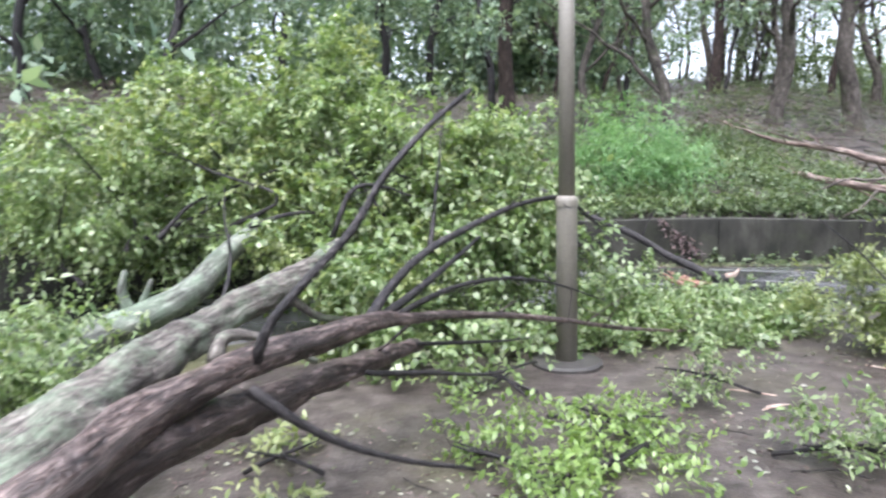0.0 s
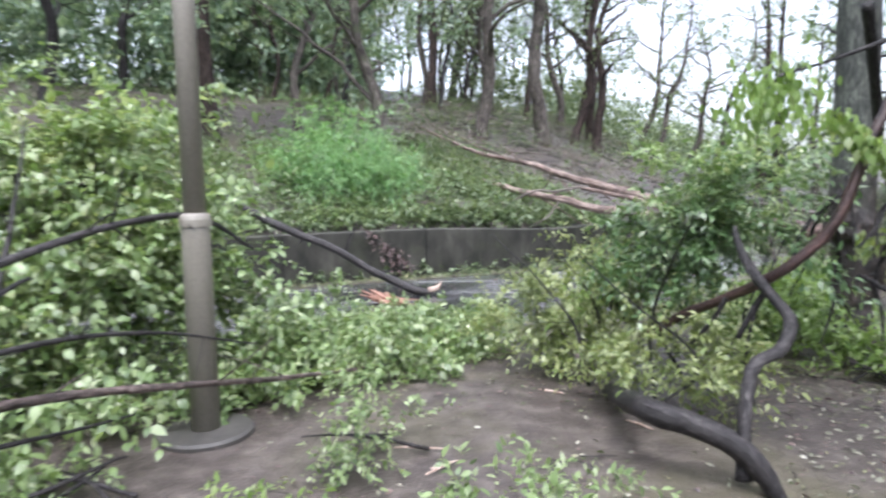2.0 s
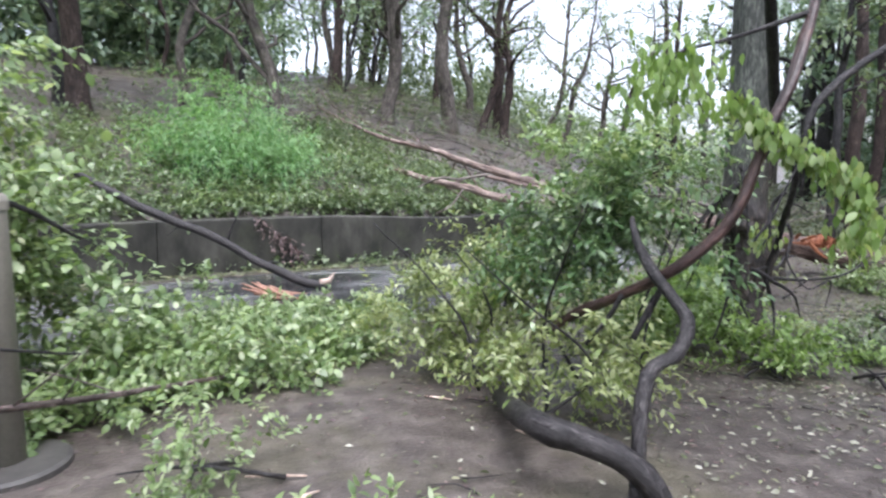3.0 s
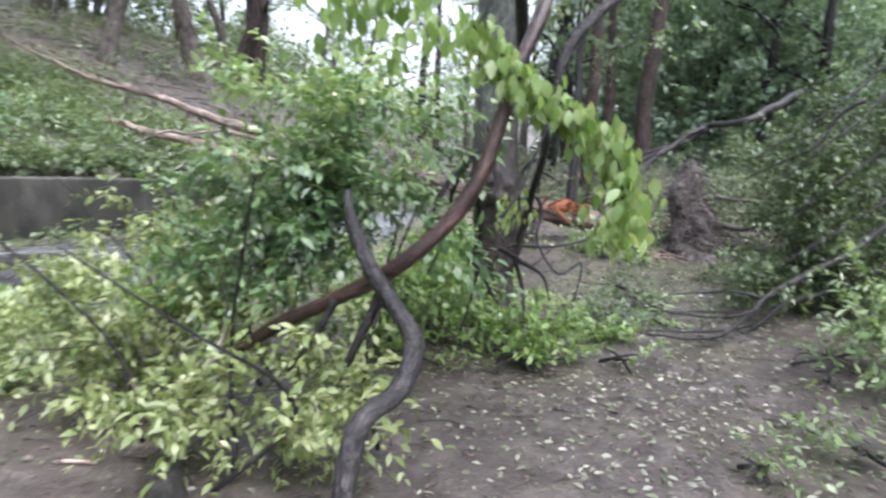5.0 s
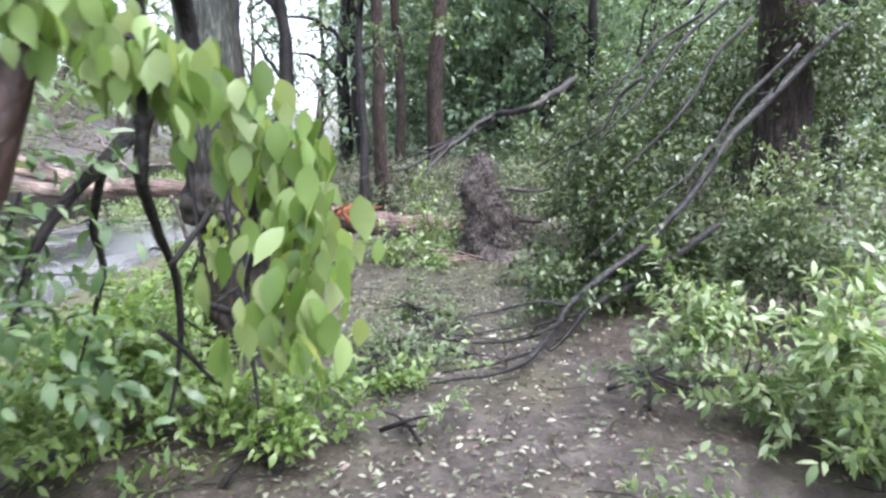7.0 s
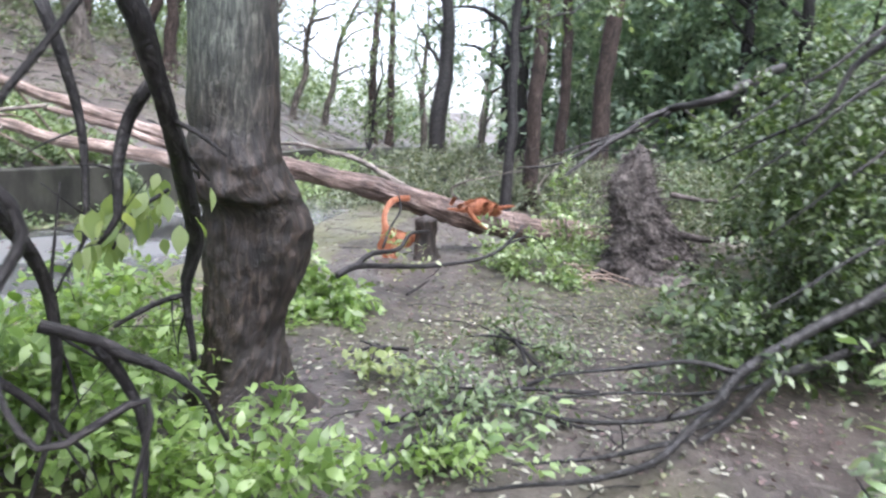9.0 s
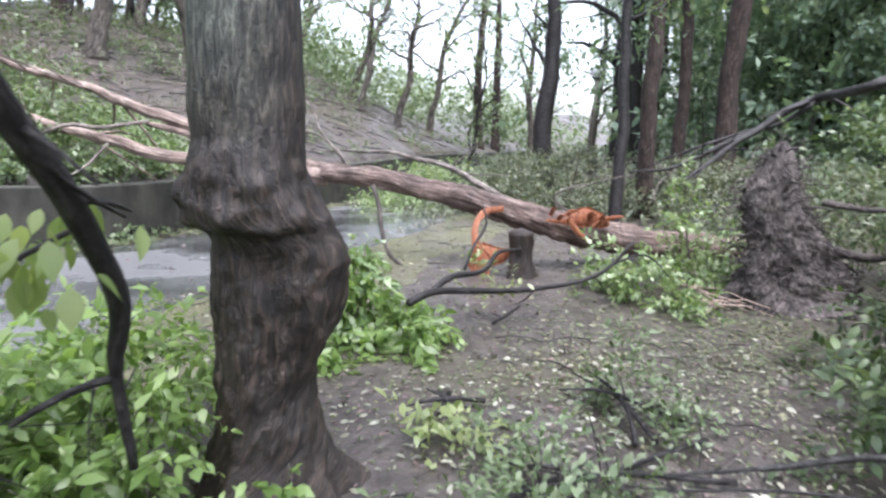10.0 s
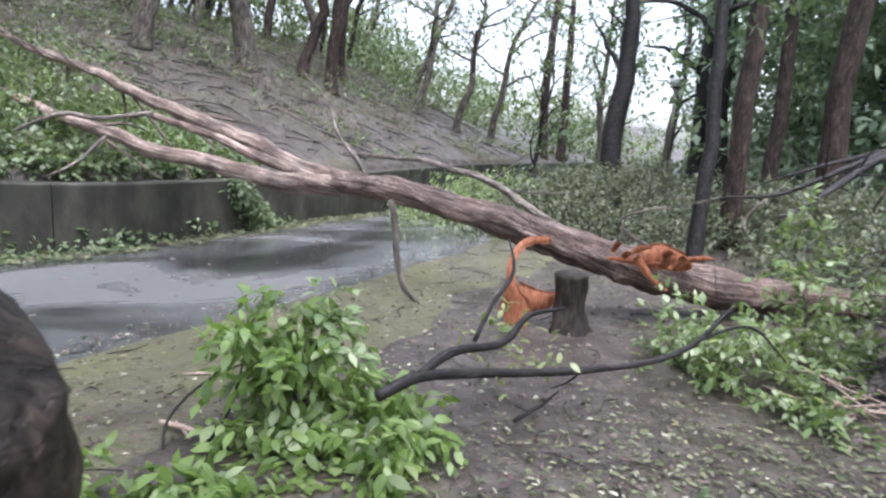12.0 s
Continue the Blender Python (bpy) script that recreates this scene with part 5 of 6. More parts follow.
for k in range(18):
    rr = random.Random(950 + k)
    a, b = (((8.21, 12.35, 1.81), (6.03, 16.60, 3.31)), ((7.18, 13.09, 1.58), (4.8, 17.1, 3.2)))[k % 2]
    f = rr.uniform(0.05, 0.85)
    p = [u * (1 - f) + w * f for u, w in zip(a, b)]
    ln, turn, up = rr.uniform(0.8, 1.9), rr.uniform(-0.9, 0.9), rr.uniform(0.2, 0.7)
    dx, dy = -0.45 * math.cos(turn) - 0.89 * math.sin(turn), 0.89 * math.cos(turn) - 0.45 * math.sin(turn)
    limb("branch", [(*p, 0.017), (p[0] + dx * ln * 0.45, p[1] + dy * ln * 0.45, p[2] + up * ln * 0.35, 0.012), (p[0] + dx * ln, p[1] + dy * ln, p[2] + up * ln + 0.05, 0.004)], M_PINKBARK if k % 3 else M_TWIG, log, 6, 0.1, 0.2, 0.05, 950 + k, "", 5, 0.45)


def torn_flap(rows, seed, label):
    """A curled sheet of torn wood: rows of x, y, z and half-width, standing across a side direction."""
    rr = np.random.default_rng(seed)
    line = spline(rows, 0.03)
    tang = np.gradient(line[:, :3], axis=0)
    side = np.cross(tang, np.array([0.76, 0.65, 0.0]))
    side /= np.linalg.norm(side, axis=1)[:, None] + 1e-9
    v = []
    for i, p in enumerate(line):
        for k in range(9):
            s = k / 4 - 1
            jag = 1 + 0.25 * noise.noise(Vector((s * 3, i * 0.4, seed)))
            curl = 0.35 * p[3] * (s * s)
            v.append(p[:3] + side[i] * s * p[3] * jag + np.array([0.76, 0.65, 0]) * curl)
    v = np.array(v)
    n = len(line)
    back_v = v + np.array([0.76, 0.65, 0.05]) * 0.014
    i = np.arange(n * 9).reshape(n, 9)
    f = np.stack([i[:-1, :-1], i[1:, :-1], i[1:, 1:], i[:-1, 1:]], -1).reshape(-1, 4)
    rim = []
    m = n * 9
    edge = list(i[:, 0]) + list(i[-1, 1:]) + list(i[::-1, -1][1:]) + list(i[0, ::-1][1:])
    for a, b in zip(edge, edge[1:]):
        rim.append((a, b, b + m, a + m))
    return mesh_from("torn_wood", np.vstack([v, back_v]), np.vstack([f, f[:, ::-1] + m, np.array(rim)]), M_ORANGE, log, label, None, True)


torn_flap([(10.58, 7.20, 0.67, 0.03), (10.37, 7.27, 0.64, 0.035), (10.24, 7.27, 0.49, 0.03), (10.20, 7.20, 0.30, 0.05), (10.22, 7.17, 0.13, 0.13), (10.22, 7.11, -0.08, 0.03)], 191, "bright orange torn wood flap")
torn_flap([(10.58, 7.06, 0.24, 0.02), (10.40, 7.10, 0.19, 0.10), (10.24, 7.18, 0.20, 0.14)], 192, "bright orange torn wood flap")
torn_flap([(10.99, 6.97, 0.54, 0.012), (11.17, 6.85, 0.53, 0.035), (11.34, 6.74, 0.57, 0.11), (11.56, 6.65, 0.51, 0.07), (11.61, 6.61, 0.50, 0.02)], 193, "splayed orange torn wood")
torn_flap([(11.15, 6.81, 0.57, 0.03), (11.23, 6.72, 0.42, 0.03), (11.34, 6.63, 0.31, 0.01)], 194, "splayed orange torn wood")
for k in range(9):
    rr = random.Random(900 + k)
    sx, sz = 11.05 + 0.065 * k, 0.52 + rr.uniform(-0.05, 0.07)
    sy = 6.97 - 0.045 * k
    dx, dz = rr.uniform(-0.14, 0.16), rr.uniform(0.02, 0.16)
    torn_flap([(sx, sy, sz, 0.02), (sx + dx * 0.5, sy - 0.08, sz + dz * 0.7, 0.022), (sx + dx, sy - 0.15, sz + dz * 0.8, 0.003)], 900 + k, "splayed orange torn wood")
stump = thing("tree_stump", "short dark cut tree stump under the fallen log", "stump")
limb("stump", [(10.56, 6.9, -0.05, 0.18), (10.56, 6.9, 0.08, 0.135), (10.55, 6.9, 0.3, 0.115), (10.54, 6.9, 0.46, 0.12)], M_BURLTREE, stump, 24, 0.03, 0.3, 0, 195)

# ---- upturned root plate ----
rootp = thing("root_ball", "upturned root plate of a fallen tree, grey mud and hanging roots", "root ball")
rng = np.random.default_rng(200)


def plate_radius(zz, a):
    """Lumpy outline of the torn-up roots: narrow crest, wide skirt on one side."""
    w = np.interp(zz, [0, 0.1, 0.3, 0.55, 0.8, 0.93, 1.0], [0.70, 0.50, 0.37, 0.28, 0.18, 0.10, 0.02])
    q = Vector((math.cos(a) * 0.9, math.sin(a) * 0.9, zz * 2.6))
    lump = 0.14 * noise.noise(q * 1.3) + 0.24 * noise.noise(q * 3.1) + 0.16 * abs(noise.noise(q * 7.0)) + 0.1 * noise.noise(q * 14)
    return w * (1.0 + lump + 0.25 * math.cos(a) * (1 - zz))


def plate_point(zz, a, out=1.0):
    r = plate_radius(zz, a) * out
    return (math.cos(a) * r - 0.16 * zz + 0.06 * math.sin(zz * 7), math.sin(a) * r * 0.62, zz * 1.42 - 0.03)


v, uvs = [], []
for i in range(81):
    for k in range(72):
        a = 2 * math.pi * k / 72
        v.append(plate_point(i / 80, a))
        uvs.append((a * 0.4, i / 57))
i, j = np.meshgrid(np.arange(80), np.arange(72), indexing="ij")
a, b = (i * 72 + j).ravel(), (i * 72 + (j + 1) % 72).ravel()
rp = mesh_from("root_mass", v, np.stack([a, b, b + 72, a + 72], 1), M_ROOT, rootp, "", uvs, True)
datas = []
for k in range(420):
    a, zz = rng.uniform(0, 6.28), rng.uniform(0.1, 0.95)
    ln = rng.uniform(0.04, 0.2)
    p = np.array(plate_point(zz, a, 0.95))
    o = np.array([math.cos(a), math.sin(a) * 0.6, 0])
    q1 = p + o * ln * 0.45 + rng.normal(size=3) * 0.06
    q2 = q1 + o * ln * 0.2 + np.array([rng.normal() * 0.09, rng.normal() * 0.09, -ln * rng.uniform(-0.3, 1.3)])
    q2[2] = max(q2[2], 0.01)
    datas.append(tube_data([(*p, 0.008), (*q1, 0.005), (*q2, 0.0015)], 4, 0.05, 0, 0.03, k))
vv, ff, uu = join(datas)
mesh_from("root_fringe", vv, ff, M_ROOT, rootp, "thin hanging roots", uu, True)
limb("root", [(0.3, -0.1, 0.5, 0.04), (0.7, -0.2, 0.45, 0.03), (1.0, -0.3, 0.62, 0.02), (1.2, -0.3, 0.55, 0.008)], M_ROOT, rootp, 7, 0.06, 0.3, 0.02, 201)
limb("root", [(0.2, -0.1, 0.9, 0.03), (0.6, -0.3, 0.85, 0.02), (0.9, -0.35, 0.95, 0.008)], M_ROOT, rootp, 7, 0.06, 0.3, 0.02, 202)
rootp.location = (11.5, 4.75, 0)
rootp.rotation_euler = (0, 0, radians(-35))
sticks = thing("wood_splinters", "little heap of pale pink wood splinters on the path", "splinters")
for k in range(22):
    rr = random.Random(210 + k)
    a, ln = rr.uniform(0, 3.14), rr.uniform(0.1, 0.3)
    cx, cy, cz = 11.0 + rr.uniform(-0.25, 0.25), 5.05 + rr.uniform(-0.2, 0.2), 0.02 + 0.004 * k
    limb("splinter", [(cx - math.cos(a) * ln, cy - math.sin(a) * ln, cz, 0.004), (cx, cy, cz + 0.01, 0.007), (cx + math.cos(a) * ln, cy + math.sin(a) * ln, cz + rr.uniform(0, 0.06), 0.004)], M_SPLIT, sticks, 4, 0.15, 0.2, 0, 210 + k)

# ---- fallen crown on the far side of the path ----
rightfall = thing("fallen_tree", "toppled dark-leaved tree crown leaning over the path", "fallen tree")
limb("limb", [(6.89, 3.34, 0.23, 0.006), (7.61, 3.12, 0.09, 0.014), (8.32, 3.04, 0.15, 0.024), (8.55, 3.0, 0.26, 0.03), (8.91, 2.76, 0.49, 0.030), (9.27, 2.51, 0.69, 0.032), (9.66, 2.25, 1.03, 0.034), (10.12, 1.94, 1.54, 0.035), (10.64, 1.59, 1.95, 0.036), (11.47, 1.03, 2.59, 0.04)], M_TWIGDARK, rightfall, 9, 0.07, 0.2, 0.02, 221, "long wet grey bough", 4, 0.5)
limb("limb", [(8.55, 3.0, 0.27, 0.018), (8.41, 3.17, 0.32, 0.014), (8.01, 3.36, 0.34, 0.01), (7.71, 3.55, 0.33, 0.005)], M_TWIGDARK, rightfall, 6, 0.06, 0.2, 0.01, 222, "", 3, 0.3)
limb("limb", [(8.34, 3.00, 0.20, 0.016), (7.96, 3.12, 0.19, 0.013), (7.56, 3.32, 0.25, 0.009), (7.28, 3.53, 0.34, 0.005)], M_TWIGDARK, rightfall, 6, 0.06, 0.2, 0.01, 223, "", 3, 0.3)
limb("limb", [(8.07, 3.06, 0.08, 0.014), (7.57, 3.23, 0.12, 0.01), (7.18, 3.40, 0.18, 0.005)], M_TWIGDARK, rightfall, 6, 0.06, 0.2, 0.01, 224, "", 3, 0.3)
for k, (a, b, c) in enumerate([((10.84, 2.08, 2.79), (10.10, 2.80, 1.80), (9.48, 3.40, 1.09)), ((10.67, 1.85, 2.59), (10.02, 2.41, 1.69), (9.32, 3.13, 0.85)), ((11.18, 2.31, 2.75), (10.55, 2.95, 2.11), (9.89, 3.65, 1.40)), ((10.30, 1.49, 2.27), (9.57, 2.20, 1.29), (8.76, 2.98, 0.54)), ((9.81, 2.68, 2.03), (9.69, 3.01, 1.59), (9.56, 3.55, 1.26))]):
    limb("limb", [(*a, 0.022), (*[(p + q) / 2 + 0.04 for p, q in zip(a, b)], 0.019), (*b, 0.015), (*c, 0.005)], M_DARKBARK, rightfall, 7, 0.08, 0.2, 0.03, 230 + k, "", 10, 0.45)
rclumps = [(12.02, 3.06, 1.47, 1.0, 0.9, 0.8, 420), (12.21, 3.34, 0.85, 0.7, 0.6, 0.5, 240), (11.86, 2.49, 0.71, 0.9, 0.8, 0.7, 380), (12.94, 2.17, 2.02, 1.2, 1.0, 0.9, 420), (12.92, 1.30, 2.30, 1.0, 1.0, 0.9, 360), (11.00, 2.69, 0.18, 0.8, 0.7, 0.4, 300), (11.08, 1.95, 0.17, 0.7, 0.6, 0.4, 220), (11.72, 1.14, 2.55, 0.8, 0.8, 0.6, 240), (12.23, 0.51, 1.72, 0.8, 0.8, 0.8, 240)]
foliage(rightfall, rclumps, M_LEAF_DARK, 0.085, 10, 0.4, 0.35, 0.46, True, 241, "foliage", "dark glossy crown leaves", M_DARKBARK, 0.0)
foliage(rightfall, [(x, y, z + 0.1, a, b, c, int(n * 0.5)) for x, y, z, a, b, c, n in rclumps], M_LEAF_DARK, 0.085, 9, 0.4, 0.3, 0.46, True, 242, "foliage", "", None, 0.0)
foliage(rightfall, [(9.33, 3.06, 0.19, 0.6, 0.5, 0.2, 230), (9.95, 3.29, 0.23, 0.5, 0.4, 0.2, 130), (9.89, 2.83, 0.63, 0.6, 0.5, 0.4, 240), (10.23, 2.89, 1.15, 0.6, 0.6, 0.4, 240), (10.78, 3.30, 1.57, 0.6, 0.6, 0.4, 240)], M_LEAF_DARK, 0.078, 10, 0.36, 0.3, 0.46, True, 243, "foliage", "", M_DARKBARK, 0.0)
limb("limb", [(7.68, 3.19, -0.09, 0.009), (8.03, 3.12, -0.05, 0.013), (8.48, 3.00, 0.05, 0.02), (8.87, 2.90, 0.18, 0.024), (9.26, 2.69, 0.27, 0.028), (9.70, 2.44, 0.40, 0.032), (10.64, 1.98, 0.71, 0.035)], M_TWIGDARK, rightfall, 8, 0.06, 0.2, 0.01, 244, "wet grey bough over the path")
limb("limb", [(8.84, 2.92, 0.17, 0.012), (8.58, 3.14, 0.12, 0.009), (8.29, 3.47, 0.10, 0.007), (8.03, 3.77, 0.06, 0.006), (7.78, 4.20, 0.04, 0.003)], M_TWIGDARK, rightfall, 6, 0.06, 0.2, 0.01, 245, "", 3, 0.2)
limb("limb", [(8.48, 3.00, 0.05, 0.012), (8.23, 3.20, -0.00, 0.009), (8.00, 3.47, 0.00, 0.007), (7.90, 3.75, 0.03, 0.004)], M_TWIGDARK, rightfall, 6, 0.06, 0.2, 0.01, 246, "", 3, 0.2)
limb("limb", [(7.87, 3.20, -0.09, 0.008), (7.64, 3.40, -0.08, 0.006), (7.41, 3.59, -0.09, 0.004)], M_TWIGDARK, rightfall, 6, 0.06, 0.2, 0.01, 247)
dtree = thing("tree", "thick dark trunk standing in the shade behind the fallen crown", "tree")
limb("trunk", [(11.4, 1.5, -0.1, 0.42), (11.4, 1.5, 0.4, 0.32), (11.5, 1.5, 2.0, 0.27), (11.3, 1.6, 5.0, 0.22), (11.2, 1.4, 8.0, 0.1)], M_BROWNBARK, dtree, 16, 0.15, 0.15, 0.03, 250)
for k in range(6):
    rr = random.Random(270 + k)
    az, z0 = rr.uniform(0, 6.28), 2.6 + 0.8 * k
    limb("limb", [(11.4, 1.52, z0, 0.08), (11.4 + math.cos(az) * 0.9, 1.52 + math.sin(az) * 0.9, z0 + 0.6, 0.05), (11.4 + math.cos(az) * 2.0, 1.52 + math.sin(az) * 2.0, z0 + 1.0, 0.015)], M_BROWNBARK, dtree, 7, 0.15, 0.2, 0.05, 270 + k, "", 6, 0.7)
deadf = thing("broken_limb", "bare dark fallen limbs resting across the undergrowth behind the roots", "broken branch")
limb("limb", [(15.6, 4.6, 2.6, 0.07), (14.1, 5.0, 2.05, 0.06), (14.98, 5.94, 1.97, 0.055), (14.06, 6.29, 1.54, 0.045), (13.29, 6.49, 1.11, 0.03), (12.81, 6.61, 0.89, 0.012)], M_DARKBARK, deadf, 9, 0.1, 0.2, 0.04, 251, "", 8, 0.9)
limb("limb", [(14.98, 5.93, 1.93, 0.04), (14.74, 6.36, 1.61, 0.03), (14.25, 7.04, 1.38, 0.02), (13.85, 7.62, 1.06, 0.008)], M_DARKBARK, deadf, 8, 0.1, 0.2, 0.04, 252, "", 8, 0.8)
limb("limb", [(14.10, 6.38, 1.51, 0.03), (13.49, 6.86, 1.13, 0.022), (12.97, 7.32, 0.99, 0.01)], M_DARKBARK, deadf, 8, 0.1, 0.2, 0.04, 253, "", 7, 0.6)
foliage(deadf, [(13.6, 4.6, 1.2, 1.0, 0.9, 0.7, 240), (13.2, 4.2, 0.8, 0.6, 0.6, 0.4, 120)], M_LEAF_MID, 0.085, 9, 0.4, 0.3, 0.42, False, 254, "foliage", "", M_TWIG, 0.0)


stick = thing("broken_stick", "pale peeled stick lying on the mossy verge", "stick")
limb("stick", [(7.58, 6.51, 0.03, 0.012), (7.66, 6.41, 0.035, 0.013), (7.74, 6.28, 0.03, 0.01)], M_SPLIT, stick, 6, 0.05, 0.2, 0.01, 261)
wands = thing("broken_twig", "thin dark curved twigs sprung up beside the green shoot", "twigs")
limb("twig", [(7.55, 6.25, -0.06, 0.008), (7.60, 6.37, 0.11, 0.007), (7.78, 6.40, 0.25, 0.006), (7.96, 6.41, 0.30, 0.004)], M_DARKBARK, wands, 5, 0.05, 0.2, 0.01, 262)
limb("twig", [(7.64, 6.19, -0.05, 0.008), (7.81, 6.23, 0.12, 0.007), (7.91, 6.33, 0.31, 0.006), (7.98, 6.39, 0.53, 0.003)], M_DARKBARK, wands, 5, 0.05, 0.2, 0.01, 263)

# ---- standing trees ----
def along_wall(x0, x1, d0, d1, n, seed, patchy=0.0):
    """Random places at a distance beyond the wall."""
    rng = np.random.default_rng(seed)
    line = WALL_LINE
    tx = np.gradient(line, axis=0)
    tx /= np.linalg.norm(tx, axis=1)[:, None]
    nx = np.stack([-tx[:, 1], tx[:, 0]], 1)
    ok = np.where((line[:, 0] > x0) & (line[:, 0] < x1))[0]
    i = rng.integers(ok[0], ok[-1], n)
    p = line[i] + tx[i] * rng.uniform(-0.35, 0.35, n)[:, None] + nx[i] * rng.uniform(d0, d1, n)[:, None]
    if patchy:
        keep = np.array([noise.noise(Vector((a * 0.45, b * 0.45, seed))) for a, b in p]) > patchy - 0.5
        p = p[keep]
    return p


def tree(x, y, h, r, mat, leaf, label, seed, limbs=6, leaves=900, lean=(0.0, 0.0), crown=0.4, spread=2.4, size=0.16, twigs=5, fork=0, bumps=0.0, bend=0.03, group="woodland trees"):
    t = thing("tree", label, "tree", group)
    rr = random.Random(seed)
    z0 = float(land(np.array([x]), np.array([y]))[0]) - 0.08
    straight = mat is M_RUSTBARK and h > 9.5
    w = (0.008 if straight else bend) * h
    ph = [rr.uniform(0, 6.28) for _ in range(4)]

    def at(f):
        k = min(1.0, f * 5)
        return (lean[0] * f * h + w * k * (math.sin(f * 5 + ph[0]) - math.sin(ph[0]) + 0.5 * math.sin(f * 13 + ph[1])), lean[1] * f * h + w * k * (math.cos(f * 4.4 + ph[2]) - math.cos(ph[2]) + 0.5 * math.sin(f * 11 + ph[3])), f * h)
    ctrl = [(*at(0.0), r * 1.5), (*at(0.03), r * 1.15), (*at(0.12), r), (*at(0.21), r * 0.94), (*at(0.3), r * 0.88), (*at(0.4), r * 0.8), (*at(0.5), r * 0.7), (*at(0.62), r * 0.56), (*at(0.75), r * 0.42), (*at(1.0), r * 0.12)]
    limb("trunk", ctrl, mat, t, 10, 0.35, 0.14 + bumps, 0.05, seed)
    ends = []
    for k in range(limbs):
        f = crown + (0.97 - crown) * (k + rr.random()) / limbs
        a = rr.uniform(0, 6.283)
        ln = (0.6 if straight else 1.0) * spread * rr.uniform(0.6, 1.2) * (1.15 - 0.6 * f)
        p = at(f)
        q1 = (p[0] + math.cos(a) * ln * 0.45, p[1] + math.sin(a) * ln * 0.45, p[2] + ln * rr.uniform(0.15, 0.5))
        q2 = (p[0] + math.cos(a + 0.3) * ln, p[1] + math.sin(a + 0.3) * ln, p[2] + ln * rr.uniform(0.35, 0.9))
        lr = r * 0.5 * (1.1 - f * 0.6)
        limb("limb", [(*p, lr), (*q1, lr * 0.65), (*q2, lr * 0.15)], mat, t, 5, 0.35, 0.15, 0.12, seed * 3 + k, "", twigs, ln * 0.5, False)
        ends += [q1, q2, ((q1[0] + q2[0]) / 2, (q1[1] + q2[1]) / 2, (q1[2] + q2[2]) / 2)]
    if leaves:
        per = max(4, leaves // (8 * len(ends)))
        foliage(t, [(*e, 0.34 * spread, 0.34 * spread, 0.26 * spread, per) for e in ends], leaf, size, 8, 0.6, 0.3, 0.45, False, seed, "crown")
    t.location = (x, y, z0)
    return t


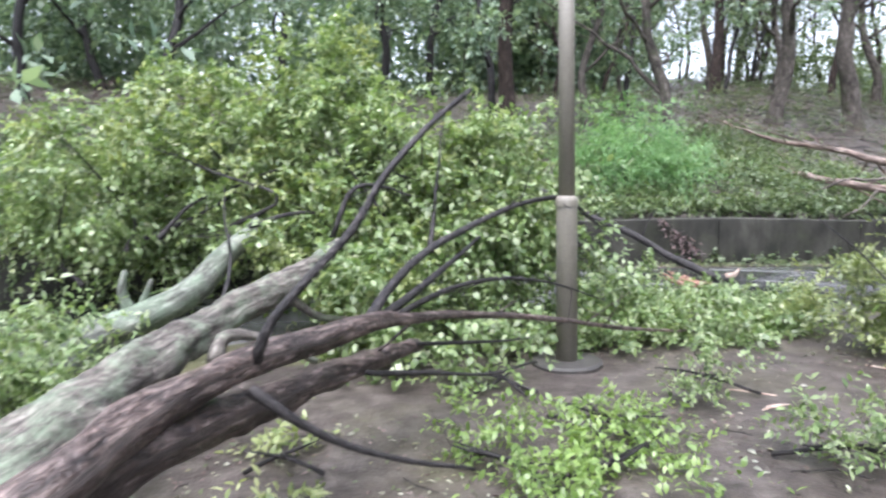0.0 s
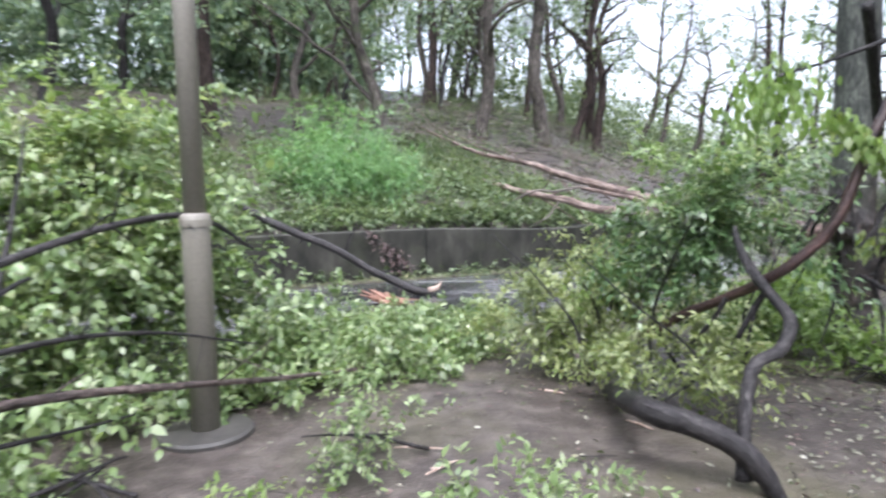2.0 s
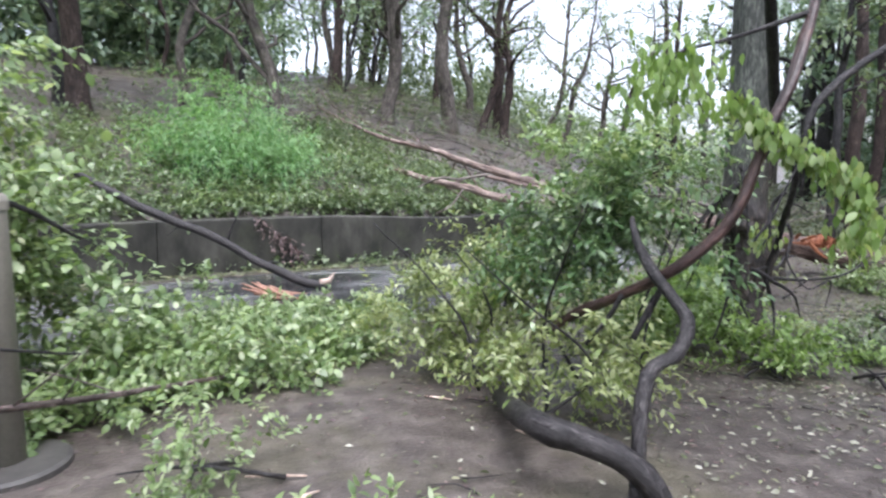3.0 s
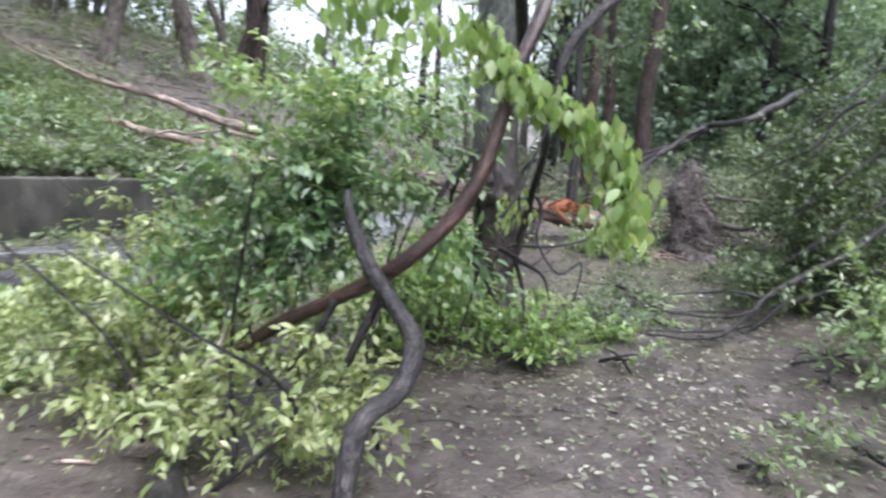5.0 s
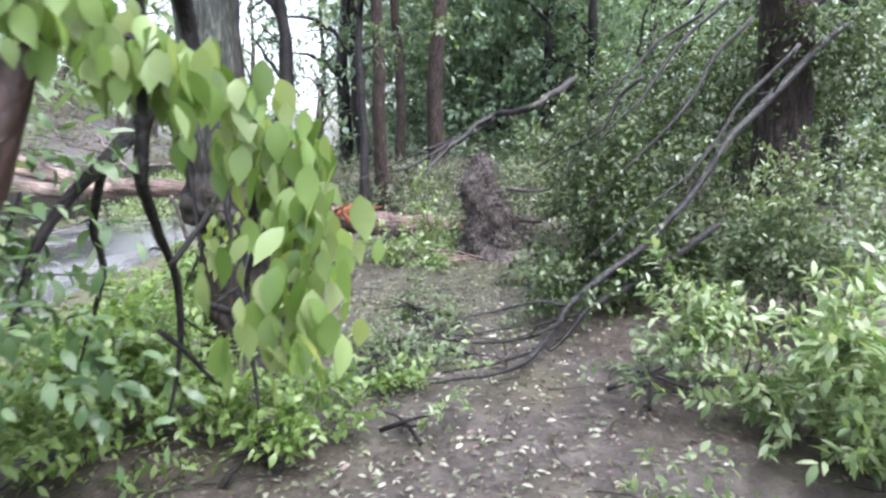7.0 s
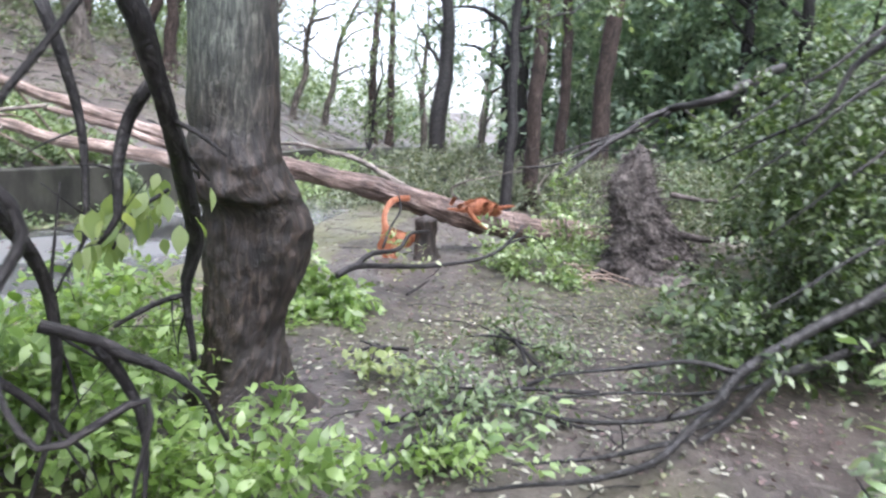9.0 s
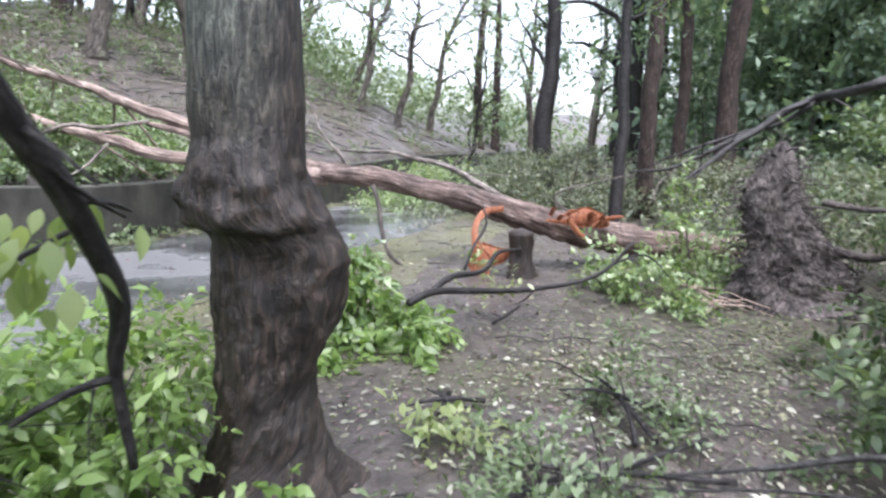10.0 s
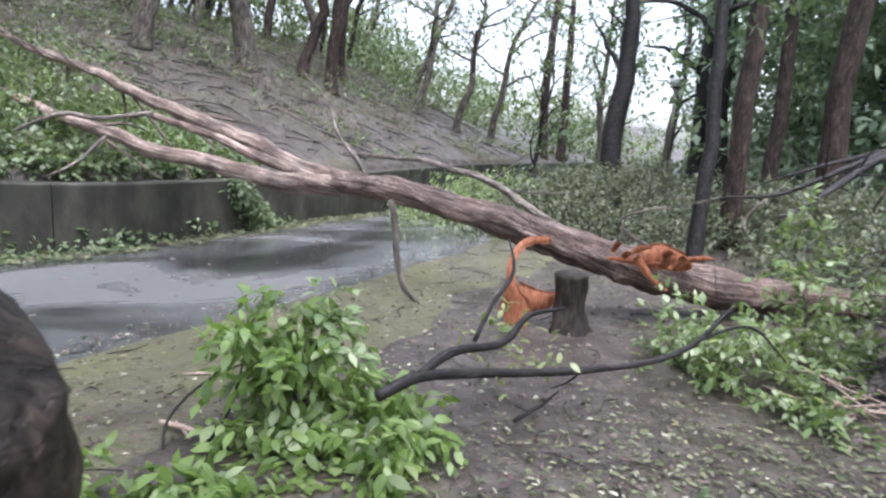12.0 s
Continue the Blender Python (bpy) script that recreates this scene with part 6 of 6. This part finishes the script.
DARKT = "dark-trunked woodland tree with thin wind-stripped crown"
REDT = "tall straight tree with rusty brown shaggy bark"
BARE = "leaning wind-stripped tree with bare grey branches on the hillside"
rows = [
    # behind the wall, seen from the start of the path
    (0.79, 15.82, 11, 0.30, "rust", REDT, 0.0, 0.0, 2200, 0.45), (0.33, 16.81, 9, 0.16, "dark", DARKT, 0.06, 0.0, 2600, 0.3), (-8.08, 14.99, 9, 0.2, "dark", DARKT, -0.08, 0.0, 3200, 0.3),
    (-3.22, 18.52, 9, 0.2, "dark", DARKT, 0.02, 0.0, 3600, 0.25), (-11.14, 13.63, 8, 0.18, "dark", DARKT, 0.03, 0.0, 3600, 0.25), (-7.30, 21.20, 10, 0.2, "dark", DARKT, 0.05, 0, 3600, 0.25), (-12.49, 18.62, 10, 0.2, "dark", DARKT, 0, 0, 3600, 0.25),
    (2.84, 16.99, 8, 0.16, "grey", DARKT, 0.1, 0.0, 2200, 0.3), (4.60, 15.11, 8, 0.2, "grey", DARKT, -0.04, 0.0, 2600, 0.25), (9.08, 19.76, 10, 0.3, "grey", DARKT, 0.05, 0.0, 1600, 0.4), (4.43, 20.24, 7, 0.1, "grey", DARKT, 0.05, 0.0, 900, 0.3), (-2.26, 23.69, 10, 0.2, "dark", DARKT, 0.02, 0, 3200, 0.25),
    (-16.67, 16.14, 10, 0.22, "dark", DARKT, 0.0, 0, 3600, 0.2), (2.37, 27.26, 11, 0.22, "grey", DARKT, 0.02, 0, 2200, 0.3), (9.28, 26.91, 9, 0.2, "grey", DARKT, 0.02, 0, 1600, 0.3),
    # on the bare slope
    (11.63, 20.2, 11, 0.36, "grey", REDT, 0.02, 0.0, 700, 0.5), (13.34, 20.94, 9, 0.22, "rust", BARE, 0.14, 0.05, 300, 0.4), (14.12, 20.58, 9, 0.24, "rust", BARE, 0.12, 0.0, 300, 0.35), (17.87, 22.31, 7, 0.18, "grey", BARE, 0.25, -0.05, 200, 0.35), (11.36, 25.29, 8, 0.22, "grey", BARE, 0.1, 0.0, 500, 0.35),
    (15.71, 23.74, 9, 0.26, "rust", BARE, 0.08, -0.1, 300, 0.3), (15.72, 26.25, 9, 0.24, "grey", BARE, 0.0, 0.0, 300, 0.3), (19.89, 26.01, 9, 0.2, "grey", BARE, 0.12, -0.1, 200, 0.35), (19.72, 22.38, 6, 0.2, "grey", BARE, 0.05, -0.05, 700, 0.4), (22.59, 24.13, 8, 0.2, "grey", BARE, 0.12, -0.1, 250, 0.3),
    (25.84, 24.53, 13, 0.3, "rust", REDT, 0.0, 0.0, 300, 0.55), (28.03, 25.62, 13, 0.3, "rust", REDT, 0.02, 0.0, 300, 0.55), (9.26, 25.83, 10, 0.3, "rust", REDT, 0.0, 0.0, 900, 0.4), (13.91, 26.27, 9, 0.2, "rust", BARE, 0.1, -0.05, 300, 0.35), (21.20, 33.80, 10, 0.2, "grey", BARE, 0.05, 0, 300, 0.3),
    (20.44, 19.38, 5, 0.12, "dark", BARE, 0.1, -0.1, 100, 0.3), (13.22, 34.56, 11, 0.26, "grey", BARE, 0.02, 0, 1500, 0.3), (8.11, 35.33, 11, 0.26, "grey", DARKT, 0.02, 0, 2500, 0.3),
]
rng = np.random.default_rng(333)
for k in range(26):
    p = along_wall(8, 30, 9, 22, 1, 3300 + k)[0]
    rows.append((float(p[0]), float(p[1]), rng.uniform(5, 9), rng.uniform(0.08, 0.16), ("grey", "rust", "dark")[k % 3], BARE, rng.uniform(-0.05, 0.22), rng.uniform(-0.15, 0.05), 250 + 500 * (k % 4 == 0), 0.35))
BARKS = {"rust": M_RUSTBARK, "dark": M_DARKBARK, "grey": M_GREYFOREST, "brown": M_BROWNBARK}
for k, (x, y, h, r, b, lab, lx, ly, leaves, cr) in enumerate(rows):
    tree(x, y, h, r * 0.7, BARKS[b], M_LEAF_HAZY if leaves > 1500 else M_LEAF_MID, lab, 300 + k, 10, int(leaves * 1.5) if leaves > 800 else leaves, (lx, ly), cr * (0.6 if leaves > 1500 else 0.75), 2.8 if leaves > 1500 else 2.4, 0.18, 8 if leaves < 800 else 5)

# the flat grove beyond the log
grove = [
    (18.09, 13.43, 9, 0.25, "dark", DARKT, -0.03, 0.0, 1500, 0.35), (14.09, 8.31, 8, 0.095, "dark", "slim dark-barked tree with a knot at the foot beside the log", 0.02, 0.0, 1400, 0.35),
    (16.29, 9.22, 13, 0.155, "rust", REDT, 0.01, 0.0, 1500, 0.5), (20.27, 10.93, 13, 0.16, "rust", REDT, 0.008, 0.0, 1500, 0.5), (19.60, 9.41, 13, 0.24, "rust", REDT, 0.01, 0.0, 1500, 0.5), (24.22, 15.53, 11, 0.28, "dark", DARKT, 0.02, 0.0, 2600, 0.35),
    (28.08, 16.67, 11, 0.2, "brown", DARKT, 0.05, 0, 2600, 0.3), (32.41, 16.26, 11, 0.2, "dark", DARKT, 0.0, 0, 2800, 0.25), (29.77, 13.15, 11, 0.2, "dark", DARKT, 0.04, 0, 2800, 0.25), (29.44, 20.64, 10, 0.2, "grey", DARKT, 0.02, 0, 3000, 0.2), (30.04, 25.06, 10, 0.2, "grey", DARKT, 0.02, 0, 2600, 0.2),
    (23.06, 13.86, 12, 0.26, "dark", DARKT, 0.0, 0, 2600, 0.3), (23.64, 7.51, 10, 0.2, "dark", DARKT, 0.06, -0.05, 3200, 0.2), (27.01, 10.09, 10, 0.18, "dark", DARKT, 0.02, 0, 3200, 0.2), (24.28, 5.97, 10, 0.2, "dark", DARKT, -0.04, 0, 3400, 0.15), (21.81, 3.89, 10, 0.2, "dark", DARKT, 0.02, 0, 3600, 0.15), (21.60, 1.71, 10, 0.2, "dark", DARKT, 0.02, 0, 3600, 0.15),
    (20.12, -0.08, 10, 0.2, "dark", DARKT, 0.02, 0, 3600, 0.15), (19.69, -1.73, 10, 0.24, "dark", DARKT, 0.02, 0, 3400, 0.15), (31.07, 15.93, 11, 0.2, "dark", DARKT, 0.02, 0, 3600, 0.15), (33.91, 14.39, 11, 0.2, "dark", DARKT, 0.02, 0, 3600, 0.15), (21.61, -3.69, 10, 0.24, "dark", DARKT, 0.02, 0, 3000, 0.15),
    (4.0, -8.0, 10, 0.25, "dark", DARKT, 0, 0, 1000, 0.25), (-4.0, -7.0, 10, 0.25, "dark", DARKT, 0, 0, 1000, 0.25), (10.0, -7.5, 10, 0.25, "dark", DARKT, 0, 0, 1000, 0.25), (15.0, -4.0, 10, 0.25, "dark", DARKT, 0, 0, 2600, 0.2), (-9.0, -2.0, 10, 0.25, "dark", DARKT, 0, 0, 1000, 0.25),
]
for k, (x, y, h, r, b, lab, lx, ly, leaves, cr) in enumerate(grove):
    tree(x, y, h, r, BARKS[b], M_LEAF_HAZY if leaves > 1600 else M_LEAF_MID, lab, 360 + k, 9, int(leaves * 1.2), (lx, ly), cr, 2.8 if leaves > 2000 else 2.0, 0.18, 5, bend=0.013)


# ---- undergrowth, ivy and far woods ----
def cover(name, label, pts, mat, size, per, length, seed, droop=0.2, near=False, width=0.45, up=0.6, twig=None, lift=0.0):
    """Leafy twigs standing on the ground at pts."""
    rng = np.random.default_rng(seed)
    z = land(pts[:, 0], pts[:, 1]) + lift * rng.uniform(0, 1, len(pts)) ** 1.3
    c = np.column_stack([pts, z])
    d = rng.normal(size=(len(c), 3)) * 0.6 + np.array([0, 0, up])
    v, f, sv, sf = sprays(c, d, length, per, size, rng, droop, width, near)
    ob = tagged(mesh_from(name, v, f, mat), label, "plants", kind="stuff")
    if twig:
        tagged(mesh_from("fine_twigs", sv, sf, twig, ob), kind="stuff")
    return ob


cover("ivy", "dark ivy and weeds spilling over the wall top", along_wall(-13, 11, 0.0, 1.0, 6500, 501), M_LEAF_MID, 0.085, 7, 0.28, 501, 0.5, False, 0.7, 0.5, None, 0.15)
cover("undergrowth", "dense green undergrowth on the slope above the wall", along_wall(-13, 10.5, 0.4, 5.0, 8000, 502), M_LEAF_MID, 0.10, 8, 0.45, 502, 0.35, False, 0.5, 0.6, None, 0.28)
cover("undergrowth", "sparse weeds and saplings on the wooded slope", along_wall(-13, 22, 3, 16, 6500, 503, 0.55), M_LEAF_MID, 0.11, 8, 0.5, 503, 0.3, False, 0.45, 0.6, None, 0.5)
cover("undergrowth", "low weeds on the bare slope above the wall", along_wall(9, 26, 0.4, 14, 4200, 504, 0.55), M_LEAF_MID, 0.09, 7, 0.3, 504, 0.3, False, 0.45, 0.5, None, 0.12)

cover("dead_brush", "withered brown brush and dead twigs on the wooded slope", along_wall(-13, 24, 2.0, 14, 5200, 505, 0.45), M_LITTER_BROWN, 0.09, 7, 0.5, 505, 0.2, False, 0.3, 0.7, M_TWIG, 0.3)
cover("ground_cover", "fresh green low plants covering the bank above the wall", along_wall(1.5, 10.8, 0.3, 4.2, 5200, 506, 0.3), M_LEAF, 0.075, 8, 0.26, 506, 0.35, False, 0.5, 0.6, None, 0.18)
cover("dead_brush", "tangle of bare grey twigs on the slope", along_wall(6, 24, 1.5, 9, 2600, 507, 0.45), M_LEAF_GREY, 0.08, 6, 0.7, 507, 0.1, False, 0.35, 0.8, M_TWIG, 0.2)
# feathery light green shrub above the wall
fern = thing("bush", "feathery bright green shrub spilling over the wall top", "bush")
fc = (3.44, 13.06)
fz = float(land(np.array([fc[0]]), np.array([fc[1]]))[0])
foliage(fern, [(fc[0], fc[1], fz + 0.75, 1.25, 0.8, 0.9, 900), (fc[0] + 0.8, fc[1] - 0.1, fz + 0.2, 0.6, 0.6, 0.4, 320), (fc[0] - 0.7, fc[1] - 0.2, fz + 0.2, 0.6, 0.6, 0.45, 320)], M_FERN, 0.13, 14, 0.6, 0.55, 0.16, True, 511, "foliage", "", None)


for k in range(6):
    rr = random.Random(512 + k)
    fx, fy = fc[0] + rr.uniform(-0.3, 0.3), fc[1] + rr.uniform(-0.2, 0.2)
    limb("stem", [(fx, fy, fz - 0.05, 0.02), (fx + rr.uniform(-0.3, 0.3), fy, fz + 0.5, 0.014), (fx + rr.uniform(-0.9, 0.9), fy - rr.uniform(0, 0.4), fz + 0.9, 0.004)], M_TWIG, fern, 5, 0.1, 0.1, 0.03, 512 + k)


def drape(x0, x1, n, mat, seed, label):
    """Shoots hanging down the face of the wall."""
    rng = np.random.default_rng(seed)
    p = along_wall(x0, x1, -0.05, 0.1, n, seed)
    c = np.column_stack([p, wall_top(p[:, 0]) - rng.uniform(-0.05, 0.55, len(p)) ** 1.0])
    d = rng.normal(size=(len(c), 3)) * 0.4 + np.array([0.2, -0.5, -0.6])
    v, f, sv, sf = sprays(c, d, 0.3, 7, 0.07, rng, 0.4, 0.5, False)
    return tagged(mesh_from("ivy", v, f, mat), label, "plants", kind="stuff")


drape(9.1, 10.6, 520, M_LEAF_MID, 521, "green shoots hanging down the wall face")
drape(3.6, 4.6, 60, M_LITTER_BROWN, 522, "withered brown shoots hanging down the wall face")
drape(-6, 2.5, 260, M_LEAF_MID, 523, "green shoots hanging down the wall face")

# heaps of broken leafy boughs beyond the log
def scatter_box(x0, x1, y0, y1, n, seed):
    rng = np.random.default_rng(seed)
    return np.column_stack([rng.uniform(x0, x1, n), rng.uniform(y0, y1, n)])


def band(p0, p1, half, n, seed):
    """Random places along a line on the ground."""
    rng = np.random.default_rng(seed)
    t = rng.uniform(0, 1, n)[:, None]
    p = np.array(p0) * (1 - t) + np.array(p1) * t
    return p + rng.normal(size=(n, 2)) * half


for k, (p0, p1, half, n, lift, mat) in enumerate([((13.5, 11.5), (17.5, 13.0), 0.8, 1500, 1.0, M_LEAF_GREY), ((15.5, 10.2), (18.5, 9.0), 0.8, 1500, 0.9, M_LEAF_GREY), ((14.5, 6.6), (18.0, 6.0), 0.7, 1300, 0.9, M_LEAF_GREY), ((13.0, 12.8), (15.5, 14.5), 0.5, 700, 0.8, M_LEAF), ((18, 14), (26, 18), 1.5, 1800, 1.2, M_LEAF_GREY), ((19, 8), (26, 9), 1.6, 1800, 1.2, M_LEAF_HAZY)]):
    cover("brush_heap", "heap of broken grey-green leafy boughs beyond the fallen log", band(p0, p1, half, n, 530 + k), mat, 0.10, 9, 0.5, 530 + k, 0.3, False, 0.42, 0.4, M_TWIG, lift)
for k in range(26):
    rr = random.Random(560 + k)
    x, y = rr.uniform(13.5, 20), rr.uniform(8.5, 14.0)
    if beyond(NEAR_LINE, np.array([x]), np.array([y]))[0] > -1.0:
        x, y = x + 2.0, y - 4.0
    t = thing("broken_limb", "bare grey broken branch sticking out of the brush", "broken branch", "broken branches in the grove")
    limb("limb", [(x, y, 0.1, 0.03), (x + rr.uniform(-.5, .5), y + rr.uniform(-.5, .5), rr.uniform(0.4, 0.9), 0.02), (x + rr.uniform(-1.2, 1.2), y + rr.uniform(-1.0, 1.0), rr.uniform(0.6, 1.5), 0.005)], M_TWIG, t, 6, 0.1, 0.2, 0.05, 560 + k, "", 6, 0.6)
for k in range(46):
    rr = random.Random(600 + k)
    x = rr.uniform(8.5, 24)
    p = along_wall(x - 0.6, x + 0.9, 0.8, 9.0, 1, 600 + k)[0]
    z = float(land(p[:1], p[1:])[0])
    a = rr.uniform(-0.6, 0.6)
    t = thing("broken_limb", "bare grey branch lying on the muddy slope", "broken branch", "branches on the slope")
    ln = rr.uniform(0.6, 1.8)
    e = p + np.array([math.cos(a), math.sin(a)]) * ln
    ez = float(land(e[:1], e[1:])[0])
    limb("limb", [(p[0], p[1], z + 0.03, 0.028), ((p[0] + e[0]) / 2, (p[1] + e[1]) / 2 + 0.1, (z + ez) / 2 + 0.1, 0.02), (e[0], e[1], ez + 0.1, 0.008)], M_TWIG, t, 6, 0.12, 0.2, 0.08, 600 + k, "", 5, 0.6)

# far woods that close the view
def far_woods(pts, lo, hi, mat, seed, n_each, size):
    rng = np.random.default_rng(seed)
    c = []
    for x, y in pts:
        z = float(land(np.array([x]), np.array([y]))[0])
        q = rng.normal(size=(n_each, 3)) * np.array([1.3, 1.3, 0.0])
        zz = z + lo + (hi - lo) * rng.uniform(0, 1, n_each)
        c.append(np.column_stack([x + q[:, 0], y + q[:, 1], zz]))
    c = np.vstack(c)
    d = rng.normal(size=(len(c), 3)) + np.array([0, 0, 0.1])
    v, f, _, _ = sprays(c, d, 0.9, 7, size, rng, 0.3, 0.5, False)
    return tagged(mesh_from("far_woods", v, f, mat), "dense dark woodland closing the view", "woods", kind="stuff")


ring = []
rng = np.random.default_rng(650)
for k in range(80):
    a = radians(rng.uniform(-50, 22))
    d = rng.uniform(20, 40)
    ring.append((7 + math.cos(a) * d, 3 + math.sin(a) * d))
# the haze over these woods comes from their pale leaf colour
far_woods(ring, 0.0, 9.5, M_LEAF_HAZY, 651, 170, 0.38)
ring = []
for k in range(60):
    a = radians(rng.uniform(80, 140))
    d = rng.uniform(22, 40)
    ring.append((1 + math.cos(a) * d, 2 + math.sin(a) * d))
far_woods(ring, 0.0, 7.0, M_LEAF_HAZY, 652, 190, 0.37)
ring = []
for k in range(30):
    a = radians(rng.uniform(22, 72))
    d = rng.uniform(34, 55)
    ring.append((7 + math.cos(a) * d, 3 + math.sin(a) * d))
far_woods(ring, 0.0, 3.4, M_LEAF_MID, 653, 130, 0.32)
ring = []
for k in range(50):
    a = radians(rng.uniform(140, 320))
    d = rng.uniform(13, 22)
    ring.append((3 + math.cos(a) * d, 1 + math.sin(a) * d))
far_woods(ring, 0.2, 8.0, M_LEAF_HAZY, 654, 45, 0.42)


ring = []
for k in range(60):
    a = radians(rng.uniform(8, 33))
    d = rng.uniform(17, 32)
    ring.append((7.5 + math.cos(a) * d, 4 + math.sin(a) * d))
far_woods(ring, 0.3, 10.0, M_LEAF_HAZY, 655, 110, 0.32)

ring = []
for k in range(26):
    a = radians(rng.uniform(58, 80))
    d = rng.uniform(25, 36)
    ring.append((7.5 + math.cos(a) * d, 4 + math.sin(a) * d))
far_woods(ring, 0.0, 2.6, M_LEAF_MID, 656, 60, 0.26)


# ---- leaf litter and twigs on the ground ----
def litter(name, label, pts, mat, size, seed, lift=0.006):
    rng = np.random.default_rng(seed)
    z = np.where(beyond(NEAR_LINE, pts[:, 0], pts[:, 1]) > 0, 0.02, np.maximum(land(pts[:, 0], pts[:, 1]), -0.01)) + lift + 0.012 * rng.uniform(0, 1, len(pts))
    a = rng.uniform(0, 6.283, len(pts))
    d = np.column_stack([np.cos(a), np.sin(a), rng.uniform(0.0, 0.25, len(pts))])
    v, f = leaf_geometry(np.column_stack([pts, z]), d, size, rng, 0.38, True, 0.5)
    return tagged(mesh_from(name, v, f, mat), label, "leaf litter", kind="stuff")


def verge(n, seed, d0=-7.5, d1=0.3):
    """Places on the path side of the road."""
    rng = np.random.default_rng(seed)
    p = np.column_stack([rng.uniform(-3, 16, n * 3), rng.uniform(-1.0, 12, n * 3)])
    d = beyond(NEAR_LINE, p[:, 0], p[:, 1])
    clump = np.array([noise.noise(Vector((x * 0.9, y * 0.9, 3))) for x, y in p])
    right = smooth(3.0, 7.0, p[:, 0])
    keep = (d < d1) & (d > d0) & (rng.uniform(0, 1, len(p)) < 0.25 + 0.35 * right + 0.9 * clump)
    return p[keep][:n]


litter("leaf_litter", "pale torn leaves strewn on the wet path", verge(6000, 701), M_LITTER_PALE, 0.045, 701)
litter("leaf_litter", "brown fallen leaves trodden into the wet path", verge(11000, 702), M_LITTER_BROWN, 0.042, 702)
litter("leaf_litter", "green torn leaves strewn on the wet path", verge(6000, 703), M_LITTER_GREEN, 0.048, 703)
litter("leaf_litter", "green torn leaves strewn thickly near the root ball", band((8.6, 4.6), (11.5, 4.3), 0.75, 5200, 704), M_LITTER_GREEN, 0.04, 704)
litter("leaf_litter", "pale torn leaves strewn thickly near the root ball", band((8.2, 4.2), (11.5, 4.2), 0.8, 900, 705), M_LITTER_PALE, 0.036, 705)
litter("leaf_litter", "pale torn leaves scattered over the bare path", band((5.0, 2.6), (9.2, 4.3), 0.7, 1500, 709), M_LITTER_PALE, 0.05, 709)
litter("leaf_litter", "green leaves washed along the foot of the wall", along_wall(-3, 14, -0.55, -0.05, 3200, 706), M_LITTER_GREEN, 0.07, 706)
litter("leaf_litter", "scattered leaves on the wet road", along_wall(-3, 14, -3.5, -0.5, 700, 707), M_LITTER_BROWN, 0.06, 707, 0.012)
litter("leaf_shreds", "fine brown leaf shreds and bark crumbs on the wet path", verge(22000, 731), M_LITTER_BROWN, 0.024, 731, 0.004)
litter("leaf_shreds", "fine green leaf shreds on the wet path", verge(9000, 732), M_LITTER_GREEN, 0.026, 732, 0.004)
datas = []
rng = np.random.default_rng(740)
for k, (x, y) in enumerate(along_wall(8.5, 26, 0.8, 12, 520, 741)):
    a, ln = rng.uniform(-0.9, 0.9), rng.uniform(0.2, 0.9)
    e = np.array([x + math.cos(a) * ln, y + math.sin(a) * ln])
    z0, z1 = land(np.array([x, e[0]]), np.array([y, e[1]]))
    datas.append(tube_data([(x, y, z0 + 0.03, 0.016), ((x + e[0]) / 2, (y + e[1]) / 2, (z0 + z1) / 2 + 0.07, 0.012), (*e, z1 + 0.03, 0.005)], 4, 0.3, 0, 0.03, k))
vv, ff, uu = join(datas)
tagged(mesh_from("stick_litter", vv, ff, M_TWIGDARK, None, "", uu, True), "broken sticks scattered over the muddy slope", "sticks", kind="stuff")
cover("weeds", "tufts of green weeds at the foot of the wall", along_wall(4.8, 9.0, -0.45, -0.1, 160, 708), M_LEAF_MID, 0.06, 7, 0.2, 708, 0.2, False, 0.4, 0.6, None, 0.1)
datas = []
rng = np.random.default_rng(710)
for k, (x, y) in enumerate(verge(900, 711)):
    a, ln = rng.uniform(0, 6.28), 0.05 + 0.3 * rng.uniform(0, 1) ** 2
    r = 0.0025 + 0.012 * ln * rng.uniform(0.3, 1)
    z = 0.012 + r
    datas.append(tube_data([(x, y, z, r), (x + math.cos(a) * ln * 0.5, y + math.sin(a) * ln * 0.5, z + 0.012, r * 0.9), (x + math.cos(a + 0.3) * ln, y + math.sin(a + 0.3) * ln, z, r * 0.5)], 4, 0.12, 0, 0, k))
vv, ff, uu = join(datas)
tagged(mesh_from("twig_litter", vv, ff, M_DARKBARK, None, "", uu, True), "small dark twigs scattered on the wet path", "twigs", kind="stuff")
chips = thing("wood_chips", "pale splinters of wood lying on the bare path", "splinters")
for k, (x, y) in enumerate([(3.65, 4.52), (2.47, 3.59), (3.87, 3.74), (7.66, 6.41), (7.88, 7.07), (2.50, 3.62), (7.75, 3.85), (2.43, 3.88)]):
    rr = random.Random(720 + k)
    a, ln = rr.uniform(0, 3.1), rr.uniform(0.09, 0.16)
    limb("chip", [(x - math.cos(a) * ln, y - math.sin(a) * ln, 0.02, 0.006), (x, y, 0.024, 0.009), (x + math.cos(a) * ln, y + math.sin(a) * ln, 0.02, 0.004)], M_SPLIT, chips, 5, 0.1, 0.3, 0, 720 + k)
